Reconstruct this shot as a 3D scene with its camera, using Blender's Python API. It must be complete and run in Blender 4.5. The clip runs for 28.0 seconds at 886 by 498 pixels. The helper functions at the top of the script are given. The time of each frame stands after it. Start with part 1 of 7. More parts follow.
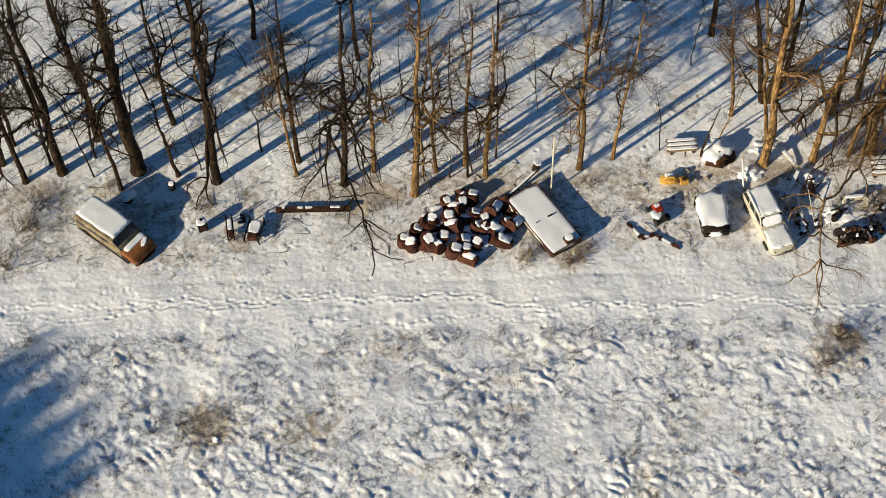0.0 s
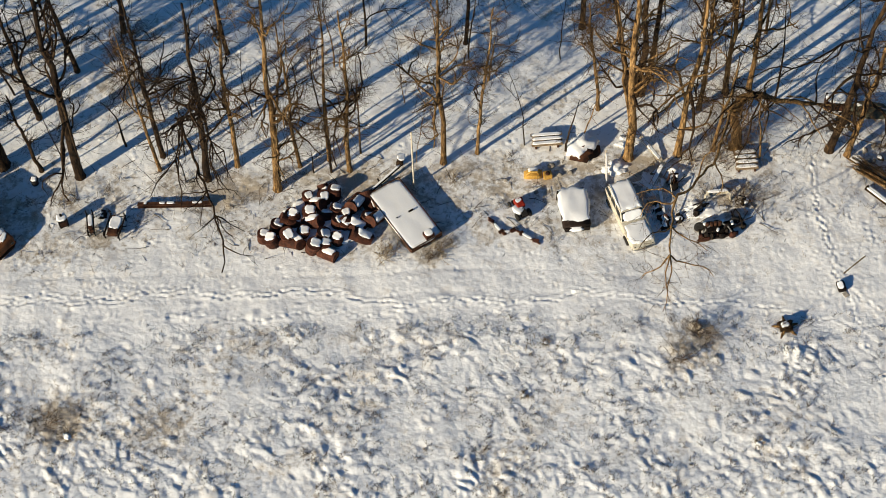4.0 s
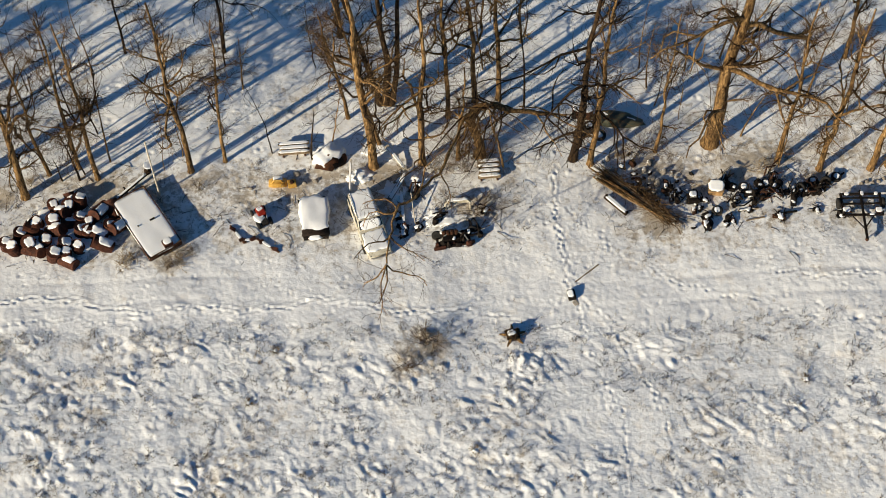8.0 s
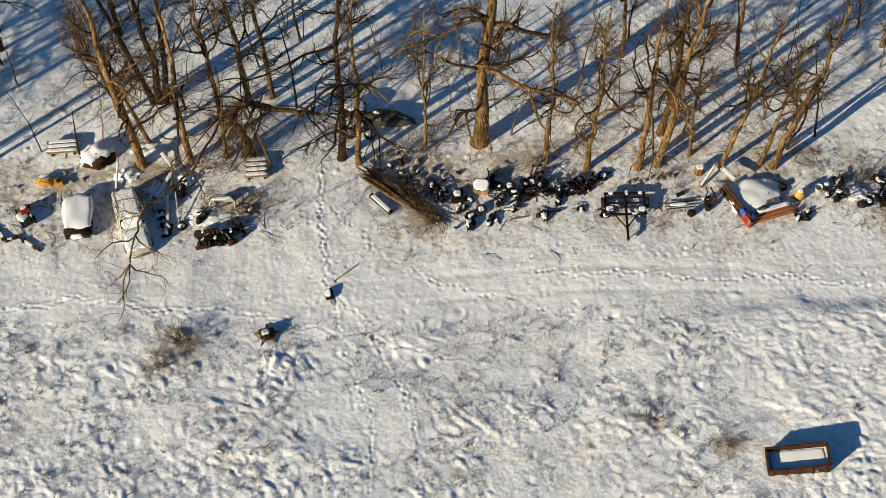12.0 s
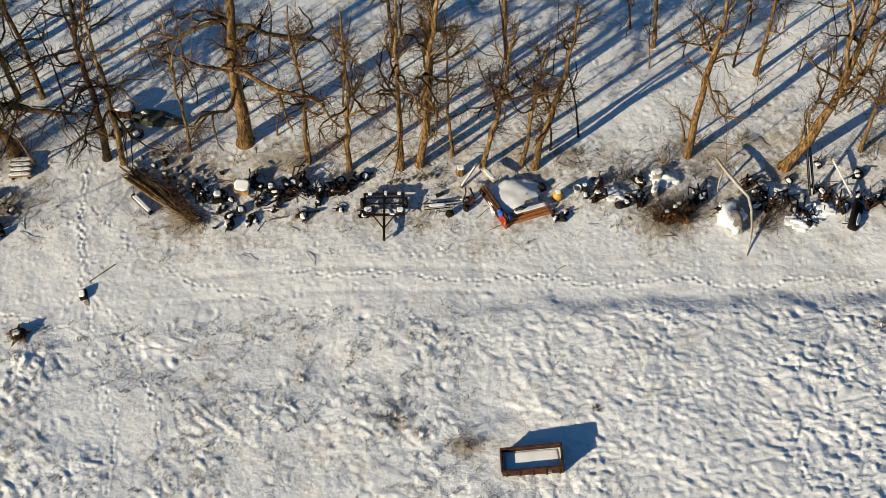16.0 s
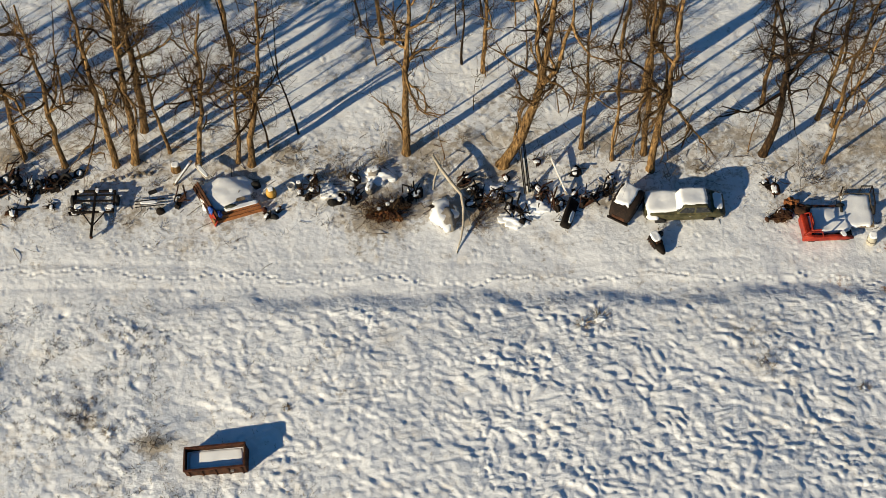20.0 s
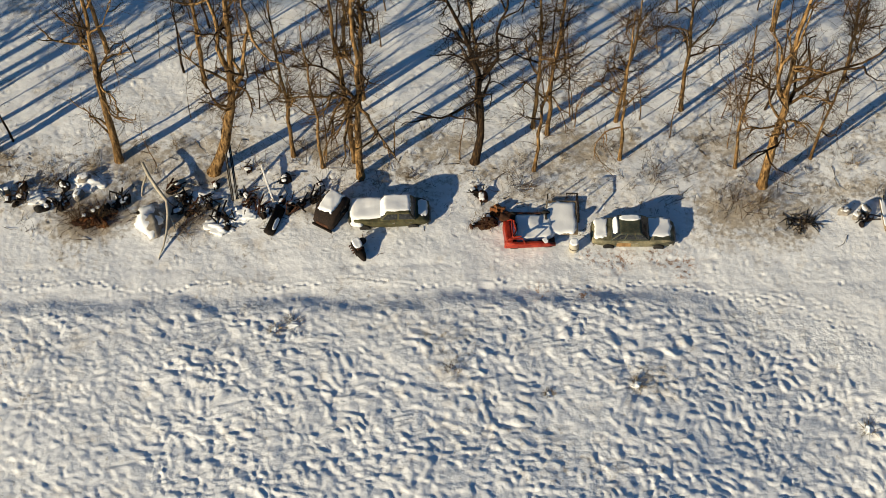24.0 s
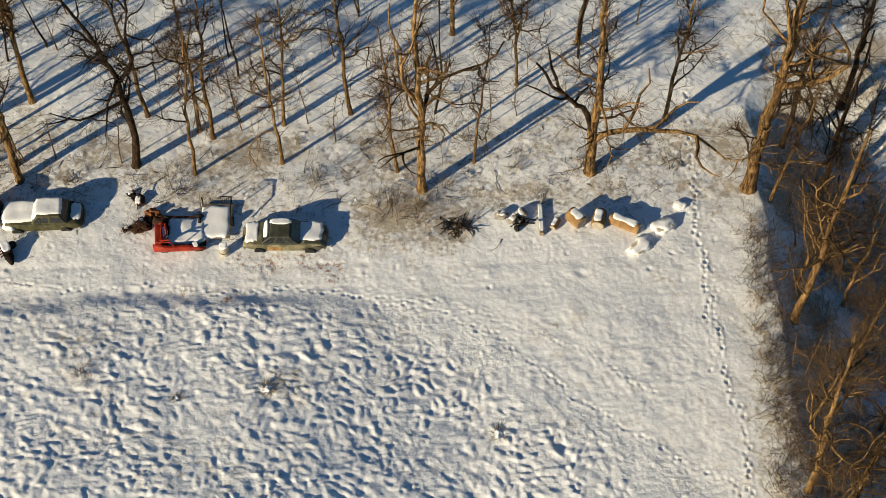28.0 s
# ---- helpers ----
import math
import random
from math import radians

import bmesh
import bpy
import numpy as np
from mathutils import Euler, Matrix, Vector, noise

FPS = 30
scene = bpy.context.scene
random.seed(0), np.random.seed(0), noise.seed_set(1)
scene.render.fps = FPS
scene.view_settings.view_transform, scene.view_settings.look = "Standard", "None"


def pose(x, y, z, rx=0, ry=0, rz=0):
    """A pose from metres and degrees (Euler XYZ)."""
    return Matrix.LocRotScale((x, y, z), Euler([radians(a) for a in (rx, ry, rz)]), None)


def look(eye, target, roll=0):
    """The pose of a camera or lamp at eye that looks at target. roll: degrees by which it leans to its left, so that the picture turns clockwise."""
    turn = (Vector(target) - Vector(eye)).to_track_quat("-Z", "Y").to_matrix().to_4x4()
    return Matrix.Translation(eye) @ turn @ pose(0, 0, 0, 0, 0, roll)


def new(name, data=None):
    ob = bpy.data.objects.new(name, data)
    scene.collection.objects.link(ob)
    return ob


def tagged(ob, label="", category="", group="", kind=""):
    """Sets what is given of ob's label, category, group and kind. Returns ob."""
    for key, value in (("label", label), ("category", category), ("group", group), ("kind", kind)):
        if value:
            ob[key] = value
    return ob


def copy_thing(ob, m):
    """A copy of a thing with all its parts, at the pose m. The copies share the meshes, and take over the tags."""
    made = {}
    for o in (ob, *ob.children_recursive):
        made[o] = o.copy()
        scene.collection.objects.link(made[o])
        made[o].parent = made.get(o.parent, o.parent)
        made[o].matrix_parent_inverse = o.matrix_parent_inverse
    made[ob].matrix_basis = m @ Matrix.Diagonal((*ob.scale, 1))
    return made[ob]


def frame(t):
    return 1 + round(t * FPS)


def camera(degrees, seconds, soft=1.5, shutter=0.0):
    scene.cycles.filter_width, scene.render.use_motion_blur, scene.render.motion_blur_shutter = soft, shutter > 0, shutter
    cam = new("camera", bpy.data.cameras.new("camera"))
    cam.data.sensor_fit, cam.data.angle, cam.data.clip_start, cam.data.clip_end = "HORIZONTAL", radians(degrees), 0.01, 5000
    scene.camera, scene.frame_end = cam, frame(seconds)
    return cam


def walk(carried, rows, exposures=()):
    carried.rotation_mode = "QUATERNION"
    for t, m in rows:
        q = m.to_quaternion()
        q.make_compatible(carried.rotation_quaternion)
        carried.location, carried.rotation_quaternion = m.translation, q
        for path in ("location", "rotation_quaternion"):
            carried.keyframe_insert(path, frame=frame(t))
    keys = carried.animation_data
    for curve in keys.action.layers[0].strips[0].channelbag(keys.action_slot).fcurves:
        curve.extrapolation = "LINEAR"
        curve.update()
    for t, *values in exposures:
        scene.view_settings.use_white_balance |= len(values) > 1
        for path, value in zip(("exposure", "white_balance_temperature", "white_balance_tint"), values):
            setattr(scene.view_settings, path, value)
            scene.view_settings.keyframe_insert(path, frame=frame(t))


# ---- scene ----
# One flight along the edge of a wood, above a row of scrap; x runs along the row, y into the wood.
cam = camera(28.847, 28.0, 0.75)
PATH = [
    (0, look((1.834, -52.984, 83.498), (1.453, -0.087, -1.366), -2.181)),
    (0.5, look((2.339, -52.918, 83.614), (1.971, -0.073, -1.281), -2.179)),
    (1, look((3.004, -52.849, 83.725), (2.653, -0.108, -1.235), -2.178)),
    (1.5, look((3.680, -52.842, 83.814), (3.357, -0.162, -1.184), -2.188)),
    (2, look((4.525, -52.834, 83.901), (4.232, -0.244, -1.153), -2.199)),
    (2.5, look((5.564, -52.760, 83.828), (5.269, -0.284, -1.297), -2.181)),
    (4.5, look((11.352, -52.479, 83.436), (11.088, -0.453, -1.964), -2.181)),
    (5, look((13.163, -52.476, 83.528), (12.906, -0.494, -1.899), -2.181)),
    (6, look((17.060, -52.448, 84.002), (16.801, -0.689, -1.561), -2.167)),
    (7, look((20.990, -52.404, 84.549), (20.700, -0.894, -1.164), -2.133)),
    (8, look((24.677, -52.382, 84.771), (24.361, -0.977, -1.005), -2.181)),
    (9, look((28.165, -52.375, 84.776), (27.833, -1.068, -1.058), -2.175)),
    (10, look((31.486, -52.327, 84.714), (31.210, -1.166, -1.208), -2.141)),
    (11, look((34.892, -52.329, 84.626), (34.666, -1.256, -1.348), -2.092)),
    (12, look((38.157, -52.367, 84.556), (38.012, -1.299, -1.421), -1.964)),
    (12.5, look((39.781, -52.316, 84.542), (39.674, -1.331, -1.484), -1.947)),
    (14.5, look((46.297, -52.268, 85.181), (46.318, -1.760, -1.127), -1.784)),
    (15, look((48.105, -52.303, 85.134), (48.115, -1.805, -1.179), -1.777)),
    (16, look((51.945, -52.191, 85.169), (51.939, -1.886, -1.257), -1.787)),
    (17, look((56.003, -52.184, 85.219), (55.983, -2.043, -1.302), -1.778)),
    (18, look((60.115, -52.345, 84.776), (60.082, -2.100, -1.684), -1.787)),
    (19, look((64.268, -52.522, 84.102), (64.251, -1.994, -2.194), -1.770)),
    (20, look((68.453, -52.698, 83.619), (68.478, -1.868, -2.499), -1.705)),
    (21, look((72.638, -52.948, 83.057), (72.662, -1.784, -2.862), -1.652)),
    (21.5, look((74.740, -53.022, 82.851), (74.778, -1.762, -3.012), -1.642)),
    (23.5, look((83.109, -54.353, 82.148), (83.127, -1.714, -2.876), -1.582)),
    (24, look((85.207, -54.471, 82.193), (85.230, -1.751, -2.781), -1.579)),
    (25, look((89.620, -54.706, 81.944), (89.659, -1.668, -2.832), -1.524)),
    (26, look((94.289, -54.938, 81.481), (94.388, -1.594, -3.103), -1.512)),
    (27, look((99.277, -55.224, 81.017), (99.379, -1.544, -3.354), -1.437)),
    (28, look((104.561, -55.296, 80.684), (104.691, -1.532, -3.633), -1.423)),
]
walk(cam, PATH, [(0.0, 0.40, 6650, 7), (11.0, 0.34, 6650, 7), (19.0, 0.27, 6750, 6), (25.0, 0.26, 6950, 6), (28.0, 0.27, 7050, 6)])

# ---- light ----
SUN_EL, SUN_AZ = radians(19.0), radians(53.0)      # the sun stands low behind the field; shadows run to +x +y
SUN_DIR = Vector((math.sin(SUN_AZ) * math.cos(SUN_EL), math.cos(SUN_AZ) * math.cos(SUN_EL), -math.sin(SUN_EL)))
world = bpy.data.worlds.new("world")
scene.world = world
world.use_nodes = True
wnt = world.node_tree
sky = wnt.nodes.new("ShaderNodeTexSky")
sky.sky_type = "NISHITA"
sky.sun_disc = False
sky.sun_elevation = SUN_EL
sky.sun_rotation = SUN_AZ + math.pi
sky.ozone_density = 4.0
sky.dust_density = 0.3
deep = wnt.nodes.new("ShaderNodeHueSaturation")      # a clear frosty sky
deep.inputs["Saturation"].default_value = 1.22
wnt.links.new(sky.outputs[0], deep.inputs["Color"])
wnt.links.new(deep.outputs[0], wnt.nodes["Background"].inputs[0])
wnt.nodes["Background"].inputs[1].default_value = 0.064
sun = new("sun", bpy.data.lights.new("sun", "SUN"))
sun.data.energy = 4.8
sun.data.angle = radians(0.6)
sun.data.color = (1.0, 0.875, 0.67)
sun.matrix_world = look((0, 0, 60), Vector((0, 0, 60)) + SUN_DIR)


# ---- materials ----
def nodes_of(name):
    m = bpy.data.materials.new(name)
    m.use_nodes = True
    t = m.node_tree
    return m, t, t.nodes["Principled BSDF"]


def noise_node(t, scale, detail=4.0, rough=0.6, coord="Object"):
    c = t.nodes.new("ShaderNodeTexCoord")
    n = t.nodes.new("ShaderNodeTexNoise")
    n.inputs["Scale"].default_value = scale
    n.inputs["Detail"].default_value = detail
    n.inputs["Roughness"].default_value = rough
    t.links.new(c.outputs[coord], n.inputs["Vector"])
    return n


def ramp(t, src, stops):
    r = t.nodes.new("ShaderNodeValToRGB")
    el = r.color_ramp.elements
    while len(el) < len(stops):
        el.new(0.5)
    for e, (p, c) in zip(el, stops):
        e.position, e.color = p, (*c, 1.0)
    t.links.new(src, r.inputs[0])
    return r


def mix_rgb(t, fac, a, b, mode="MIX"):
    m = t.nodes.new("ShaderNodeMix")
    m.data_type, m.blend_type = "RGBA", mode
    for sock, v in ((m.inputs[0], fac), (m.inputs[6], a), (m.inputs[7], b)):
        if hasattr(v, "is_linked"):
            t.links.new(v, sock)
        elif isinstance(v, tuple):
            sock.default_value = (*v, 1.0)
        else:
            sock.default_value = v
    return m.outputs[2]


def bumped(t, bsdf, height, strength, distance):
    b = t.nodes.new("ShaderNodeBump")
    b.inputs["Strength"].default_value = strength
    b.inputs["Distance"].default_value = distance
    t.links.new(height, b.inputs["Height"])
    t.links.new(b.outputs[0], bsdf.inputs["Normal"])


def worn(name, c1, c2, c3, scale=3.0, rough=0.7, metal=0.0, fine=30.0, bump=0.3, varied=0.25):
    """Two tones in patches, a third in fine flecks; each object a little lighter or darker."""
    m, t, b = nodes_of(name)
    big, small = noise_node(t, scale), noise_node(t, fine, 5.0, 0.7)
    base = ramp(t, big.outputs[0], ((0.38, c1), (0.62, c2)))
    flecks = ramp(t, small.outputs[0], ((0.52, (0, 0, 0)), (0.68, (1, 1, 1))))
    col = mix_rgb(t, flecks.outputs[0], base.outputs[0], c3)
    info = t.nodes.new("ShaderNodeObjectInfo")
    shade = ramp(t, info.outputs["Random"], ((0.0, (1 - varied,) * 3), (1.0, (1 + varied * 0.4,) * 3)))
    col = mix_rgb(t, 1.0, col, shade.outputs[0], "MULTIPLY")
    t.links.new(col, b.inputs["Base Color"])
    b.inputs["Roughness"].default_value = rough
    b.inputs["Metallic"].default_value = metal
    b.inputs["Specular IOR Level"].default_value = 0.5 if rough < 0.3 else 0.2
    bumped(t, b, small.outputs[0], bump, 0.02)
    return m


def snow_material(name, ground=False):
    m, t, b = nodes_of(name)
    big, fine = noise_node(t, 0.35, 3.0), noise_node(t, 9.0, 6.0, 0.65)
    clean = ramp(t, big.outputs[0], ((0.3, (0.84, 0.84, 0.84)), (0.7, (0.90, 0.90, 0.90))))
    col = clean.outputs[0]
    if ground:
        # dead grass and leaf litter that stand through the thin snow
        at = t.nodes.new("ShaderNodeAttribute")
        at.attribute_name = "litter"
        patch = noise_node(t, 2.3, 6.0, 0.72)
        add = t.nodes.new("ShaderNodeMath")
        add.operation = "MULTIPLY_ADD"
        t.links.new(at.outputs["Fac"], add.inputs[0])
        add.inputs[1].default_value = 0.38
        t.links.new(patch.outputs[0], add.inputs[2])
        where = ramp(t, add.outputs[0], ((0.62, (0, 0, 0)), (0.78, (1, 1, 1))))
        grain = noise_node(t, 14.0, 5.0, 0.7)
        grass = ramp(t, grain.outputs[0], ((0.35, (0.16, 0.115, 0.065)), (0.65, (0.36, 0.28, 0.18))))
        half = t.nodes.new("ShaderNodeMath")
        half.operation = "MULTIPLY"
        half.inputs[1].default_value = 0.75
        t.links.new(where.outputs[0], half.inputs[0])
        col = mix_rgb(t, half.outputs[0], col, grass.outputs[0])
        # thin snow that lets the ground's brown through
        thin = noise_node(t, 0.9, 5.0, 0.62)
        part_of = t.nodes.new("ShaderNodeMath")
        part_of.operation = "MULTIPLY_ADD"
        t.links.new(at.outputs["Fac"], part_of.inputs[0])
        part_of.inputs[1].default_value = 0.30
        t.links.new(thin.outputs[0], part_of.inputs[2])
        veil = ramp(t, part_of.outputs[0], ((0.56, (0, 0, 0)), (0.80, (0.42, 0.42, 0.42))))
        col = mix_rgb(t, veil.outputs[0], col, (0.60, 0.49, 0.35))
        # ploughed-up soil and rust-brown leaves on the road
        at2 = t.nodes.new("ShaderNodeAttribute")
        at2.attribute_name = "leaves"
        mul = t.nodes.new("ShaderNodeMath")
        mul.operation = "MULTIPLY"
        t.links.new(at2.outputs["Fac"], mul.inputs[0])
        clods = noise_node(t, 3.4, 6.0, 0.75)
        t.links.new(ramp(t, clods.outputs[0], ((0.50, (0, 0, 0)), (0.62, (1, 1, 1)))).outputs[0], mul.inputs[1])
        col = mix_rgb(t, mul.outputs[0], col, mix_rgb(t, grain.outputs[0], (0.20, 0.10, 0.05), (0.55, 0.30, 0.16)))
    t.links.new(col, b.inputs["Base Color"])
    b.inputs["Roughness"].default_value = 0.65
    b.inputs["Specular IOR Level"].default_value = 0.25
    if ground:
        # wind-crusted dimples, strongest on the field
        fine = noise_node(t, 1.0, 5.0, 0.60)
        way = t.nodes.new("ShaderNodeMapping")
        way.inputs["Rotation"].default_value[2] = 0.9
        way.inputs["Scale"].default_value = (4.2, 5.2, 4.2)
        t.links.new(fine.inputs["Vector"].links[0].from_socket, way.inputs["Vector"])
        t.links.new(way.outputs[0], fine.inputs["Vector"])
        crust = t.nodes.new("ShaderNodeAttribute")
        crust.attribute_name = "crust"
        bumped(t, b, fine.outputs[0], 1.0, 0.10)
        t.links.new(crust.outputs["Fac"], b.inputs["Normal"].links[0].from_node.inputs["Strength"])
    else:
        bumped(t, b, fine.outputs[0], 0.35, 0.02)
    return m


SNOW_GROUND = snow_material("snow_ground", True)
SNOW = snow_material("snow")
def bark_material(name, deep, mid, pale):
    """Furrowed bark: dark fissures along the stem, paler plates, broad dark patches of stain and painted twig shadow.
    """
    m, t, b = nodes_of(name)
    furrow = noise_node(t, 1.0, 5.0, 0.65)
    way = t.nodes.new("ShaderNodeMapping")
    way.inputs["Scale"].default_value = (9.0, 9.0, 1.8)
    t.links.new(furrow.inputs["Vector"].links[0].from_socket, way.inputs["Vector"])
    t.links.new(way.outputs[0], furrow.inputs["Vector"])
    plates = ramp(t, furrow.outputs[0], ((0.36, deep), (0.50, mid), (0.66, pale)))
    # broad dark patches paint in twig shadows along with the bark's own stains
    blotch = noise_node(t, 0.8, 4.0, 0.7)
    dull = ramp(t, blotch.outputs[0], ((0.34, (0.40, 0.38, 0.36)), (0.56, (1.0, 1.0, 1.0))))
    col = mix_rgb(t, 1.0, plates.outputs[0], dull.outputs[0], "MULTIPLY")
    info = t.nodes.new("ShaderNodeObjectInfo")
    shade = ramp(t, info.outputs["Random"], ((0.0, (0.62, 0.60, 0.58)), (1.0, (1.12, 1.10, 1.06))))
    t.links.new(mix_rgb(t, 1.0, col, shade.outputs[0], "MULTIPLY"), b.inputs["Base Color"])
    b.inputs["Roughness"].default_value = 0.92
    b.inputs["Specular IOR Level"].default_value = 0.15
    bumped(t, b, furrow.outputs[0], 1.0, 0.05)
    return m


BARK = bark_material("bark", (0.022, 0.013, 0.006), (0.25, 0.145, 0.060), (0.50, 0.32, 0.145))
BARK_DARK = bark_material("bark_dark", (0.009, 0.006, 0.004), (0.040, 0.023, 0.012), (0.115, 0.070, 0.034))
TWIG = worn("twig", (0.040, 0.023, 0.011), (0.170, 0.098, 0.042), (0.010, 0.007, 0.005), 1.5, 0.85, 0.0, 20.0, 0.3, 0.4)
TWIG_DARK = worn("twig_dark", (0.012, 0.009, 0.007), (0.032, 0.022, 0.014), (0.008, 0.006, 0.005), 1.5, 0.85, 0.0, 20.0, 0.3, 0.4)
STRAW = worn("dry_stalks", (0.20, 0.14, 0.075), (0.34, 0.25, 0.14), (0.12, 0.085, 0.05), 4.0, 0.9, 0.0, 25.0, 0.2, 0.4)
NEEDLES = worn("needles", (0.03, 0.05, 0.025), (0.06, 0.085, 0.04), (0.02, 0.03, 0.015), 2.0, 0.8)
RUST = worn("rust", (0.036, 0.016, 0.010), (0.105, 0.043, 0.021), (0.03, 0.018, 0.013), 3.0, 0.85, 0.2, 25.0, 0.5)
RUST_RED = worn("rust_red", (0.036, 0.013, 0.009), (0.105, 0.035, 0.019), (0.035, 0.018, 0.012), 4.0, 0.8, 0.1, 22.0, 0.5)
RUST_ORANGE = worn("rust_orange", (0.22, 0.075, 0.026), (0.36, 0.14, 0.05), (0.10, 0.038, 0.018), 2.5, 0.8, 0.1, 18.0, 0.4)
IRON = worn("dark_iron", (0.006, 0.005, 0.0045), (0.018, 0.013, 0.010), (0.045, 0.024, 0.014), 4.0, 0.75, 0.3, 22.0, 0.5)
STEEL = worn("dull_steel", (0.20, 0.20, 0.19), (0.33, 0.32, 0.30), (0.16, 0.10, 0.06), 3.0, 0.55, 0.6, 25.0, 0.3)
RUBBER = worn("rubber", (0.012, 0.012, 0.012), (0.03, 0.028, 0.026), (0.06, 0.05, 0.045), 4.0, 0.85)
WOOD = worn("weathered_wood", (0.20, 0.14, 0.085), (0.33, 0.25, 0.165), (0.11, 0.075, 0.045), 3.0, 0.85, 0.0, 20.0, 0.6)
WOOD_TAN = worn("cut_wood", (0.27, 0.15, 0.06), (0.46, 0.28, 0.125), (0.26, 0.15, 0.07), 2.5, 0.8, 0.0, 16.0, 0.5)
WOOD_PALE = worn("bleached_wood", (0.50, 0.43, 0.33), (0.66, 0.58, 0.46), (0.32, 0.26, 0.19), 2.5, 0.8, 0.0, 14.0, 0.5)
CREAM = worn("cream_paint", (0.46, 0.42, 0.33), (0.62, 0.58, 0.48), (0.28, 0.19, 0.11), 1.6, 0.45, 0.0, 14.0, 0.15, 0.05)
OLIVE = worn("olive_paint", (0.045, 0.045, 0.024), (0.105, 0.10, 0.050), (0.14, 0.085, 0.04), 2.4, 0.6, 0.0, 12.0, 0.15, 0.05)
SAGE = worn("sage_paint", (0.055, 0.058, 0.036), (0.30, 0.265, 0.165), (0.10, 0.058, 0.028), 1.5, 0.6, 0.0, 12.0, 0.15, 0.05)
TAN_VAN = worn("faded_tan_paint", (0.13, 0.10, 0.055), (0.34, 0.27, 0.16), (0.07, 0.045, 0.025), 1.6, 0.55, 0.0, 10.0, 0.2, 0.05)
GREEN_BLACK = worn("dark_green_paint", (0.030, 0.036, 0.028), (0.07, 0.078, 0.055), (0.13, 0.09, 0.05), 1.6, 0.5, 0.0, 12.0, 0.15, 0.05)
BROWN_DARK = worn("dark_brown_paint", (0.010, 0.007, 0.006), (0.024, 0.015, 0.011), (0.05, 0.028, 0.018), 1.8, 0.85, 0.0, 12.0, 0.2, 0.05)
RED = worn("red_paint", (0.22, 0.016, 0.009), (0.42, 0.045, 0.020), (0.10, 0.02, 0.014), 2.4, 0.4, 0.0, 14.0, 0.15, 0.05)
YELLOW = worn("yellow_paint", (0.50, 0.27, 0.05), (0.62, 0.37, 0.09), (0.26, 0.13, 0.04), 3.0, 0.5, 0.0, 16.0, 0.2, 0.1)
BLUE = worn("blue_tarp", (0.02, 0.06, 0.30), (0.05, 0.14, 0.50), (0.02, 0.03, 0.12), 4.0, 0.45, 0.0, 14.0, 0.3, 0.1)
WHITE = worn("white_enamel", (0.66, 0.64, 0.60), (0.78, 0.77, 0.74), (0.38, 0.30, 0.22), 3.0, 0.45, 0.0, 20.0, 0.1, 0.1)
STONE = worn("field_stone", (0.24, 0.21, 0.18), (0.38, 0.34, 0.29), (0.14, 0.12, 0.10), 4.0, 0.9, 0.0, 15.0, 0.6)
GLASS = worn("old_glass", (0.012, 0.014, 0.016), (0.03, 0.032, 0.034), (0.08, 0.08, 0.075), 2.0, 0.12, 0.0, 9.0, 0.03, 0.05)
CHROME = worn("pitted_chrome", (0.42, 0.40, 0.37), (0.58, 0.56, 0.52), (0.22, 0.13, 0.07), 4.0, 0.35, 0.8, 24.0, 0.15, 0.1)


# ---- the ground: one sheet, fine near the row and coarse out to the horizon ----
rng = np.random.default_rng(7)


def lattice(x, y, cell, seed, sx=1.0, turn=0.0):
    """Smooth value noise in -1..1 over arrays x, y."""
    c, s = math.cos(turn), math.sin(turn)
    u, v = (x * c + y * s) / (cell * sx), (y * c - x * s) / cell
    i, j = np.floor(u).astype(np.int64), np.floor(v).astype(np.int64)
    fu, fv = u - i, v - j
    fu, fv = fu * fu * (3 - 2 * fu), fv * fv * (3 - 2 * fv)

    def h(a, b):
        k = (a * 374761393 + b * 668265263 + seed * 974711) & 0x7FFFFFFF
        k = ((k ^ (k >> 13)) * 1274126177) & 0x7FFFFFFF
        return ((k ^ (k >> 16)) & 0xFFFF) / 32767.5 - 1.0

    return (h(i, j) * (1 - fu) + h(i + 1, j) * fu) * (1 - fv) + (h(i, j + 1) * (1 - fu) + h(i + 1, j + 1) * fu) * fv


def smooth(a, b, v):
    k = np.clip((v - a) / (b - a), 0.0, 1.0)
    return k * k * (3 - 2 * k)


def field_edge(x):
    """The field's rim, which follows the path where that turns down towards the hedge."""
    return np.where(x < 99.0, road_edge(x) - 1.0 + 0.75 * smooth(46, 60, x), np.interp(x, (99.0, 103.5, 108.0, 113.0, 119.0, 122.0), (-6.6, -7.8, -10.0, -14.8, -19.0, -30.0)))


def road_edge(x):
    """The field's edge of the track along the row."""
    return -4.6 - 0.016 * np.clip(x, -30, 120) - 0.5 * smooth(10, 30, x) + 0.35 * smooth(34, 48, x)


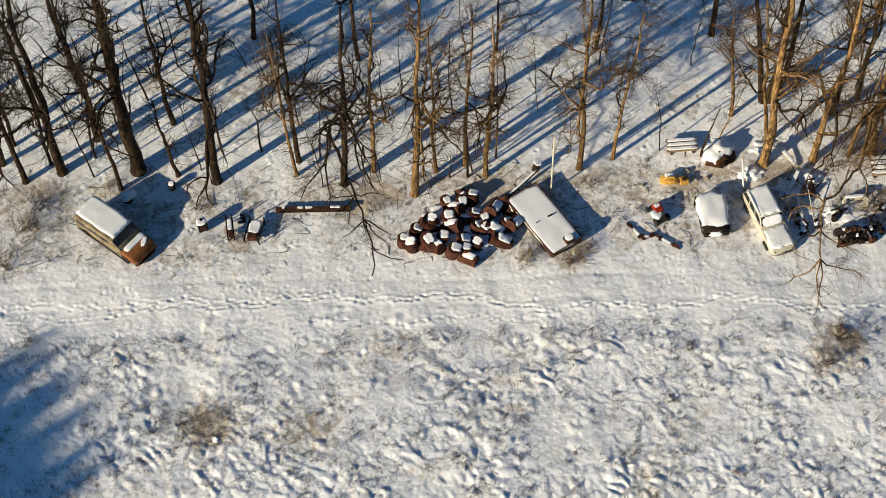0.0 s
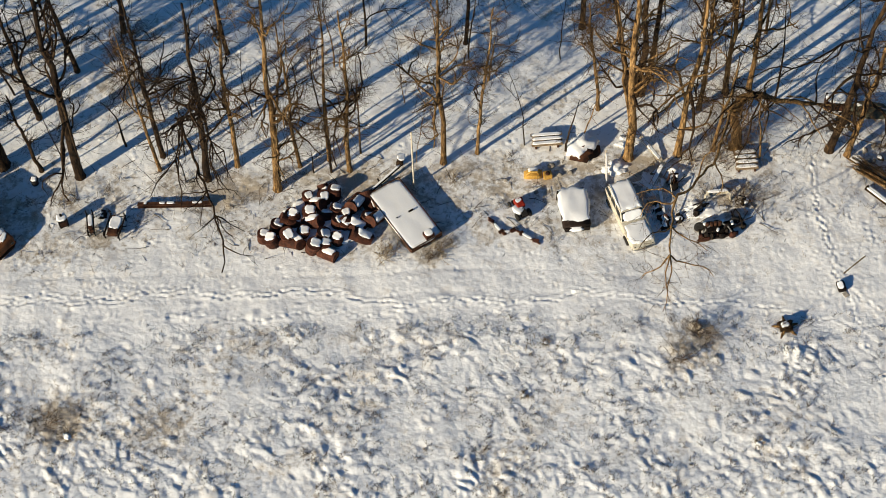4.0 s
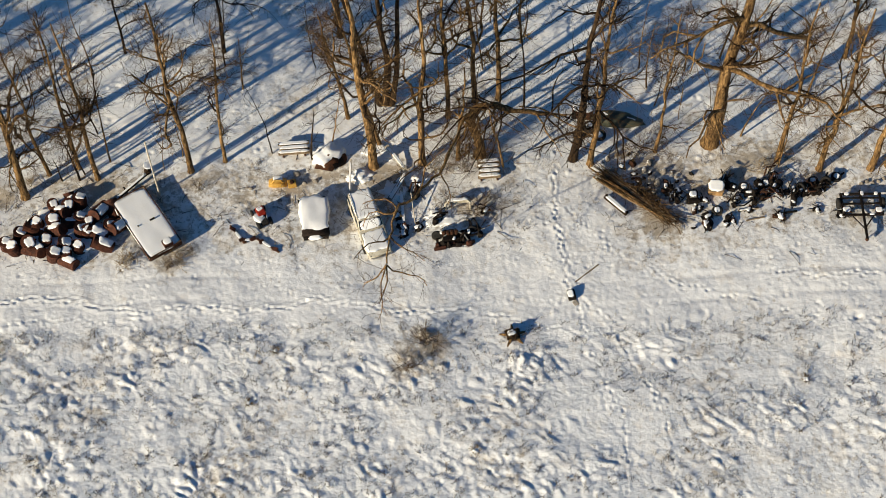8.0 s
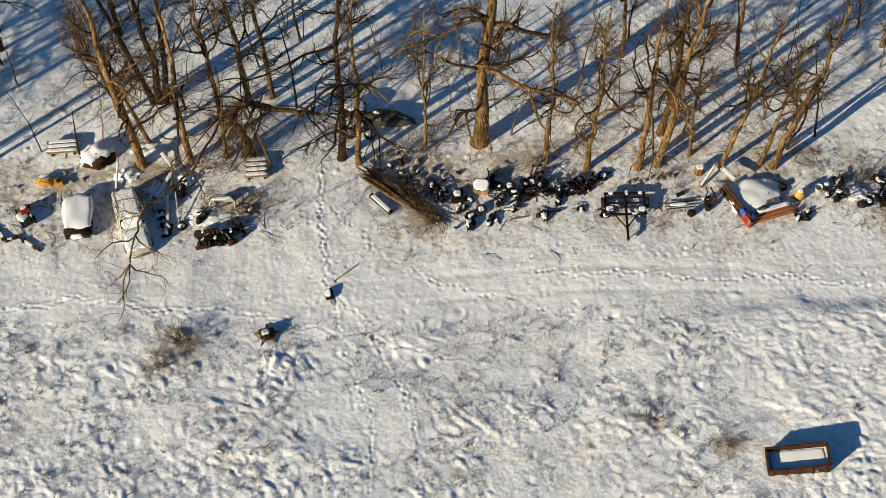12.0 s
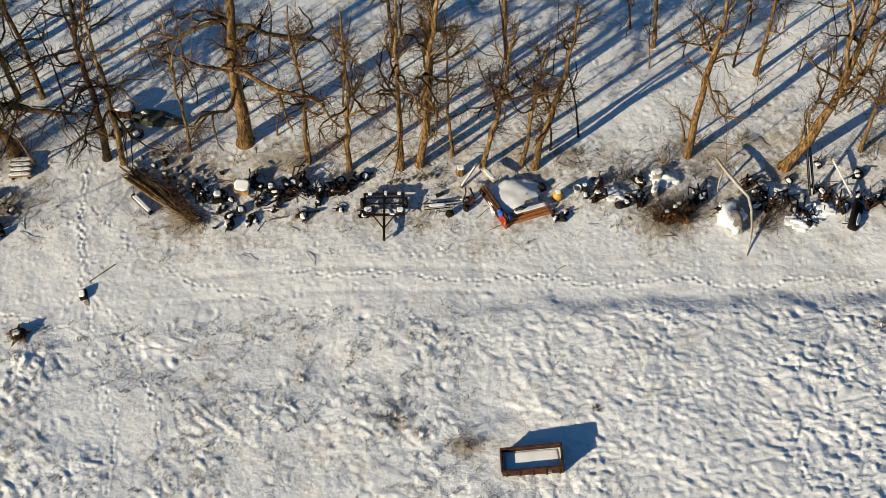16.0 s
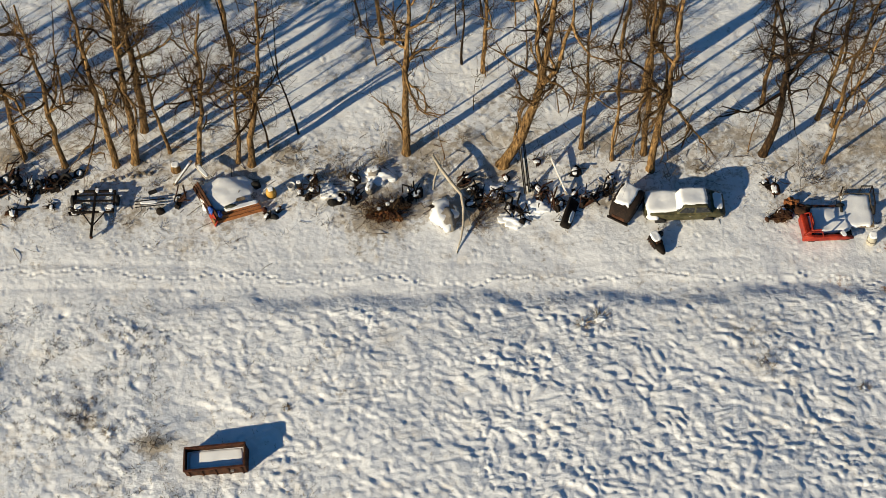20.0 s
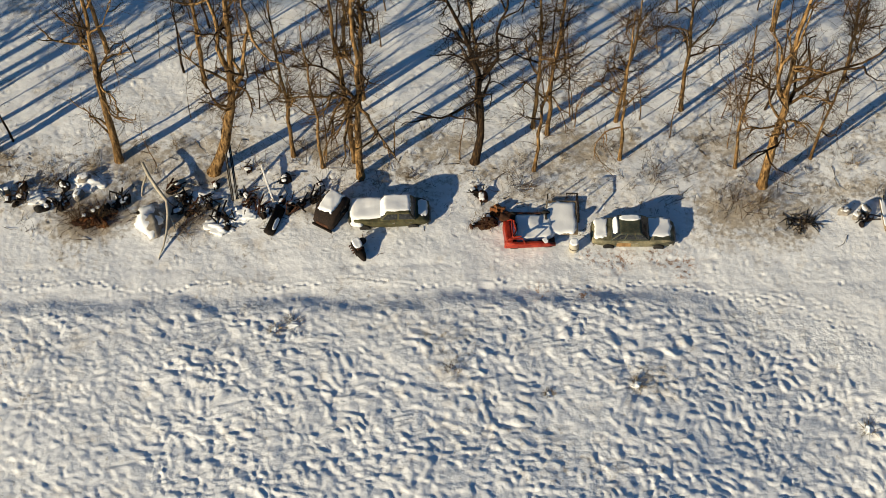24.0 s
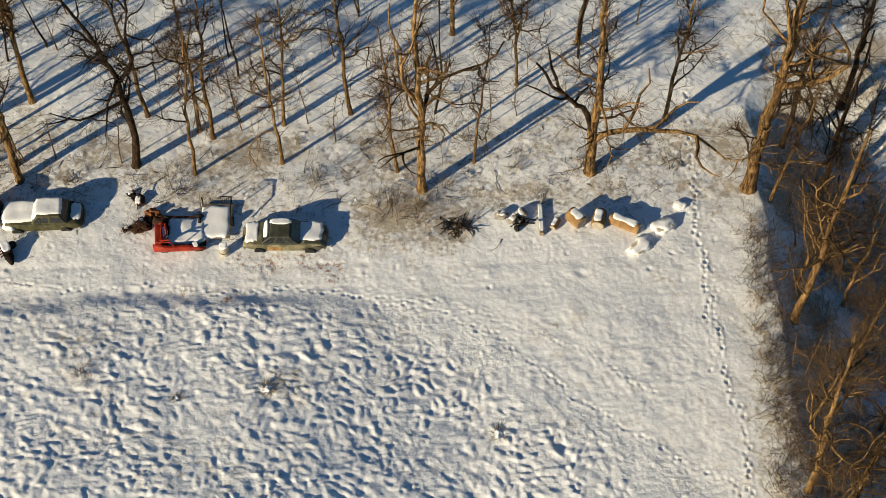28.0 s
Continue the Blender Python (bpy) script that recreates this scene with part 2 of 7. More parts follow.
def ground_height(x, y):
    x, y = np.asarray(x, float), np.asarray(y, float)
    edge = road_edge(x)
    bend = smooth(104, 119, x) * (1 - smooth(-2, 8, y))           # the track turns down beside the hedge
    rim = field_edge(x)
    field = 0.25 * (1 - smooth(1.0, 4.0, y)) * smooth(95, 104, x) * smooth(0.0, 2.0, edge - y) + smooth(0.2, 1.6 + 4.0 * smooth(96, 106, x), rim - y)
    field = np.clip(field, 0, 1) * (1 - smooth(118.0, 120.0, x))
    wood = smooth(1.0, 4.0, y)
    late = smooth(46, 66, x)
    h = 0.10 * lattice(x, y, 7.0, 1) + 0.05 * lattice(x, y, 2.6, 2)
    wx, wy = x + 0.4 * lattice(x, y, 1.7, 41) + 0.12 * lattice(x, y, 0.5, 45), y + 0.4 * lattice(x, y, 1.7, 42) + 0.12 * lattice(x, y, 0.5, 46)
    hump = np.abs(lattice(wx, wy, 0.50, 3, 1.55, -0.62) + 0.25 * lattice(wx, wy, 0.25, 47))
    knob = np.abs(lattice(wx, wy, 0.29, 4, 1.2, 0.7))
    swell = lattice(wx, wy, 1.35, 14, 1.3, 0.5)
    thick = smooth(-0.25, 0.5, lattice(x, y, 3.2, 43) + 0.5 * lattice(x, y, 1.3, 44))       # tufts stand in groups
    early = 0.065 * swell + (0.04 + 0.075 * thick) * hump + (0.012 + 0.042 * thick) * knob + 0.006 * lattice(x, y, 0.24, 5)
    ripple = 0.045 * swell + 0.046 * lattice(wx, wy, 0.27, 48, 1.5, -0.35) + (0.058 + 0.045 * thick) * np.abs(lattice(wx, wy, 0.29, 49, 1.35, 0.3)) + 0.04 * hump + 0.026 * lattice(wx, wy, 0.18, 50, 1.4, -0.2)
    tus = early * (1 - late) + ripple * late
    h = h + field * tus * (0.95 + 0.3 * lattice(x, y, 4.0, 6))
    h = h + (1 - field) * (0.03 * lattice(x, y, 0.9, 8) + 0.02 * np.abs(lattice(wx, wy, 0.42, 9)) + 0.008 * lattice(x, y, 0.22, 10))
    # a bank up to the field along the later part, and a field that climbs a little away from the track
    h = h + late * (0.25 * (1 - smooth(93, 104, x)) * smooth(-0.1, 1.25, rim - y + 0.35 * lattice(x, y * 0, 2.2, 13) + 0.2 * lattice(x, y, 0.8, 15)) * (1 - bend) + (0.056 + 0.050 * smooth(60, 78, x)) * (1 - 0.75 * smooth(94, 108, x)) * np.clip(rim - y, 0, 15))
    # wheel ruts of the track
    for off in (0.2, 1.7):
        h = h - 0.035 * np.exp(-(((y - edge - off + 0.3 * lattice(x, y * 0, 5.0, 11)) / 0.2) ** 2)) * (1 - bend) * (0.5 + 0.5 * lattice(x, y * 0, 3.0, 12))
    # behind the hedge an assumed ditch, its slope made steep enough to shade itself
    h = h - 0.66 * np.clip(x - 122.9 + 0.4 * lattice(x * 0, y, 2.5, 61), 0, 5) * (1 - smooth(3, 9, y))
    return h - 0.05


def nonuniform(lo, hi, step, far, n=26):
    core = np.arange(lo, hi + step * 0.5, step)
    out = np.geomspace(step * 2, far, n)
    return np.concatenate([lo - out[::-1], core, core[-1] + out])


GX, GY = nonuniform(-27.0, 131.0, 0.092, 2500.0), nonuniform(-20.5, 16.5, 0.086, 2500.0)
XX, YY = np.meshgrid(GX, GY)
HH = ground_height(XX, YY) * smooth(-36, -26.5, XX) * smooth(-141, -130.5, -XX) * smooth(-24, -16.2, -YY) * smooth(-30, -20.4, YY)      # level beyond the fine part


def dent(px, py, rx, ry, turn, depth):
    """Press one small oval into the sheet, with a low rim."""
    i0, i1 = np.searchsorted(GX, (px - 0.7, px + 0.7))
    j0, j1 = np.searchsorted(GY, (py - 0.7, py + 0.7))
    if i1 <= i0 or j1 <= j0:
        return
    dx, dy = XX[j0:j1, i0:i1] - px, YY[j0:j1, i0:i1] - py
    c, s = math.cos(turn), math.sin(turn)
    q = ((dx * c + dy * s) / rx) ** 2 + ((dy * c - dx * s) / ry) ** 2
    HH[j0:j1, i0:i1] += -depth * np.exp(-q * 1.6) + 0.3 * depth * np.exp(-((np.sqrt(q) - 1.6) ** 2) * 3.0)


def trail(pts, step=0.22, depth=0.10, spread=0.06, size=(0.13, 0.08), jitter=0.05):
    """Footprints, left and right in turn, along a polyline."""
    side, carry = 1, 0.0
    spread, step = spread * 0.5, min(step, 0.3)
    for (x0, y0), (x1, y1) in zip(pts, pts[1:]):
        d = math.hypot(x1 - x0, y1 - y0)
        ux, uy = (x1 - x0) / d, (y1 - y0) / d
        k = carry
        while k < d:
            wob = 0.2 * math.sin((x0 + ux * k + uy * k * 0.7) * 0.8) + 0.1 * math.sin((x0 + ux * k) * 2.3) + rng.normal(0, jitter * 1.3)
            dent(x0 + ux * k - uy * (side * spread + wob), y0 + uy * k + ux * (side * spread + wob), *size, math.atan2(uy, ux) + rng.normal(0, 0.2), 0.7 * depth * rng.uniform(0.0, 1.1))
            if rng.random() < 0.8:                                # the scuffed line between the prints
                dent(x0 + ux * k - uy * wob, y0 + uy * k + ux * wob, 0.24, 0.085, math.atan2(uy, ux), 0.5 * depth * rng.uniform(0.15, 0.6))
            side = -side
            k += step * rng.uniform(0.8, 1.2)
        carry = k - d


trail([(-23, -5.0), (-14, -4.3), (-1.3, -3.9), (9, -5.0), (18, -4.9), (24, -5.6), (29, -6.3), (35, -8.2), (39, -9.0)])
trail([(-25, -4.0), (-8, -3.8), (3, -4.1), (7.6, -5.1), (13, -5.2), (18, -4.7)])
trail([(-6, -5.4), (1, -5.6), (8, -5.3)], 0.5, 0.08)
trail([(-15, -1.5), (-12, -2.4), (-8, -3.4), (-2, -3.7)], 0.4, 0.09, 0.3)
trail([(31.5, 9), (31.2, 4), (31.0, 0), (31.8, -5), (33.5, -12), (34.0, -20)], 0.34, 0.13, 0.12, (0.12, 0.085))
trail([(31.0, 3), (31.2, -1), (32.8, -6), (36.0, -12), (36.2, -20)], 0.3, 0.13, 0.12, (0.13, 0.09))
trail([(31.6, 1), (34, -2.2), (38, -4.2), (41.5, -5.6), (44, -6.4), (54, -8.2), (58, -10), (66, -12.2), (74, -16.5), (77, -19)], 0.4, 0.10, 0.13)
trail([(43, -3.6), (51, -4.4), (60, -5.0), (70, -5.5), (79, -5.4), (90, -6.0), (99.5, -6.5), (103.5, -7.8), (108, -9.8), (113, -14.6), (119, -18.3), (120, -20.4)], 0.36, 0.13, 0.14)
trail([(99.5, -6.4), (106, -7.8), (111, -9.9), (115.5, -13.5)], 0.5, 0.08)
trail([(119.3, 8), (119.2, 1), (119.1, -4), (119.2, -9), (119.9, -14), (120.2, -20)], 0.4, 0.18, 0.14)
trail([(118.5, 2), (119.5, -6), (119.0, -12)], 0.55, 0.1, 0.2)
trail([(47, -2.4), (50, -3.0), (56, -3.1), (62, -4.2), (68, -4.4)], 0.6, 0.07, 0.3)

tufted = rng.uniform((-28, -20.3), (118, -4.4), (12000, 2))     # small hollows and tufts, in groups all over the field
groups = lattice(tufted[:, 0], tufted[:, 1], 2.4, 51) + 0.7 * lattice(tufted[:, 0], tufted[:, 1], 0.9, 52) + 0.2 * smooth(45, 65, tufted[:, 0]) + 0.25 * smooth(74, 92, tufted[:, 0])
for (px, py), some in zip(tufted, groups):
    if px > 50 and rng.random() < 0.75 or rng.random() > 0.10 + 0.4 * max(some, 0):
        continue
    if py > float(field_edge(np.array(px))) + 0.4 and rng.random() < 0.8:
        continue
    w = 0.11 * math.exp(abs(rng.normal(0, 0.4)))
    dent(px, py, min(w * rng.uniform(1.0, 2.0), 0.36), min(w, 0.24), rng.normal(-0.6, 0.9), w * rng.uniform(0.08, 0.32) * (1 if rng.random() < 0.5 else -1.0))
for _ in range(2500):                                           # the wood's floor
    dent(rng.uniform(-27, 130), rng.uniform(1.0, 16.5), rng.uniform(0.12, 0.22), rng.uniform(0.10, 0.16), rng.uniform(0, 3), rng.uniform(-0.05, 0.04))
for _ in range(2200):                                           # hare and deer prints, scuffs and dropped lumps on the track
    px = rng.uniform(-26, 120)
    py = rng.uniform(-6.5, 1.0)
    dent(px, py, rng.uniform(0.08, 0.2), rng.uniform(0.06, 0.12), rng.uniform(0, 3), rng.uniform(-0.025, 0.05))

LITTER = 0.18 * smooth(-3.0, -0.5, YY) * (1 - smooth(3.5, 6.5, YY)) + (0.22 + 0.3 * lattice(XX, YY, 1.6, 22)) * smooth(0.5, 2.0, YY) * (1 - smooth(3.5, 5.5, YY)) + 0.12 * smooth(0, 1, road_edge(XX) - 1.0 - YY) * (1 - 0.6 * smooth(30, 60, XX))
LITTER = LITTER + 0.22 * smooth(-5.0, -3.0, YY) * (1 - smooth(0.0, 2.0, YY)) * np.clip(lattice(XX, YY, 2.0, 23), 0, 1) + 0.3 * smooth(119.0, 121.5, XX) * (1 - smooth(123.5, 126.0, XX)) * (1 - smooth(-7.0, -3.0, YY)) + 0.2 * lattice(XX, YY, 3.0, 21) * smooth(-40, -10, XX)
for bx, by, br, amt in ((23.4, -7.6, 1.4, 0.7), (22.0, -9.2, 1.2, 0.5), (8.6, -2.0, 1.0, 0.7), (-11.5, -11.5, 1.6, 0.6), (-6, -12, 1.5, 0.3), (26, 1.2, 1.4, 0.5), (102, -1.8, 2.2, 0.7), (105.5, -2.5, 1.4, 0.6), (49.2, -13.2, 1.2, 0.5), (52.8, -14.9, 1.0, 0.8), (85.6, -11.6, 1.6, 0.4), (96.2, -12.5, 1.2, 0.3), (64.5, -1, 1.6, 0.8), (70.5, -1, 1.6, 0.6), (37, 0.2, 1.4, 0.7)):
    LITTER = LITTER + amt * np.exp(-(((XX - bx) / br) ** 2 + ((YY - by) / br) ** 2))
LITTER = LITTER + (0.12 + 0.30 * np.clip(lattice(XX, YY, 1.3, 25) + 0.1, 0, 1)) * smooth(-2.2, 0.4, YY) * (1 - smooth(3.5, 8.0, YY)) + 0.22 * smooth(2.0, 5.0, YY) * np.clip(lattice(XX, YY, 2.2, 26), 0, 1)
LITTER = LITTER + 0.20 * np.clip(lattice(XX, YY, 2.4, 51) + 0.6 * lattice(XX, YY, 0.8, 53) - 0.1, 0, 1) * smooth(0, 1, road_edge(XX) - 1.0 - YY) * (1 - 0.7 * smooth(38, 60, XX))
LITTER = LITTER + 0.24 * smooth(3.0, 6.0, YY) * smooth(-0.3, 0.6, lattice(XX, YY, 2.6, 27) + 0.5 * lattice(XX, YY, 0.9, 28)) + 0.10 * smooth(-3.2, -1.2, YY) * (1 - smooth(4.0, 6.0, YY)) * smooth(-0.4, 0.5, lattice(XX, YY, 1.1, 29))
LITTER = LITTER * (1 - 0.75 * smooth(28.0, 30.0, XX) * (1 - smooth(33.6, 35.2, XX))) + (0.5 + 0.4 * lattice(XX, YY, 1.0, 71)) * smooth(122.6, 124.6, XX) * (1 - smooth(131, 138, XX)) * (1 - smooth(12, 18, YY)) * smooth(-40, -28, YY)
LITTER = LITTER * (1 - 0.22 * smooth(-0.5, 1.0, YY) * (1 - smooth(5.5, 8.0, YY)))
LITTER = LITTER * (1 - 0.25 * smooth(97, 105, XX) * smooth(-0.5, 1.5, YY))
LEAVES = np.zeros_like(XX)
for bx, by, br in ((93.4, -4.3, 0.5), (94.6, -4.6, 0.7), (95.6, -4.5, 0.5), (97.6, -4.5, 0.6), (98.7, -4.9, 0.6), (98.5, -5.6, 0.4), (90.4, -6.6, 0.6), (93.0, -6.8, 0.5), (94.8, -7.2, 0.4), (96.9, -4.2, 0.4)):
    LEAVES = LEAVES + 1.3 * np.exp(-(((XX - bx) / br) ** 2 + ((YY - by) / br) ** 2))

CRUST = 0.34 + smooth(-0.3, 0.8, field_edge(XX) - YY) * (1 - smooth(118.5, 120.0, XX)) * (0.16 + 0.20 * smooth(-0.5, 0.6, lattice(XX, YY, 3.2, 43) + 0.5 * lattice(XX, YY, 1.3, 44)))


def make_ground():
    nx, ny = len(GX), len(GY)
    me = bpy.data.meshes.new("ground")
    co = np.stack([XX, YY, HH], -1).reshape(-1, 3).astype(np.float32)
    idx = np.arange(nx * ny).reshape(ny, nx)
    quads = np.stack([idx[:-1, :-1], idx[:-1, 1:], idx[1:, 1:], idx[1:, :-1]], -1).reshape(-1, 4).astype(np.int32)
    me.vertices.add(len(co))
    me.vertices.foreach_set("co", co.ravel())
    me.loops.add(quads.size)
    me.loops.foreach_set("vertex_index", quads.ravel())
    me.polygons.add(len(quads))
    me.polygons.foreach_set("loop_start", np.arange(0, quads.size, 4, dtype=np.int32))
    me.polygons.foreach_set("use_smooth", np.ones(len(quads), dtype=bool))
    for key, arr in (("litter", LITTER), ("leaves", LEAVES), ("crust", CRUST)):
        me.attributes.new(key, "FLOAT", "POINT").data.foreach_set("value", np.clip(arr, 0, 1).astype(np.float32).ravel())
    me.update()
    me.validate()
    me.materials.append(SNOW_GROUND)
    return tagged(new("ground", me), "snow-covered ground with tussocks, tracks and dead grass", "ground", kind="structure")


make_ground()


def gz(x, y):
    i, j = int(np.clip(np.searchsorted(GX, x), 0, len(GX) - 1)), int(np.clip(np.searchsorted(GY, y), 0, len(GY) - 1))
    return float(HH[j, i])


# ---- building blocks ----
def link_mesh(name, bm, material, smooth_faces=False):
    me = bpy.data.meshes.new(name)
    bm.normal_update()
    bm.to_mesh(me)
    bm.free()
    if smooth_faces:
        me.polygons.foreach_set("use_smooth", [True] * len(me.polygons))
    me.materials.append(material)
    return new(name, me)


def part(name, bm, material, parent, label="", smooth_faces=False):
    ob = link_mesh(name, bm, material, smooth_faces)
    ob.parent = parent
    return tagged(ob, label) if label else ob


def thing(name, x, y, label, category, rz=0.0, group="", z=None, sink=0.03, tilt=(0, 0)):
    ob = new(name)
    ob.empty_display_size = 0.3
    ob.matrix_world = pose(x, y, (gz(x, y) if z is None else z) - sink, tilt[0], tilt[1], rz)
    return tagged(ob, label, category, group)


def boxed(sx, sy, sz, at=(0, 0, 0), turn=(0, 0, 0), bevel=0.02, bm=None):
    """A bevelled block; at is the middle of its underside."""
    bm = bm or bmesh.new()
    m = pose(*at, *turn) @ Matrix.Translation((0, 0, sz / 2)) @ Matrix.Diagonal((sx, sy, sz, 1))
    got = bmesh.ops.create_cube(bm, size=1, matrix=m)
    if bevel:
        edges = {e for v in got["verts"] for e in v.link_edges}
        bmesh.ops.bevel(bm, geom=list(edges), offset=min(bevel, 0.3 * min(sx, sy, sz)), segments=2, affect="EDGES", profile=0.6)
    return bm


def tube(pts, radii, sides=8, bm=None, cap=True):
    """A round bar along points; radii one for all or one each."""
    bm = bm or bmesh.new()
    pts = [Vector(p) for p in pts]
    radii = radii if hasattr(radii, "__len__") else [radii] * len(pts)
    rings = []
    for i, (p, r) in enumerate(zip(pts, radii)):
        d = (pts[min(i + 1, len(pts) - 1)] - pts[max(i - 1, 0)]).normalized()
        a = d.orthogonal().normalized()
        if abs(d.z) < 0.9:
            a = d.cross(Vector((0, 0, 1))).normalized()
        b = d.cross(a)
        rings.append([bm.verts.new(p + r * (math.cos(k * 2 * math.pi / sides) * a + math.sin(k * 2 * math.pi / sides) * b)) for k in range(sides)])
    for r0, r1 in zip(rings, rings[1:]):
        for k in range(sides):
            bm.faces.new((r0[k], r0[(k + 1) % sides], r1[(k + 1) % sides], r1[k]))
    if cap:
        bm.faces.new(rings[0][::-1])
        bm.faces.new(rings[-1])
    return bm


def spun(profile, sides=20, m=None, bm=None):
    """A body of revolution about z from (radius, height) pairs."""
    bm = bm or bmesh.new()
    rings = []
    for r, z in profile:
        rings.append([bm.verts.new((r * math.cos(k * 2 * math.pi / sides), r * math.sin(k * 2 * math.pi / sides), z)) for k in range(sides)])
    for r0, r1 in zip(rings, rings[1:]):
        for k in range(sides):
            bm.faces.new((r0[k], r0[(k + 1) % sides], r1[(k + 1) % sides], r1[k]))
    if profile[0][0] > 1e-4:
        bm.faces.new(rings[0][::-1])
    if profile[-1][0] > 1e-4:
        bm.faces.new(rings[-1])
    if m is not None:
        bmesh.ops.transform(bm, matrix=m, verts=[v for r in rings for v in r])
    return bm


def loft(sections, bm=None):
    bm = bm or bmesh.new()
    rings = [[bm.verts.new(p) for p in s] for s in sections]
    n = len(rings[0])
    for r0, r1 in zip(rings, rings[1:]):
        for k in range(n):
            bm.faces.new((r0[k], r0[(k + 1) % n], r1[(k + 1) % n], r1[k]))
    bm.faces.new(rings[0][::-1])
    bm.faces.new(rings[-1])
    bmesh.ops.recalc_face_normals(bm, faces=bm.faces)
    return bm


def rounded_ring(x, half, z0, z1, r, tuck=0.0):
    """A rounded rectangle across the x axis; tuck narrows its foot."""
    pts = []
    for cy, cz, a0 in ((half - r, z1 - r, 0), (-half + r, z1 - r, 90), (-half + r + tuck, z0 + r, 180), (half - r - tuck, z0 + r, 270)):
        for a in (0, 30, 60, 90):
            pts.append((x, cy + r * math.cos(radians(a0 + a)), cz + r * math.sin(radians(a0 + a))))
    return pts


def snow_slab(sx, sy, thick, seed=0, ragged=0.12, n=15, sag=0.0, bm=None, m=None):
    """A pillow of snow with rounded, uneven edges; its underside lies at z = 0."""
    bm = bm or bmesh.new()
    off = seed * 7.31
    top, low = {}, {}
    for j in range(n + 1):
        for i in range(n + 1):
            u, v = 2 * i / n - 1, 2 * j / n - 1
            e = max(abs(u), abs(v))
            pull = 1 - (0.06 if max(sx, sy) > 1.3 else 0.25) * (u * v) ** 2
            px = pull * u * sx / 2 * (1 + ragged * (noise.noise((v * 2.1, off, e)) + 0.45 * noise.noise((v * 4.1, off, 2))) * e ** 3)
            py = pull * v * sy / 2 * (1 + ragged * (noise.noise((u * 2.1, off + 5, e)) + 0.45 * noise.noise((u * 4.1, off + 5, 2))) * e ** 3)
            fall = (1 - abs(u) ** 12) * (1 - abs(v) ** 12)
            h = thick * (fall ** 0.5) * (0.85 + 0.45 * noise.noise((px * 1.4, py * 1.4, off)) + 0.12 * noise.noise((px * 5, py * 5, off)))
            top[i, j] = bm.verts.new((px, py, max(h, 0.0) - 0.45 * sag * e ** 4))
            if e > 0.999:
                low[i, j] = bm.verts.new((px * 0.97, py * 0.97, -0.02 - 0.45 * sag))
    made = list(top.values()) + list(low.values())
    for j in range(n):
        for i in range(n):
            bm.faces.new((top[i, j], top[i + 1, j], top[i + 1, j + 1], top[i, j + 1]))
    ring = [(i, 0) for i in range(n)] + [(n, j) for j in range(n)] + [(i, n) for i in range(n, 0, -1)] + [(0, j) for j in range(n, 0, -1)]
    for a, b in zip(ring, ring[1:] + ring[:1]):
        bm.faces.new((low[a], low[b], top[b], top[a]))
    bm.faces.new([low[a] for a in ring][::-1])
    if m is not None:
        bmesh.ops.transform(bm, matrix=m, verts=made)
    return bm


def snow_on(parent, sx, sy, thick, at, rz=0.0, seed=0, sag=0.0, tilt=(0, 0), ragged=0.15):
    return part("snow_cap", snow_slab(sx, sy, thick * 0.68, seed, ragged * 0.75 + 0.02, 15, sag, None, pose(*at, tilt[0], tilt[1], rz)), SNOW, parent, "uneven white snow cap", True)


def lump(sx, sy, sz, seed=0, rough=0.25, sub=2, bm=None, m=None):
    """An uneven boulder-like body whose foot is at z = 0."""
    bm = bm or bmesh.new()
    got = bmesh.ops.create_icosphere(bm, subdivisions=sub, radius=1.0)["verts"]
    for v in got:
        p = v.co.normalized()
        k = 1 + rough * noise.noise(p * 1.7 + Vector((seed * 3.1, 0, 0))) + rough * 0.5 * noise.noise(p * 4 + Vector((0, seed * 2.3, 0)))
        v.co = Vector((p.x * k * sx / 2, p.y * k * sy / 2, max(p.z * k, -0.45) * sz * 0.69 + sz * 0.31))
    if m is not None:
        bmesh.ops.transform(bm, matrix=m, verts=got)
    return bm


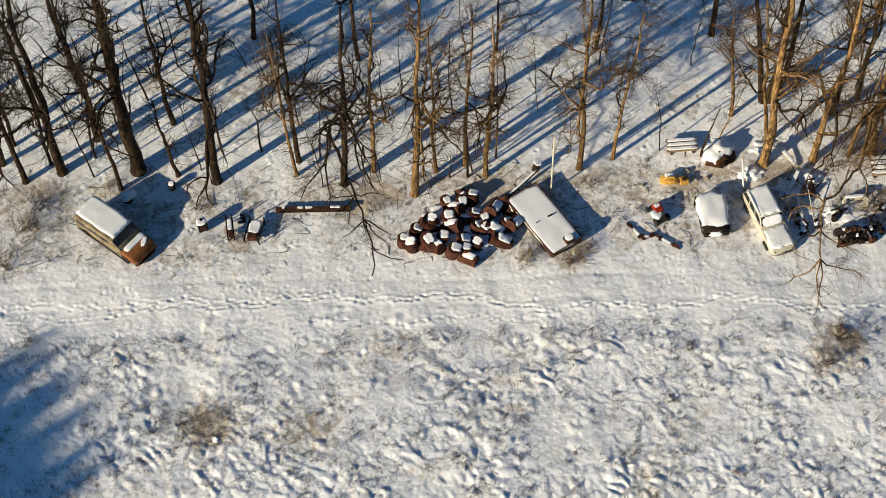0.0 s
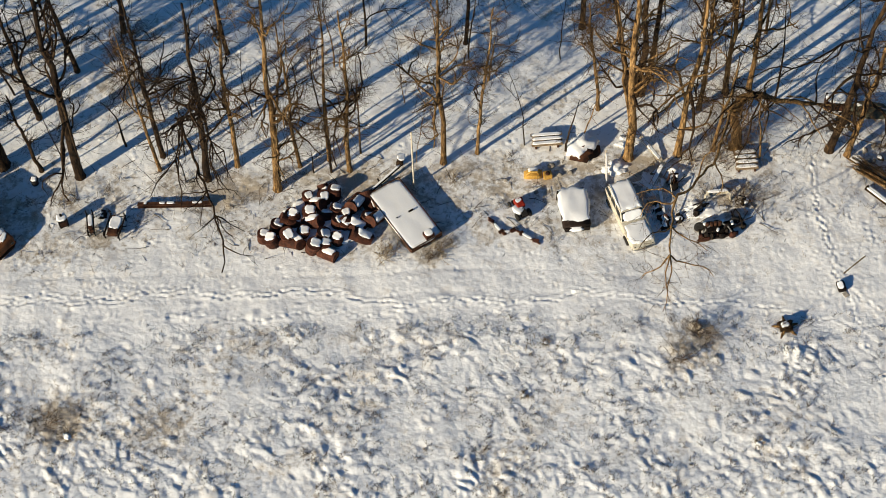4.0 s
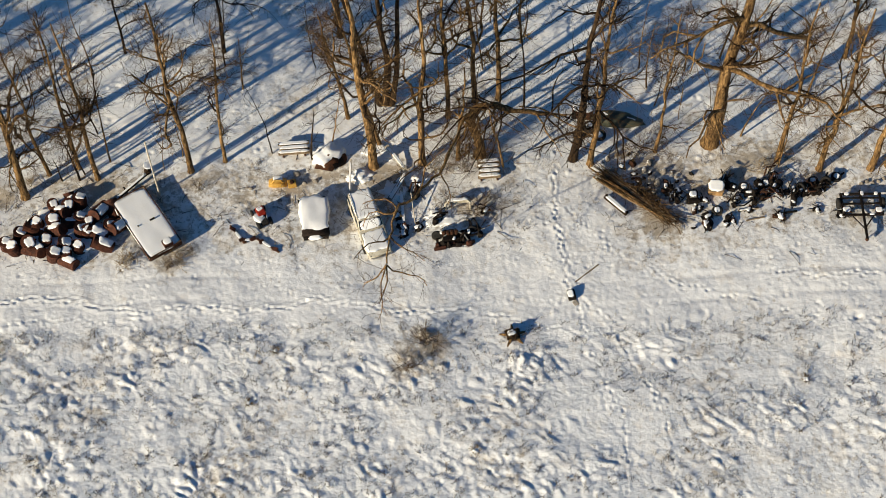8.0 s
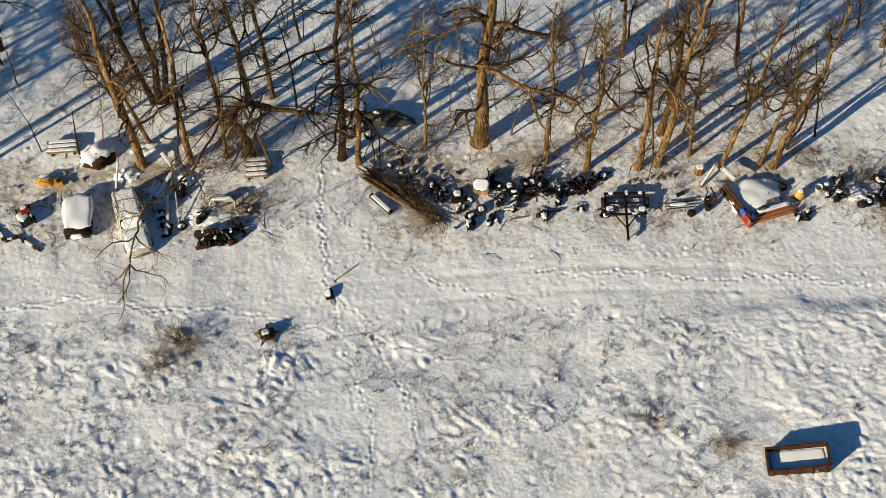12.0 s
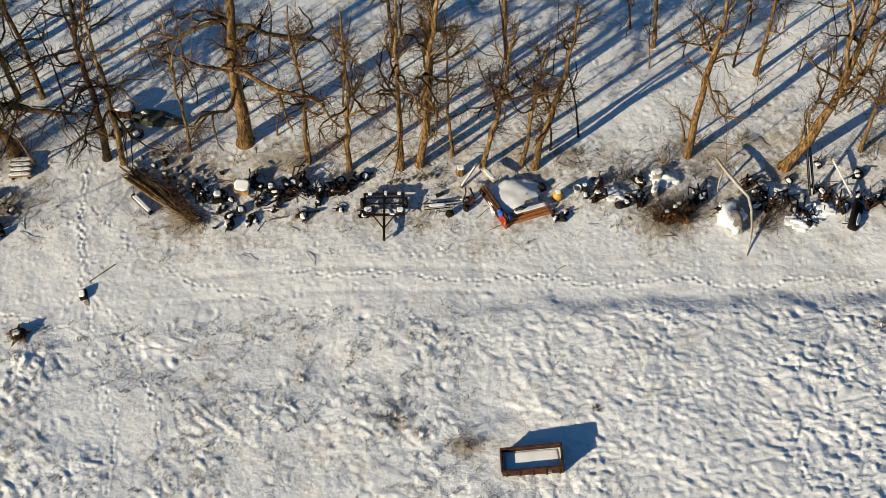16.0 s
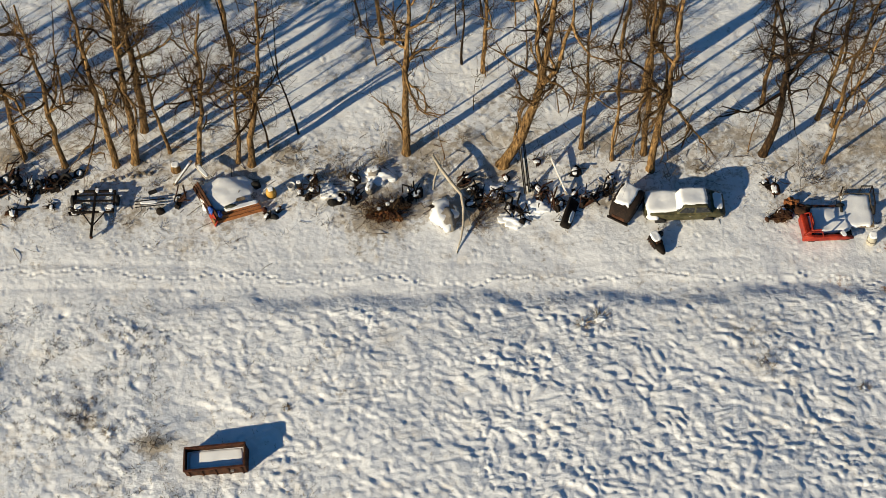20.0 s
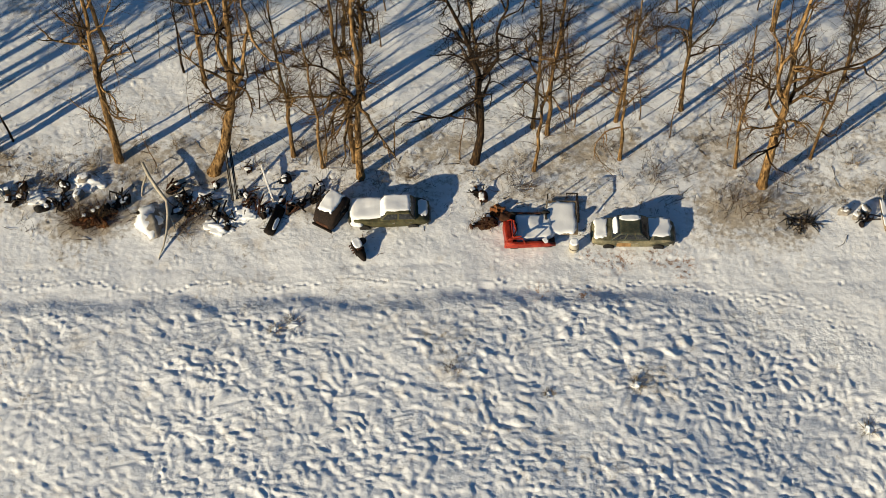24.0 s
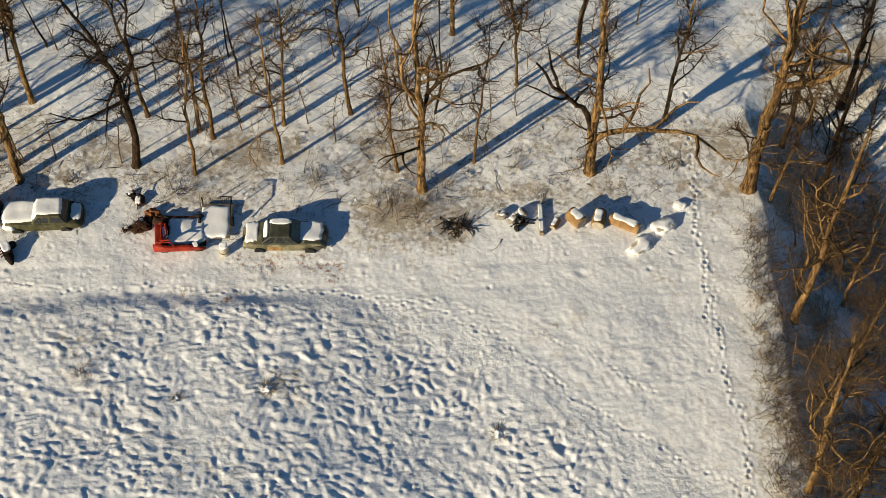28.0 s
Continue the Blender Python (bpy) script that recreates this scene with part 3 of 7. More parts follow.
# ---- trees ----
class Sticks:
    """Collects many thin tapered bars for one mesh."""

    def __init__(self):
        self.v, self.f, self.n = [], [], 0

    def add(self, pts, radii, sides=3):
        pts = np.asarray(pts, float)
        d = np.gradient(pts, axis=0)
        d /= np.linalg.norm(d, axis=1, keepdims=True) + 1e-9
        ref = np.array((0.0, 0.0, 1.0)) if abs(d[0, 2]) < 0.8 else np.array((1.0, 0.0, 0.0))
        a = np.cross(d, ref)
        a /= np.linalg.norm(a, axis=1, keepdims=True) + 1e-9
        b = np.cross(d, a)
        ang = np.arange(sides) * 2 * math.pi / sides
        ring = pts[:, None] + np.asarray(radii, float)[:, None, None] * (np.cos(ang)[None, :, None] * a[:, None] + np.sin(ang)[None, :, None] * b[:, None])
        k = len(pts)
        idx = self.n + np.arange(k * sides).reshape(k, sides)
        nxt = np.roll(idx, -1, axis=1)
        self.f.append(np.stack([idx[:-1], nxt[:-1], nxt[1:], idx[1:]], -1).reshape(-1, 4))
        self.v.append(ring.reshape(-1, 3))
        self.n += k * sides

    def add_many(self, pts, radii, sides=3):
        """Many bars at once: pts (m, n, 3), radii (m, n)."""
        d = np.gradient(pts, axis=1)
        d /= np.linalg.norm(d, axis=2, keepdims=True) + 1e-9
        ref = np.where(np.abs(d[:, :1, 2:]) < 0.8, np.array((0.0, 0.0, 1.0)), np.array((1.0, 0.0, 0.0)))
        a = np.cross(d, np.broadcast_to(ref, d.shape))
        a /= np.linalg.norm(a, axis=2, keepdims=True) + 1e-9
        b = np.cross(d, a)
        ang = np.arange(sides) * 2 * math.pi / sides
        ring = pts[:, :, None] + radii[:, :, None, None] * (np.cos(ang)[:, None] * a[:, :, None] + np.sin(ang)[:, None] * b[:, :, None])
        m, n = pts.shape[:2]
        idx = self.n + np.arange(m * n * sides).reshape(m, n, sides)
        nxt = np.roll(idx, -1, axis=2)
        self.f.append(np.stack([idx[:, :-1], nxt[:, :-1], nxt[:, 1:], idx[:, 1:]], -1).reshape(-1, 4))
        self.v.append(ring.reshape(-1, 3))
        self.n += m * n * sides

    def mesh(self, name, material, parent=None, label=""):
        co, q = np.concatenate(self.v).astype(np.float32), np.concatenate(self.f).astype(np.int32)
        me = bpy.data.meshes.new(name)
        me.vertices.add(len(co))
        me.vertices.foreach_set("co", co.ravel())
        me.loops.add(q.size)
        me.loops.foreach_set("vertex_index", q.ravel())
        me.polygons.add(len(q))
        me.polygons.foreach_set("loop_start", np.arange(0, q.size, 4, dtype=np.int32))
        me.polygons.foreach_set("use_smooth", np.ones(len(q), dtype=bool))
        me.update()
        me.materials.append(material)
        ob = new(name, me)
        ob.parent = parent
        return tagged(ob, label) if label else ob


def wander(g, start, way, length, n, curl=0.25, lift=0.0):
    """A crooked line: n points from start, turning a little at each step."""
    p, d = np.array(start, float), np.array(way, float)
    d /= np.linalg.norm(d)
    out = [p.copy()]
    for _ in range(n - 1):
        d = d + g.normal(0, curl, 3) + np.array((0, 0, lift))
        d /= np.linalg.norm(d)
        p = p + d * length / (n - 1)
        out.append(p.copy())
    return np.array(out)


def wander_many(g, start, way, length, n, curl, lift):
    m = len(start)
    d = way / (np.linalg.norm(way, axis=1, keepdims=True) + 1e-9)
    turns = g.normal(0, curl, (m, n - 1, 3)) + (0, 0, lift)
    steps = d[:, None] + np.cumsum(turns, axis=1)
    steps /= np.linalg.norm(steps, axis=2, keepdims=True) + 1e-9
    return np.concatenate([start[:, None], start[:, None] + np.cumsum(steps * (length / (n - 1))[:, None, None], axis=1)], axis=1)


def spray(g, twigs, pts, r0, count, length, curl=0.17, lift=0.03, again=2):
    """Side twigs along a branch, each with smaller ones."""
    k = g.uniform(0.15, 0.999, count) * (len(pts) - 1)
    i = k.astype(int)
    along = pts[i + 1] - pts[i]
    s = pts[i] + along * (k - i)[:, None]
    way = along / (np.linalg.norm(along, axis=1, keepdims=True) + 1e-9) * 0.8 + g.normal(0, 0.75, (count, 3))
    ln = 1.3 * length * g.uniform(0.5, 1.2, count)
    r0 = r0 * 0.8
    q = wander_many(g, s, way, ln, 4, curl, lift)
    r = r0 * g.uniform(0.5, 1.0, count)
    twigs.add_many(q, r[:, None] * np.array((1.0, 0.8, 0.6, 0.3)))
    for _ in range(again):
        j = g.integers(1, 3, count)
        row = np.arange(count)
        w2 = (q[row, j + 1] - q[row, j]) + g.normal(0, 1.0, (count, 3)) * (0.16 * ln)[:, None]
        twigs.add_many(wander_many(g, q[row, j], w2, ln * g.uniform(0.4, 0.7, count), 3, curl, lift), r[:, None] * np.array((0.6, 0.45, 0.25)))


def tree(x, y, r, lean=0.0, h=0.0, bend=0.0, fork=0.0, limbs=0, dark=False, seed=0, low=0.32, back=0.0, label="", over=(), stems=()):
    """A bare broadleaf: flared trunk, crooked limbs and twigs. bend bows the trunk; fork splits it at that height;
    over: extra limbs given as (height, azimuth, length, lift)."""
    g = np.random.default_rng(int(abs(x) * 100 + abs(y) * 10 + seed))
    h = h or min(9.0 + r * 34.0, 20.0)
    limbs = limbs or int(8 + r * 16)
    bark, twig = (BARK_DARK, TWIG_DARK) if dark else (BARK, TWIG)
    top = thing("tree", x, y, label or ("tall bare dark-barked tree standing in snow" if dark else "tall bare tree with sunlit brown bark in snow"), "tree", group="trees of the wood", sink=0.12)
    n = 12
    zs = np.linspace(0, h, n)
    ph = g.uniform(0, 6.28, 2)
    wob = 0.05 + 0.13 * r
    r = r * 0.9
    path = np.stack([lean * zs + bend * np.sin(np.pi * zs / h) * h + wob * (np.sin(zs * 0.55 + ph[0]) - math.sin(ph[0])), back * zs + wob * 0.6 * (np.sin(zs * 0.4 + ph[1]) - math.sin(ph[1])), zs], -1)
    path[2:] += g.normal(0, 0.03 + 0.12 * r, (n - 2, 3)) * (1, 1, 0)
    rad = r * (1 - 0.72 * zs / h) * g.uniform(0.92, 1.1, n)
    path = np.insert(path, 1, path[0] * 0.6 + path[1] * 0.4 * np.array((0.4, 0.4, 1)), axis=0)
    path[1][2] = 0.35
    rad = np.insert(rad, 1, r * 1.05)
    rad[0] = r * 1.45
    trunk = Sticks()
    trunk.add(path, rad, 10)
    big = trunk.mesh("trunk", bark, top)
    twigs = Sticks()

    def at(z):
        return np.array([np.interp(z, path[:, 2], path[:, k]) for k in range(3)]), float(np.interp(z, path[:, 2], rad))

    plan = [(g.uniform(2.2, 7.0), g.uniform(0, 360), g.uniform(1.2, 3.2), g.uniform(-0.03, 0.12)) for _ in range(int(1 + r * 6))] if h > 10 else []
    plan += [(g.uniform(low, 0.97) * h, g.uniform(0, 360), 0, g.uniform(0.02, 0.16)) for _ in range(limbs)]
    if y < 5.6 and r > 0.14:                                     # boughs that reach out over the row
        plan += [(g.uniform(5.0, 9.0), g.uniform(225, 315), g.uniform(2.6, 5.2), g.uniform(-0.07, 0.0)) for _ in range(2)]
    plan += list(over)
    if fork:
        plan += [(fork, g.uniform(-30, 30), h * 0.55, 0.16), (fork * 1.25, g.uniform(150, 210), h * 0.5, 0.16)]
    for z, az, ln, lift in plan:
        s, rr = at(z)
        ln = ln or (0.9 + (1 - z / h) * h * g.uniform(0.16, 0.34) + 0.6 * r)
        el = 62 if fork and ln > h * 0.45 else g.uniform(12, 62) if lift > 0 else g.uniform(-5, 20)
        way = (math.cos(radians(az)) * math.cos(radians(el)), math.sin(radians(az)) * math.cos(radians(el)), math.sin(radians(el)))
        pts = wander(g, s, way, ln, 9, 0.27, lift)
        r1 = rr * 0.72 if fork and ln > h * 0.45 else min(rr * 0.66, 0.032 + ln * 0.017)
        bar = Sticks()
        bar.add(pts, np.linspace(r1, r1 * 0.28, 9), 6)
        for _ in range(3):
            j = g.integers(2, 7)
            sub = wander(g, pts[j], (pts[j + 1] - pts[j]) + g.normal(0, ln * 0.07, 3), ln * g.uniform(0.3, 0.55), 6, 0.36, lift * 0.6)
            bar.add(sub, np.linspace(r1 * 0.6, r1 * 0.2, 6), 4)
            spray(g, twigs, sub, 0.018, 6, 0.65 + 0.10 * ln, again=1)
        bar.mesh("limb", BARK_DARK if g.random() < 0.3 else bark, top)
        spray(g, twigs, pts, 0.020, int((8 + ln * 2.4) * (1.0 if z < 11 else 0.5)), 0.75 + 0.14 * ln, again=1)
    for az, tilt in stems:                                       # further stems from the same foot
        foot = np.array((math.cos(radians(az)) * r * 1.3, math.sin(radians(az)) * r * 1.3, 0.0))
        line = wander(g, foot, (math.cos(radians(az)) * tilt, math.sin(radians(az)) * tilt, 1.0), h * 0.85, 11, 0.035, 0.01)
        more = Sticks()
        more.add(line, np.linspace(r * 0.85, r * 0.3, 11) * np.array((1.4,) + (1.0,) * 10), 9)
        more.mesh("trunk", bark, top)
        for j in range(3, 10):
            q = wander(g, line[j], (g.normal(), g.normal(), 0.5), g.uniform(1.5, 3.0), 6, 0.3, 0.05)
            more_twig = np.linspace(0.05, 0.014, 6)
            twigs.add(q, more_twig, 4)
            spray(g, twigs, q, 0.018, 5, 0.8, again=1)
    for _ in range(int(12 + h * 0.9)):                            # thin shoots straight from the trunk
        s, rr = at(g.uniform(0.6, min(h, 14.0) * 0.95))
        az = g.uniform(0, 6.28)
        q = wander(g, s, (math.cos(az), math.sin(az), g.uniform(0.1, 0.9)), g.uniform(0.5, 1.7), 6, 0.28, 0.05)
        twigs.add(q, np.linspace(0.022, 0.008, 6))
        spray(g, twigs, q, 0.013, 3, 0.55, again=0)
    tagged(twigs.mesh("twig_crown", twig, top), kind="stuff")
    return top


def sapling(x, y, h, r=0.04, lean=0.0, dark=False, seed=0, dense=1.0):
    g = np.random.default_rng(int(abs(x) * 137 + abs(y) * 31 + seed))
    top = thing("sapling", x, y, "thin bare sapling standing in snow at the wood", "sapling", group="saplings of the wood", sink=0.05)
    path = wander(g, (0, 0, 0), (lean, g.normal(0, 0.04), 1), h, 9, 0.06, 0.02)
    stem = Sticks()
    stem.add(path, np.linspace(r, r * 0.25, 9), 5)
    stem.mesh("stem", BARK_DARK if dark else BARK, top)
    twigs = Sticks()
    for _ in range(int(h * 3.0 * dense)):
        k = g.integers(2, 8)
        az = g.uniform(0, 6.28)
        q = wander(g, path[k], (math.cos(az), math.sin(az), g.uniform(0.2, 1.0)), g.uniform(0.5, 1.4), 5, 0.25, 0.04)
        twigs.add(q, np.linspace(0.017, 0.007, 5))
        spray(g, twigs, q, 0.012, 3, 0.5, again=0)
    tagged(twigs.mesh("twig_crown", TWIG_DARK if dark else TWIG, top), kind="stuff")
    return top


def shrub(x, y, size=1.0, stems=14, straw=False, seed=0, label="", spread=0.7, dark=False):
    g = np.random.default_rng(int(abs(x) * 91 + abs(y) * 57 + seed))
    st = Sticks()
    for _ in range(stems):
        az = g.uniform(0, 6.28)
        s = (g.normal(0, 0.22 * size), g.normal(0, 0.22 * size), 0)
        q = wander(g, s, (math.cos(az) * spread, math.sin(az) * spread, g.uniform(0.4, 1.1)), size * g.uniform(0.6, 1.25), 6, 0.22, -0.02 if straw else 0.03)
        st.add(q, np.linspace(0.015, 0.006, 6))
        spray(g, st, q, 0.011, 4, 0.42 * size, again=1)
    ob = st.mesh("shrub", STRAW if straw else TWIG_DARK if dark else TWIG)
    ob.location = (x, y, gz(x, y) - 0.05)
    return tagged(ob, label or ("tangle of straw-coloured dead stalks in snow" if straw else "leafless brown shrub standing in snow"), "shrub", "shrubs along the row")


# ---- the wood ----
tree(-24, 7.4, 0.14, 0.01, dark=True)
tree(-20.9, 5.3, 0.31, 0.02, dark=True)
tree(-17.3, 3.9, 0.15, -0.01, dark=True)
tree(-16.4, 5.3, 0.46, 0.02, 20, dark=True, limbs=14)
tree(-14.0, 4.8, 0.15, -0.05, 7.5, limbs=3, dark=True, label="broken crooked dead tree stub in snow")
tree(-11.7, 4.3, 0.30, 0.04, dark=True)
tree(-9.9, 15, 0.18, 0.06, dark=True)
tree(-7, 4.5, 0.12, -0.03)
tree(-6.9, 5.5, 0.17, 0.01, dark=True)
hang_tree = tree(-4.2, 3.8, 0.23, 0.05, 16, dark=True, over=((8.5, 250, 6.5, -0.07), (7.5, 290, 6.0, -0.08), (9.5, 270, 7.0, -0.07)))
tree(-2.5, 4.7, 0.17, 0.04)
tree(-0.1, 3, 0.26, 0.04)
tree(1.2, 4.5, 0.13, -0.01)
tree(2.9, 4.9, 0.15, 0.04)
tree(4.1, 4.1, 0.17, 0.03)
tree(9.6, 4.4, 0.2, -0.01)
tree(11.2, 13.2, 0.14, 0.03, dark=True)
tree(11.6, 5, 0.13, 0.07)
tree(18.4, 14.1, 0.21, 0.02, dark=True)
tree(18.9, 7.8, 0.14, -0.10, 10)
tree(20.4, 4.3, 0.30, -0.04)
tree(21.2, 8.8, 0.26, 0.0, 16, dark=True, limbs=5, stems=((5, 0.15), (185, 0.17)), label="dark tree of three thick stems from one foot")
tree(23.3, 4.4, 0.24, 0.03, 16)
tree(25.4, 4.6, 0.13, 0.05, 9, limbs=5)
tree(32.2, 4.4, 0.27, 0.04, 18, dark=True, over=((11.0, 184, 7.0, -0.01), (3.0, 215, 3.6, -0.04)))
tree(33.2, 4, 0.2, 0.03)
tree(37.1, 4.7, 0.12, 0.02)
tree(40.4, 5.2, 0.50, 0.045, 20, limbs=16, over=((7.6, 335, 8.0, -0.05), (12.0, 196, 6.5, -0.04), (11.5, 350, 8.0, -0.05), (6.0, 262, 6.5, -0.06)))
tree(44.2, 3.7, 0.17, -0)
tree(46.6, 3.1, 0.20, 0.03, 15)
tree(49.3, 11.2, 0.14, -0.01)
tree(49.6, 3.0, 0.22, 0.01, 16)
tree(50.7, 3.2, 0.27, 0.08)
tree(51.1, 5.4, 0.25, 0.05, 16)
tree(52.7, 3.8, 0.12, -0.02)
tree(54.4, 2.9, 0.19, 0.13, 14)
tree(56.2, 10.7, 0.17, -0.01)
tree(57.5, 2.8, 0.24, 0.14, 15)
tree(56.7, 3.0, 0.15, 0.10, 12)
tree(65.2, 11.3, 0.16, -0.02)
tree(66.5, 3.3, 0.26, 0.04)
tree(71.2, 9, 0.16, 0.01)
tree(72.1, 2.3, 0.36, 0.13, 17, bend=0.05, fork=7.5)
tree(76.7, 3.2, 0.15, -0.01)
tree(78.4, 2.3, 0.12, -0.02)
tree(80.3, 2.7, 0.21, -0.04)
tree(80.6, 1.6, 0.25, 0.03)
tree(80.7, 7.2, 0.2, 0.02)
tree(87.2, 2.4, 0.27, -0.10, 15, bend=0.07, fork=7.5, dark=True)
tree(87.6, 6, 0.15, -0.06)
tree(90.6, 1.7, 0.13, 0.08)
tree(90.7, 4.8, 0.15, 0.01)
tree(91.5, 4.3, 0.15, 0.05)
tree(95.6, 2.3, 0.13, -0.01)
tree(95.6, 5.1, 0.13, 0.06)
tree(99.5, 5.8, 0.15, -0.04)
tree(102.2, 1.5, 0.12, -0.04)
tree(103.6, 0.2, 0.30, 0.00, 17, fork=6.5)
tree(105.6, 11.5, 0.17, 0.01)
tree(106.6, 2, 0.1, 0.07)
tree(113.2, 1.1, 0.36, 0.00, 15, fork=3.0)
tree(117.8, 4.7, 0.15, 0.06)
tree(122.1, -0.2, 0.44, 0.05, 18, fork=9.0, limbs=16)
tree(122.9, -19, 0.21, -0.04)
tree(123.6, -8.7, 0.25, 0.04)
tree(125.5, -19.1, 0.18, 0.03)
tree(126.0, -11.6, 0.15, 0.10, 11)
# a broken tree, its top bent over, with brushwood that hangs from it and one limb out over the track
lg = np.random.default_rng(5)
limb_tree = thing("tree", 26.7, 4.85, "broken bare tree bent over at half height, brushwood hanging down", "tree", group="trees of the wood", sink=0.12)
bent, long_limb, long_twigs = Sticks(), Sticks(), Sticks()
bow = np.array(((0.02, -0.05, 0.0), (0.03, 0.0, 0.5), (0.02, 0.0, 1.8), (-0.35, 0.0, 2.8), (-0.55, 0.0, 3.6), (-0.30, 0.0, 4.6), (0.15, 0.0, 5.1), (0.64, 0.0, 5.2), (1.1, 0.0, 4.9), (1.76, 0.0, 4.5), (2.97, 0.0, 4.4), (4.12, 0.0, 4.1), (5.0, -0.2, 4.2)))
def gnarled(line, radii, n, amount):
    """More points along a line, each a little off it."""
    k, f = np.arange(len(line)), np.linspace(0, len(line) - 1, n)
    return np.stack([np.interp(f, k, line[:, c]) for c in range(3)], -1) + lg.normal(0, amount, (n, 3)), np.interp(f, k, radii) * lg.uniform(0.85, 1.15, n)


bent.add(*gnarled(bow, np.array((0.40, 0.28, 0.26, 0.25, 0.25, 0.26, 0.25, 0.23, 0.20, 0.17, 0.14, 0.09, 0.04)), 30, 0.04), 10)
bent.mesh("trunk", BARK, limb_tree)
main_line = np.array(((0.15, -0.1, 5.2), (-1.04, -1.08, 5.2), (-1.59, -2.74, 5.4), (-2.36, -4.8, 5.7), (-3.43, -6.17, 6.0), (-4.7, -7.49, 6.2), (-5.11, -9.05, 6.0), (-5.35, -10.74, 5.9)))
long_limb.add(*gnarled(main_line, np.array((0.10, 0.09, 0.085, 0.08, 0.075, 0.065, 0.055, 0.045)), 24, 0.06), 7)
for base, way, ln in ((5, (-0.8, -0.5, 0.1), 2.6), (5, (-0.6, 0.9, 0.2), 3.0), (6, (-1.0, -0.5, 0.0), 2.8), (6, (0.7, -0.6, 0.0), 2.4), (7, (-1.0, -0.7, 0.0), 3.2), (7, (-0.7, -0.9, -0.1), 2.6), (7, (0.8, -0.9, -0.1), 2.8), (7, (0.35, -1.0, -0.2), 2.8), (3, (0.9, -0.6, -0.3), 2.6), (4, (0.3, 0.8, 0.4), 3.2)):
    sub = wander(lg, main_line[base], way, ln, 7, 0.26, -0.04)
    long_limb.add(sub, np.linspace(0.05, 0.018, 7), 5)
    spray(lg, long_twigs, sub, 0.022, 9, 1.2, 0.28, -0.03, 2)
long_limb.mesh("limb", BARK, limb_tree, "long crooked limb reaching over the track")
for k in range(24):
    i = int(lg.integers(5, 12))
    s = bow[i] + (bow[i + 1 if i < 11 else i] - bow[i]) * lg.random()
    az = radians(lg.uniform(200, 350)) if k % 4 else radians(lg.uniform(0, 180))
    q = wander(lg, s, (math.cos(az), math.sin(az), lg.uniform(-0.1, 0.5)), lg.uniform(2.0, 5.2), 8, 0.22, -0.12)
    q[:, 2] = np.maximum(q[:, 2], 0.3)
    bar = Sticks()
    bar.add(q, np.linspace(0.062, 0.016, 8), 5)
    bar.mesh("limb", BARK_DARK if k % 3 else BARK, limb_tree)
    spray(lg, long_twigs, q, 0.020, 9, 1.1, 0.25, -0.10, 2)
for k in range(40):                                              # shoots at the break
    s = bow[int(lg.integers(3, 9))]
    q = wander(lg, s, (lg.normal(0, 0.7), lg.normal(-0.4, 0.6), lg.normal(-0.2, 0.6)), lg.uniform(0.8, 2.2), 6, 0.25, -0.1)
    long_twigs.add(q, np.linspace(0.03, 0.01, 6))
tagged(long_twigs.mesh("twig_crown", TWIG, limb_tree), kind="stuff")

hung, hung_twigs = Sticks(), Sticks()
drop_line = np.array(((0.3, 0.0, 6.6), (-0.3, -0.5, 7.1), (-0.62, -0.98, 7.2), (0.16, -2.57, 7.0), (0.53, -3.94, 6.8), (1.06, -4.98, 6.4), (1.5, -6.37, 6.0), (1.87, -7.92, 5.6), (1.97, -9.51, 5.3)))
hung.add(*gnarled(drop_line, np.linspace(0.11, 0.035, 9), 22, 0.06), 7)
for k in range(14):
    i = int(lg.integers(2, 8))
    q = wander(lg, drop_line[i], (lg.normal(0, 0.9), -0.7, lg.normal(-0.1, 0.2)), lg.uniform(1.2, 2.8), 7, 0.3, -0.06)
    hung.add(q, np.linspace(0.045, 0.015, 7), 5)
    spray(lg, hung_twigs, q, 0.020, 6, 0.9, 0.3, -0.06, 1)
hung.mesh("limb", BARK_DARK, hang_tree, "dark crooked limb hanging towards the track")
tagged(hung_twigs.mesh("twig_crown", TWIG_DARK, hang_tree), kind="stuff")

sg = np.random.default_rng(3)
for _ in range(70):
    sx, sy = sg.uniform(-25, 119), sg.uniform(2.2, 14.5)
    if 29.0 < sx < 34.0 and sy < 12 or 117.0 < sx:
        continue
    sapling(sx, sy, sg.uniform(3.0, 7.5), sg.uniform(0.025, 0.06), sg.normal(0, 0.05), sx < 5)
for _ in range(55):                                              # thin stems further in
    sx, sy = sg.uniform(-27, 118), sg.uniform(3.5, 15.0)
    if 29.5 < sx < 33.5:
        continue
    sapling(sx, sy, sg.uniform(5.0, 10.0), sg.uniform(0.04, 0.09), sg.normal(0, 0.03), sg.random() < 0.5, 5, 0.5)
tree(-3.4, 13.0, 0.16, -0.02, 15, dark=True)
tree(5.1, 13.3, 0.09, 0.01, 12, dark=True)
tree(29.6, 13.2, 0.10, -0.01, 12)
tree(20.8, 5.8, 0.15, -0.13, 15)
tree(24.9, 7.7, 0.18, -0.01, 15)
tree(26.6, 8.8, 0.20, -0.05, 16)
tree(28.0, 8.9, 0.19, -0.03, 16)
tree(63.9, 12.7, 0.08, -0.05, 12)
tree(79.6, 10.4, 0.14, 0.03, 14)
tree(109.3, 7.5, 0.12, -0.06, 13)
tree(113.1, 10.6, 0.19, 0.08, 15)
tree(-23.0, 4.7, 0.20, 0.02, 15, dark=True)
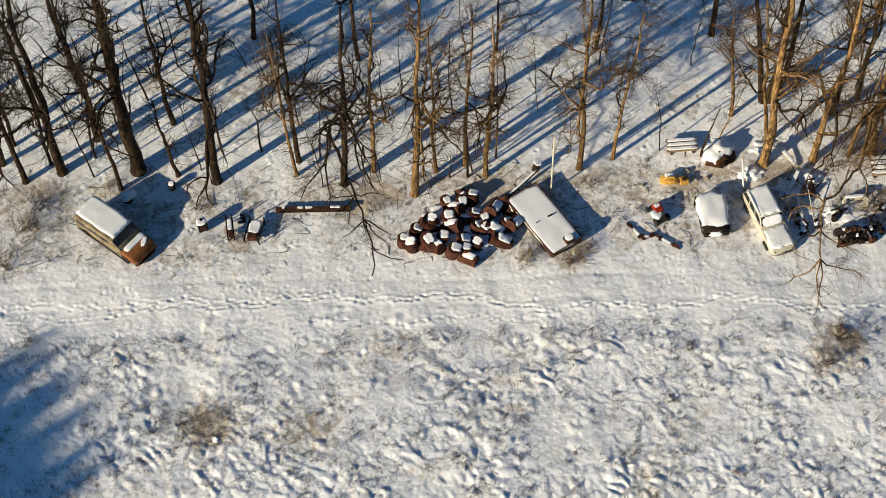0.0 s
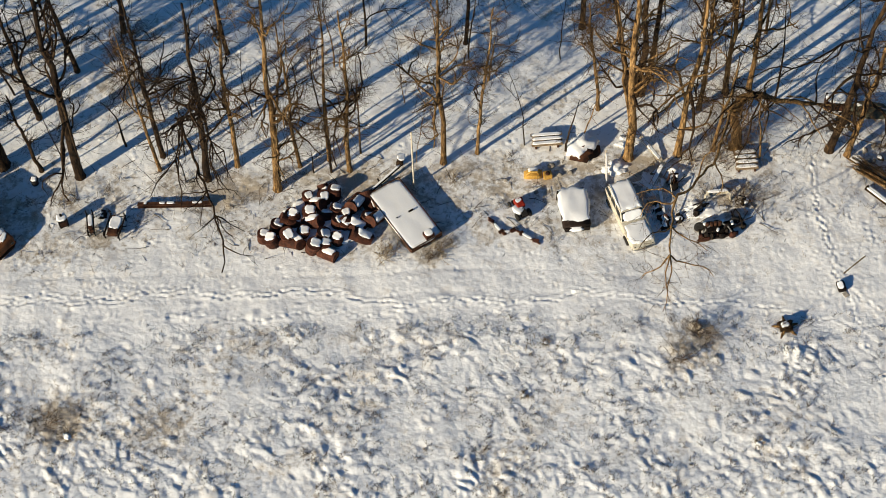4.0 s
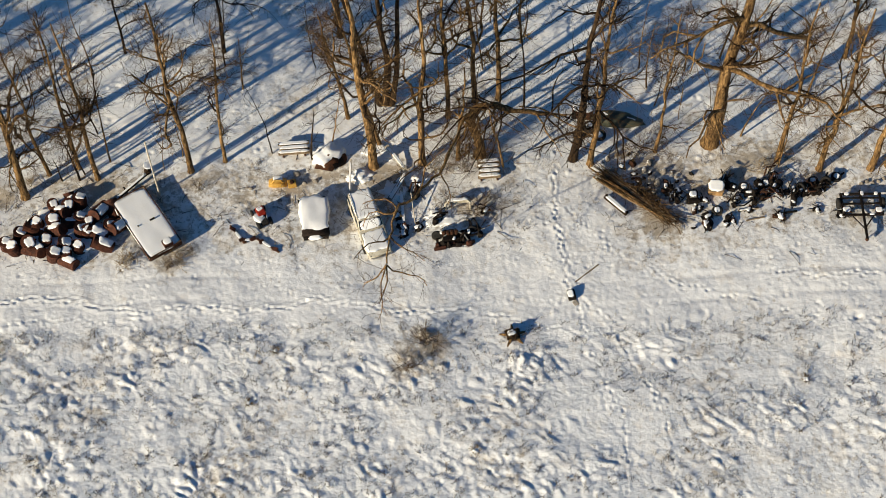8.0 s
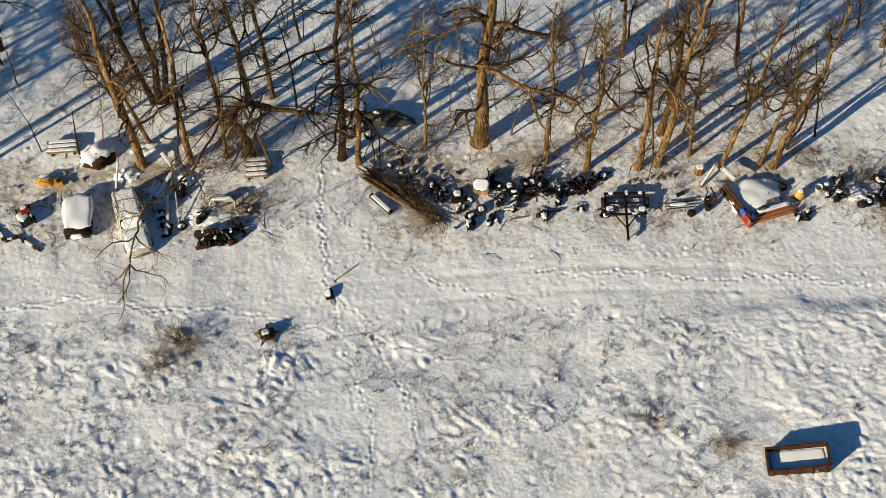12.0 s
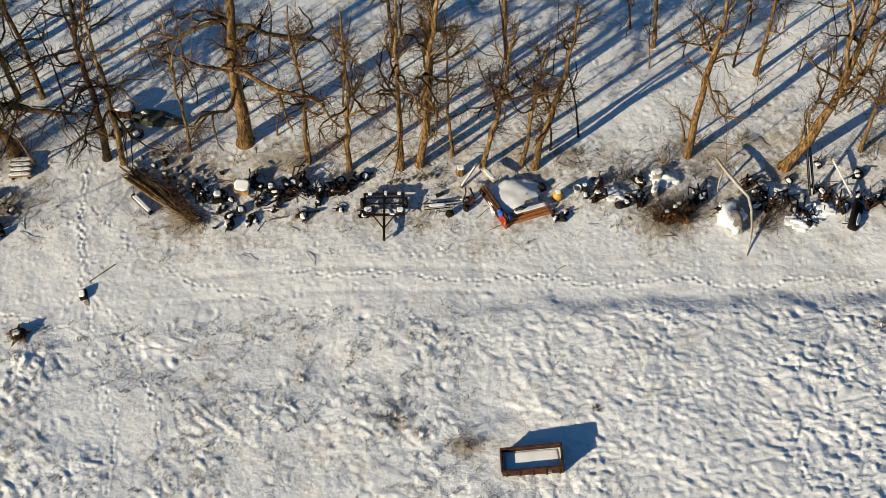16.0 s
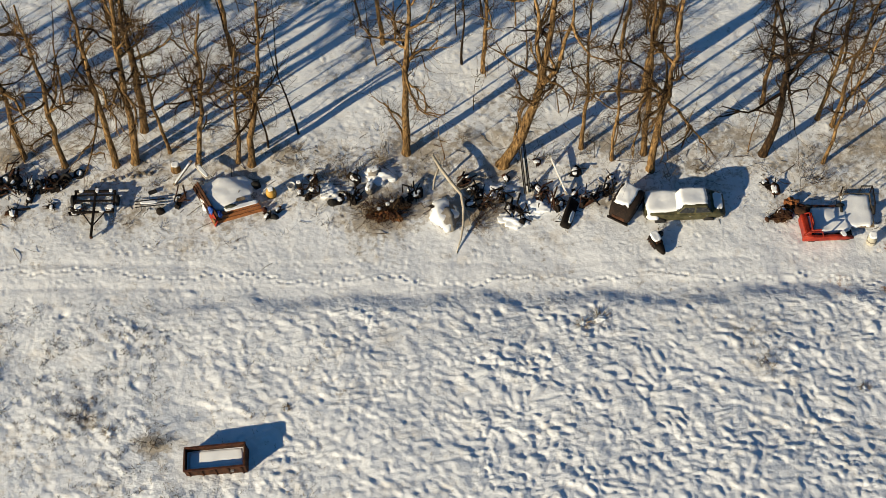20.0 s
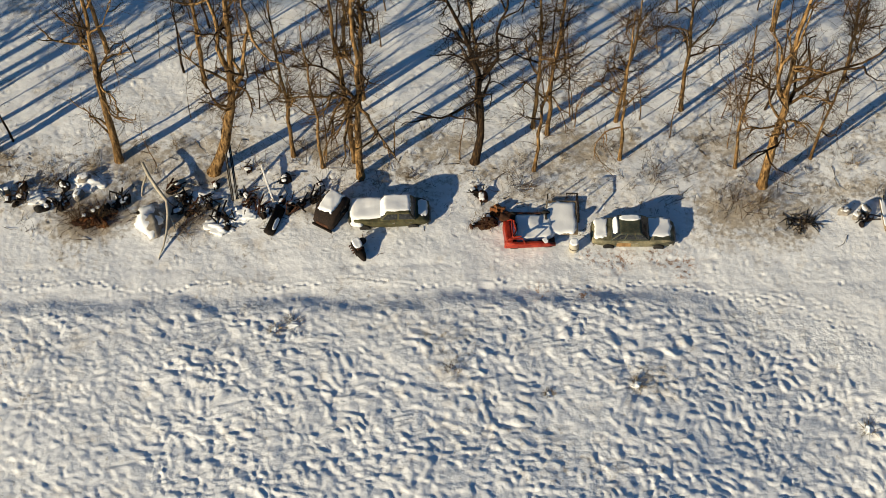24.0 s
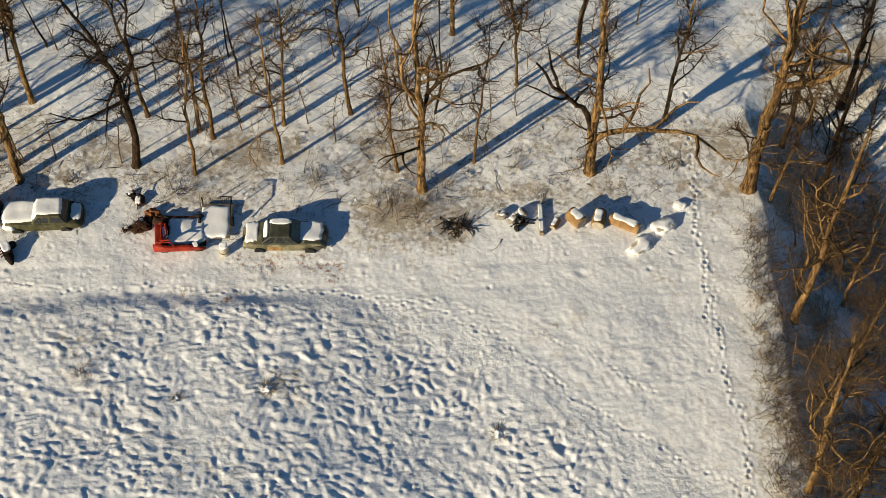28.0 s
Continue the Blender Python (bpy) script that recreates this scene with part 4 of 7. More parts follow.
tree(-21.6, 5.9, 0.11, 0.01, 13, dark=True)
tree(123.3, -0.9, 0.13, 0.10, 11)
for _ in range(14):                                              # hedge at the far end of the field
    sapling(sg.uniform(121.6, 131.0), sg.uniform(-22.0, 1.0), sg.uniform(3.0, 7.0), sg.uniform(0.03, 0.06), sg.normal(0, 0.08), False, 1, 1.6)
for k in range(22):
    shrub(121.9 + sg.normal(0, 0.5), -22.0 + k * 0.88, sg.uniform(0.9, 1.6), 5, sg.random() < 0.5, 2, "thin brown hedge shrub in snow", 0.8)
for k in range(24):
    shrub(122.9 + sg.normal(0, 0.25), -23.0 + k * 0.85, sg.uniform(0.9, 1.4), 10, False, 3, "dense low brown hedge shrub in snow", 0.5)
for k in range(34):
    shrub(122.3 + sg.normal(0, 0.45), -22.5 + k * 0.62, sg.uniform(0.8, 1.5), 12, k % 3 == 0, 5, "thick tangled brown hedge shrub at the field's end", 0.7)
for k in range(30):
    shrub(sg.uniform(123.5, 129.5), -22.0 + k * 0.8, sg.uniform(0.9, 1.7), 9, k % 4 == 0, 7, "brown undergrowth shrub behind the hedge", 0.7)
for k in range(16):
    shrub(125.0 + sg.normal(0, 0.5), -24.0 + k * 1.35, sg.uniform(1.3, 2.0), 12, False, 2, "dense dark hedge shrub in snow", 0.4, True)
for k in range(16):
    shrub(126.5 + sg.normal(0, 0.8), -22.0 + k * 1.25, sg.uniform(1.6, 2.6), 11, False, 2, "dense dark hedge shrub in snow", 0.5, True)
for _ in range(16):
    sapling(sg.uniform(124.0, 131.0), sg.uniform(-4.0, 6.0), sg.uniform(3.0, 6.0), sg.uniform(0.04, 0.07), sg.normal(0, 0.06), True, 6, 1.2)
for _ in range(20):
    shrub(sg.uniform(123.6, 130.0), sg.uniform(-6.0, 2.5), sg.uniform(1.2, 2.2), 11, False, 2, "dense dark hedge shrub in snow", 0.5, True)
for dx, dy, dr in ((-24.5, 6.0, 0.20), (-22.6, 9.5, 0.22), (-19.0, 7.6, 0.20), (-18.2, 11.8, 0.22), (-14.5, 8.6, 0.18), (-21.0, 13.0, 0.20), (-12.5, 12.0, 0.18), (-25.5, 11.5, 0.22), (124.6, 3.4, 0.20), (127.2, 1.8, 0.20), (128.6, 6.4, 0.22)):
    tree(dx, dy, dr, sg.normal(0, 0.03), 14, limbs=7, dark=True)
for hx, hy, hr, hl in ((124.2, -6.0, 0.12, 0.08), (124.8, -13.5, 0.13, 0.10), (123.6, -15.0, 0.10, 0.12), (127.0, -6.5, 0.12, 0.05), (128.0, -14.0, 0.14, 0.02), (124.4, -20.0, 0.10, 0.10)):
    tree(hx, hy, hr, hl, 10, fork=2.2, limbs=7, label="slender many-stemmed bare tree in the hedge")
for _ in range(26):
    shrub(sg.uniform(-26, 117), sg.uniform(0.8, 4.4), sg.uniform(0.5, 1.0), 12, sg.random() < 0.8)
for bx, by, size, n in ((23.4, -7.6, 1.3, 26), (22.1, -9.0, 1.1, 22), (28.1, -7.5, 0.8, 16), (8.6, -2.1, 0.7, 14), (-12, -11.5, 1.0, 18), (26.6, 1.0, 1.3, 22), (25.4, 4.6, 2.2, 30), (26.0, 5.2, 2.4, 30), (27.2, 4.8, 1.8, 24), (102.0, -1.4, 1.7, 14)):
    shrub(bx, by, size, n, False, 4)
for bx, by, size, n in ((101.4, -0.6, 1.5, 12), (103.2, -1.8, 1.3, 12), (105.6, -2.4, 0.7, 9), (49.0, -13.2, 0.9, 18), (52.8, -14.9, 0.7, 14), (64.6, -1.0, 1.2, 30), (65.6, -0.8, 1.2, 30), (70.6, -1.6, 1.0, 24), (71.4, -0.6, 1.1, 24), (36.0, 1.6, 1.0, 22), (-22.8, 1.0, 1.6, 26), (-23.6, -1.4, 1.4, 24), (-22.0, 3.0, 1.4, 22), (-21.8, -6.0, 0.9, 14), (85.6, -11.6, 0.6, 12), (61.2, 0.6, 1.0, 18), (63.0, 1.6, 1.2, 20), (87.4, -1.9, 0.9, 24), (89.8, 0.6, 1.3, 22), (97.5, 1.0, 1.2, 20), (36.2, 4.6, 1.6, 26), (37.4, 5.6, 1.8, 26)):
    shrub(bx, by, size, n, False, 4)

for bx, by, size, n in ((6.0, -1.9, 0.8, 26), (6.6, -1.5, 0.7, 20), (9.2, -1.7, 0.8, 22), (9.7, -1.2, 0.6, 16), (24.0, 4.0, 0.8, 16), (36.9, 0.2, 0.7, 18), (103.4, -1.0, 0.9, 18), (105.0, 0.4, 0.8, 14)):
    shrub(bx, by, size, n, True, 8)

# evergreens added beyond the view, so that their shade reaches into it
def spruce(x, y, h, width, dome=1.0):
    g = np.random.default_rng(int(abs(x) * 77 + abs(y) * 13))
    top = thing("spruce", x, y, "dense dark green evergreen added out of view to cast shade", "tree", group="evergreens")
    part("trunk", tube(((0, 0, 0), (0, 0, h)), (0.22, 0.03), 8), BARK_DARK, top)
    st = Sticks()
    for _ in range(int(250 + h * 50)):
        z = h * (0.03 + 0.97 * g.random() ** 1.1)
        az, ln = g.uniform(0, 6.28), width * (1.03 - (z / h) ** dome) * g.uniform(0.6, 1.1)
        d = np.array((math.cos(az), math.sin(az), -0.22))
        st.add(np.array([(0, 0, z), d * ln * 0.5 + (0, 0, z), d * ln + (0, 0, z + 0.05 * ln)]), (0.12, 0.24, 0.05), 3)
    st.mesh("crown", NEEDLES, top)


for k in range(12):                                              # a dense row, and two behind it
    spruce(-94.4 + 0.2 * k + 0.5 * math.sin(k * 2.3), -61.5 - 0.8 * k, 32.0 + 0.08 * k + 0.5 * math.sin(k * 3.1), 2.4, 8.0)
for ex, ey, eh, ew in ((119.6, -25.8, 4.5, 2.2), (121.5, -24.5, 5.0, 2.2), (124.5, -27.0, 10.0, 2.8), (123.0, -31.0, 12.0, 3.0), (127.5, -25.0, 8.0, 2.4), (126.0, -34.0, 12.0, 3.0)):
    spruce(ex, ey, eh, ew, 8.0 if ex < 0 else 1.0)

# dead grass standing through the snow of the field
gg = np.random.default_rng(9)
blades = Sticks()
# darker than the dry stalks: the clumps' own shade is mixed into the colour
SEDGE = worn("dead_sedge", (0.075, 0.052, 0.030), (0.19, 0.135, 0.075), (0.045, 0.032, 0.02), 3.0, 0.9, 0.0, 22.0, 0.2, 0.4)
sedge = Sticks()
for _ in range(3000):
    tx, ty = -25 + 80 * gg.random() ** 1.2, gg.uniform(-20.3, -6.0)
    if ty > float(field_edge(np.array(tx))) + 0.2 or lattice(np.array(tx), np.array(ty), 3.2, 43) + 0.5 * lattice(np.array(tx), np.array(ty), 1.3, 44) < -0.15 - 0.3 * gg.random():
        continue
    m = int(gg.integers(5, 15))
    foot = np.stack([tx + gg.normal(0, 0.13, m), ty + gg.normal(0, 0.10, m), np.full(m, gz(tx, ty) - 0.05)], -1)
    sedge.add_many(wander_many(gg, foot, gg.normal(0, 0.55, (m, 3)) * (1, 1, 0) + (0, 0, 1), gg.uniform(0.10, 0.34, m), 3, 0.3, -0.12), np.ones((m, 1)) * np.array((0.015, 0.011, 0.005)))
for _ in range(380):                                             # brown stalks along the row and under the trees
    tx, ty = gg.uniform(-26, 119), gg.normal(1.6, 1.9)
    if 29.5 < tx < 34.0 and ty < 12:
        continue
    m = int(gg.integers(6, 18))
    foot = np.stack([tx + gg.normal(0, 0.22, m), ty + gg.normal(0, 0.16, m), np.full(m, gz(tx, ty) - 0.05)], -1)
    sedge.add_many(wander_many(gg, foot, gg.normal(0, 0.8, (m, 3)) * (1, 1, 0) + (0, 0, 1), gg.uniform(0.2, 0.6, m), 3, 0.3, -0.15), np.ones((m, 1)) * np.array((0.013, 0.010, 0.005)))
tagged(sedge.mesh("dead_sedge", SEDGE), "clumps of dead brown sedge, shade mixed into their colour, standing through snow", "grass", kind="stuff")
for _ in range(2600):
    tx, ty = 90 * gg.random() ** 1.3 - 28, gg.uniform(-20, -6.2)
    if lattice(np.array(tx), np.array(ty), 4.0, 31) + 0.6 * lattice(np.array(tx), np.array(ty), 1.2, 32) < -0.05:
        continue
    for _ in range(5):
        s = np.array((tx + gg.normal(0, 0.10), ty + gg.normal(0, 0.10), gz(tx, ty) - 0.06))
        blades.add(wander(gg, s, gg.normal(0, 0.5, 3) * (1, 1, 0) + (0, 0, 1), gg.uniform(0.12, 0.38), 3, 0.3, -0.1), (0.011, 0.008, 0.004))
for _ in range(1500):
    tx, ty = gg.uniform(-27, 119), gg.normal(1.6, 2.0)
    for _ in range(4):
        s = np.array((tx + gg.normal(0, 0.12), ty + gg.normal(0, 0.12), gz(tx, ty) - 0.06))
        blades.add(wander(gg, s, gg.normal(0, 0.6, 3) * (1, 1, 0) + (0, 0, 1), gg.uniform(0.2, 0.5), 3, 0.3, -0.1), (0.009, 0.007, 0.003))
tagged(blades.mesh("dead_grass", STRAW), "dead straw-coloured grass standing through snow", "grass", kind="stuff")


# ---- vehicles ----
def wheel(parent, x, y, z, r=0.31, w=0.17, turn=90.0, flat=False):
    m = pose(x, y, z, 0, 90, 0) if turn == 0 else pose(x, y, z, turn, 0, 0)
    tyre = part("tyre", spun([(r * 0.62, -w / 2), (r * 0.93, -w / 2), (r, -w * 0.28), (r, w * 0.28), (r * 0.93, w / 2), (r * 0.62, w / 2)], 22, m), RUBBER, parent, "perished black tyre", True)
    part("rim", spun([(0.0, -w * 0.3), (r * 0.25, -w * 0.36), (r * 0.55, -w * 0.22), (r * 0.63, -w * 0.42), (r * 0.63, w * 0.42), (r * 0.5, w * 0.2), (0.0, w * 0.25)], 18, m), RUST, tyre, "rusty steel rim")
    return tyre


def pane(corners, parent, name="window", inset=0.08, material=None, out=0.008):
    """A pane on a four-cornered face, a little proud of it."""
    a, b, c, d = (Vector(p) for p in corners)
    mid = (a + b + c + d) / 4
    nrm = (b - a).cross(d - a).normalized()
    q = [p + (mid - p).normalized() * inset for p in (a, b, c, d)]
    bm = bmesh.new()
    lo, hi = [bm.verts.new(p - nrm * 0.004) for p in q], [bm.verts.new(p + nrm * out) for p in q]
    bm.faces.new(hi)
    bm.faces.new(lo[::-1])
    for k in range(4):
        bm.faces.new((lo[k], lo[(k + 1) % 4], hi[(k + 1) % 4], hi[k]))
    bmesh.ops.recalc_face_normals(bm, faces=bm.faces)
    return part(name, bm, material or GLASS, parent)


def car(name, x, y, rz, label, category, paint, length=4.4, width=1.65, belt=0.92, roof=1.42, cab=(-0.75, 1.0), top=(-0.35, 0.55), lower=None, cabin_paint=None, nose=0.62, tail=0.66, hood=0.86, sink=0.12, boxy=False, trim=True):
    """A saloon or estate: nose at -x, tail at +x. cab and top: the cabin's ends at the belt and at the roof."""
    t = thing(name, x, y, label, category, rz, sink=sink)
    L, W = length / 2, width / 2
    st = []
    for k in range(15):
        u = -1 + 2 * k / 14
        px = u * L
        end = 1 - 0.16 * abs(u) ** 5 - (0.0 if boxy else 0.05 * abs(u) ** 2)
        z1 = hood + (belt - hood) * min(1.0, max(0.0, (px - cab[0] + 0.7) / 0.7))
        if u < -0.82:
            z1 -= (hood - nose) * ((-0.82 - u) / 0.18) ** 2
        if px > cab[1]:
            f = (px - cab[1]) / max(L - cab[1], 0.05)
            z1 = belt - (belt - tail) * f ** 2.2
        st.append(rounded_ring(px, W * end, 0.24 + 0.10 * abs(u) ** 4, z1, 0.11, 0.06))
    body = part("body", loft(st), paint, t, "", True)
    # cabin
    wb, wt = W * 0.93, W * (0.86 if boxy else 0.74)
    lo = [(cab[0], -wb, belt - 0.05), (cab[1], -wb, belt - 0.05), (cab[1], wb, belt - 0.05), (cab[0], wb, belt - 0.05)]
    hi = [(top[0], -wt, roof), (top[1], -wt, roof), (top[1], wt, roof), (top[0], wt, roof)]
    bm = bmesh.new()
    vl, vh = [bm.verts.new(p) for p in lo], [bm.verts.new(p) for p in hi]
    bm.faces.new(vh)
    bm.faces.new(vl[::-1])
    for k in range(4):
        bm.faces.new((vl[k], vl[(k + 1) % 4], vh[(k + 1) % 4], vh[k]))
    bmesh.ops.bevel(bm, geom=list(bm.edges), offset=0.09, segments=3, affect="EDGES", profile=0.6)
    cabin = part("cabin", bm, cabin_paint or paint, t, "", True)

    def lerp(a, b, f):
        return Vector(a) * (1 - f) + Vector(b) * f

    for s0, s1, h0, h1 in ((lo[0], lo[1], hi[0], hi[1]), (lo[2], lo[3], hi[2], hi[3])):
        n = 3 if cab[1] - cab[0] > 2.2 else 2
        for k in range(n):
            f0, f1 = k / n, (k + 1) / n
            pane((lerp(lerp(s0, s1, f0), lerp(h0, h1, f0), 0.20), lerp(lerp(s0, s1, f1), lerp(h0, h1, f1), 0.20), lerp(lerp(s0, s1, f1), lerp(h0, h1, f1), 0.93), lerp(lerp(s0, s1, f0), lerp(h0, h1, f0), 0.93)), cabin, "side_window", 0.06)
    pane((lerp(lo[3], hi[3], 0.15), lerp(lo[0], hi[0], 0.15), lerp(lo[0], hi[0], 0.92), lerp(lo[3], hi[3], 0.92)), cabin, "windscreen", 0.07)
    pane((lerp(lo[1], hi[1], 0.2), lerp(lo[2], hi[2], 0.2), lerp(lo[2], hi[2], 0.9), lerp(lo[1], hi[1], 0.9)), cabin, "rear_window", 0.09)
    for sx in (-L * 0.62, L * 0.60):
        for sy in (-W + 0.07, W - 0.07):
            wheel(t, sx, sy, 0.30)
    for s, nm in ((-1, "front_bumper"), (1, "rear_bumper")):
        part(nm, tube([(s * (L - 0.10), -W * 0.88, 0.42), (s * (L + 0.04), -W * 0.55, 0.42), (s * (L + 0.06), 0, 0.42), (s * (L + 0.04), W * 0.55, 0.42), (s * (L - 0.10), W * 0.88, 0.42)], 0.055, 8), CHROME if trim else IRON, t)
    for sy in (-W * 0.66, W * 0.66):
        m = pose(-L + 0.07, sy, nose - 0.05, 0, -90, 0)
        part("headlight", spun([(0.10, 0), (0.10, 0.03), (0.06, 0.055), (0.0, 0.06)], 14, m), GLASS, t)
        part("tail_lamp", boxed(0.05, 0.14, 0.10, (L - 0.04, sy, tail - 0.2)), RED, t)
    for sy in (-W * 0.995, W * 0.995):                           # door seams as thin raised strips, and a lower panel
        if lower:
            part("sill", boxed(length * 0.60, 0.03, 0.26, (0.05, sy * 0.985, 0.27)), lower, t)
        for px in ((cab[0] + 0.1), (cab[0] + cab[1]) / 2):
            part("door_handle", boxed(0.14, 0.03, 0.03, (px + 0.7, sy * 0.99, belt - 0.16)), CHROME, t)
    return t


# old forward van, half buried, at the start of the row
def old_van(x, y, rz):
    t = thing("old_van", x, y, "old faded tan van with rusty nose and snowy roof, half sunk", "van", rz, sink=0.12)
    W = 0.93
    st = [rounded_ring(px, W * w, 0.22, z, 0.12, 0.05) for px, w, z in ((-2.35, 0.92, 1.22), (-2.2, 1.0, 1.40), (-1.0, 1.0, 1.45), (0.45, 0.98, 1.43), (0.70, 0.96, 1.34), (1.30, 0.95, 0.94))]
    part("body", loft(st), TAN_VAN, t, "faded tan body with dark rust streaks", True)
    st = [rounded_ring(px, W * w, 0.24, z, 0.14, 0.05) for px, w, z in ((1.20, 0.95, 0.90), (1.6, 0.96, 0.90), (2.1, 0.95, 0.84), (2.40, 0.84, 0.64))]
    part("nose", loft(st), RUST_ORANGE, t, "rusty orange-brown bonnet and nose", True)
    part("windscreen", boxed(0.03, 1.62, 0.76, (1.30, 0, 0.92), (0, -56, 0), 0.01), GLASS, t, "dark empty windscreen")
    for sy, lean in ((-W - 0.004, 6), (W + 0.004, -6)):
        part("rust_sill", boxed(3.9, 0.03, 0.20, (-0.2, sy, 0.22)), IRON, t)
        for k, px in enumerate((-1.7, -0.85, 0.0)):
            part("side_window", boxed(0.72, 0.02, 0.30, (px, sy, 0.98), (0, 0, 0), 0.01), GLASS, t)
    part("bumper", tube([(2.3, -0.85, 0.32), (2.46, -0.5, 0.32), (2.46, 0.5, 0.32), (2.3, 0.85, 0.32)], 0.06, 8), RUST, t)
    for px in (-1.5, 1.55):
        for sy in (-0.84, 0.84):
            wheel(t, px, sy, 0.30)
    for sy in (-0.6, 0.6):
        part("headlight", spun([(0.11, 0), (0.11, 0.03), (0.05, 0.06), (0.0, 0.06)], 14, pose(2.38, sy, 0.56, 0, 90, 0)), GLASS, t)
    snow_on(t, 3.02, 1.62, 0.11, (-0.82, 0.08, 1.43), 0, 3, 0.02, (0, 0), 0.05)
    snow_on(t, 0.42, 1.55, 0.10, (1.46, 0.08, 0.885), 0, 4, 0.03, (0, 3), 0.12)
    snow_on(t, 0.30, 0.7, 0.08, (1.85, 0.48, 0.87), 25, 6, 0.03, (0, 5), 0.3)
    return t


old_van(-17.3, 0.55, -39)

wagon = car("estate_car", 20.15, 0.12, 107, "cream estate car under snow with dark side windows", "car", CREAM, 4.35, 1.62, 0.90, 1.42, (-0.55, 2.02), (-0.05, 1.85), None, None, 0.62, 0.72, 0.86, 0.24, True)
snow_on(wagon, 2.0, 1.30, 0.14, (0.92, 0, 1.41), 0, 11)
snow_on(wagon, 1.42, 1.40, 0.12, (-1.32, 0.02, 0.87), 0, 12, 0.04)
snow_on(wagon, 0.62, 1.25, 0.10, (-0.36, 0, 1.18), 0, 13, 0.0, (0, -48))
part("roof_rack", tube([(0.0, 0.62, 1.5), (1.8, 0.62, 1.5)], 0.02, 6), STEEL, wagon)
part("wiper", tube([(-0.5, -0.35, 0.96), (-0.32, 0.10, 1.12)], 0.014, 5), IRON, wagon)

snow_car = thing("box_trailer", 17.0, 0.62, "low dark box trailer buried under thick smooth snow", "trailer", 4, sink=0.08)
part("box", loft([rounded_ring(px, w, 0.22, z, 0.10, 0.05) for px, w, z in ((-0.80, 1.15, 0.62), (-0.70, 1.3, 0.74), (0.70, 1.3, 0.74), (0.80, 1.15, 0.62))]), BROWN_DARK, snow_car, "", True)
part("end_board", boxed(1.45, 0.05, 0.36, (0, -1.33, 0.24)), IRON, snow_car)
part("post", tube([(-0.86, 1.0, 0.1), (-0.86, 1.0, 0.95)], 0.05, 8), IRON, snow_car)
snow_on(snow_car, 1.78, 2.55, 0.26, (0, 0.10, 0.70), 0, 14, 0.10, (3, 0), 0.16)
snow_on(snow_car, 0.8, 0.5, 0.16, (-0.05, -1.28, 0.56), 0, 15, 0.2, (25, 0), 0.3)

# dark lorry cab and the olive car behind it
cab_wreck = thing("lorry_cab", 78.98, -0.98, "dark brown lorry cab shell topped with deep snow", "vehicle wreck", 58, sink=0.1)
part("shell", loft([rounded_ring(px, w, 0.15, z, 0.14, 0.04) for px, w, z in ((-1.0, 0.60, 0.72), (-0.72, 0.68, 0.98), (-0.45, 0.70, 1.22), (0.75, 0.70, 1.26), (0.95, 0.66, 1.10))]), BROWN_DARK, cab_wreck, "", True)
part("windscreen", boxed(0.02, 1.05, 0.42, (-0.76, 0, 0.86), (0, 42, 0), 0.01), GLASS, cab_wreck)
part("side_window", boxed(0.6, 0.02, 0.36, (0.15, -0.705, 0.72), (0, 0, 0), 0.01), GLASS, cab_wreck)
part("side_window", boxed(0.6, 0.02, 0.36, (0.15, 0.705, 0.72), (0, 0, 0), 0.01), GLASS, cab_wreck)
part("grille", boxed(0.04, 0.8, 0.28, (-1.0, 0, 0.32)), RUST, cab_wreck)
part("bumper", boxed(0.10, 1.3, 0.14, (-1.06, 0, 0.18)), IRON, cab_wreck)
snow_on(cab_wreck, 1.55, 1.02, 0.26, (0.20, 0.10, 1.20), 0, 21, 0.05)

olive = car("old_car", 82.25, -1.15, 0, "old olive-green car with snow on bonnet and roof", "car", OLIVE, 4.5, 1.72, 0.95, 1.48, (-0.55, 1.55), (-0.10, 1.15), None, None, 0.70, 0.72, 0.94, 0.27)
snow_on(olive, 2.05, 1.55, 0.24, (-1.22, 0.12, 0.92), 0, 22, 0.06, (0, 0), 0.12)
snow_on(olive, 0.75, 0.5, 0.16, (-1.85, -0.72, 0.74), -12, 28, 0.22, (28, 0), 0.3)
snow_on(olive, 0.62, 1.30, 0.12, (-0.30, 0.05, 1.20), 0, 27, 0.0, (0, -50), 0.15)
snow_on(olive, 1.55, 1.20, 0.16, (0.45, 0.08, 1.455), 0, 23, 0.03, (0, 0), 0.12)
snow_on(olive, 0.62, 1.20, 0.14, (1.88, 0.10, 0.86), 0, 24, 0.04, (0, 10))

gear = thing("engine_block", 80.45, -3.35, "dark greasy engine block with snow on top", "engine", 25)
part("block", boxed(0.55, 0.75, 0.50, (0, 0, 0), (0, 0, 0), 0.04), IRON, gear)
part("gearbox", spun([(0.26, 0), (0.24, 0.2), (0.16, 0.45), (0.10, 0.6)], 14, pose(0, -0.35, 0.28, 90, 0, 0)), IRON, gear, "", True)
part("head_cover", boxed(0.30, 0.66, 0.14, (0, 0, 0.49)), RUST, gear)
for k in range(4):
    part("exhaust_stub", tube([(-0.24, -0.25 + k * 0.17, 0.38), (-0.42, -0.25 + k * 0.17, 0.30)], 0.04, 8), RUST, gear)
wheel(gear, 0.36, 0.25, 0.30, 0.28, 0.12, 80)
snow_on(gear, 0.52, 0.75, 0.20, (0.02, 0.1, 0.60), 0, 26, 0.03)

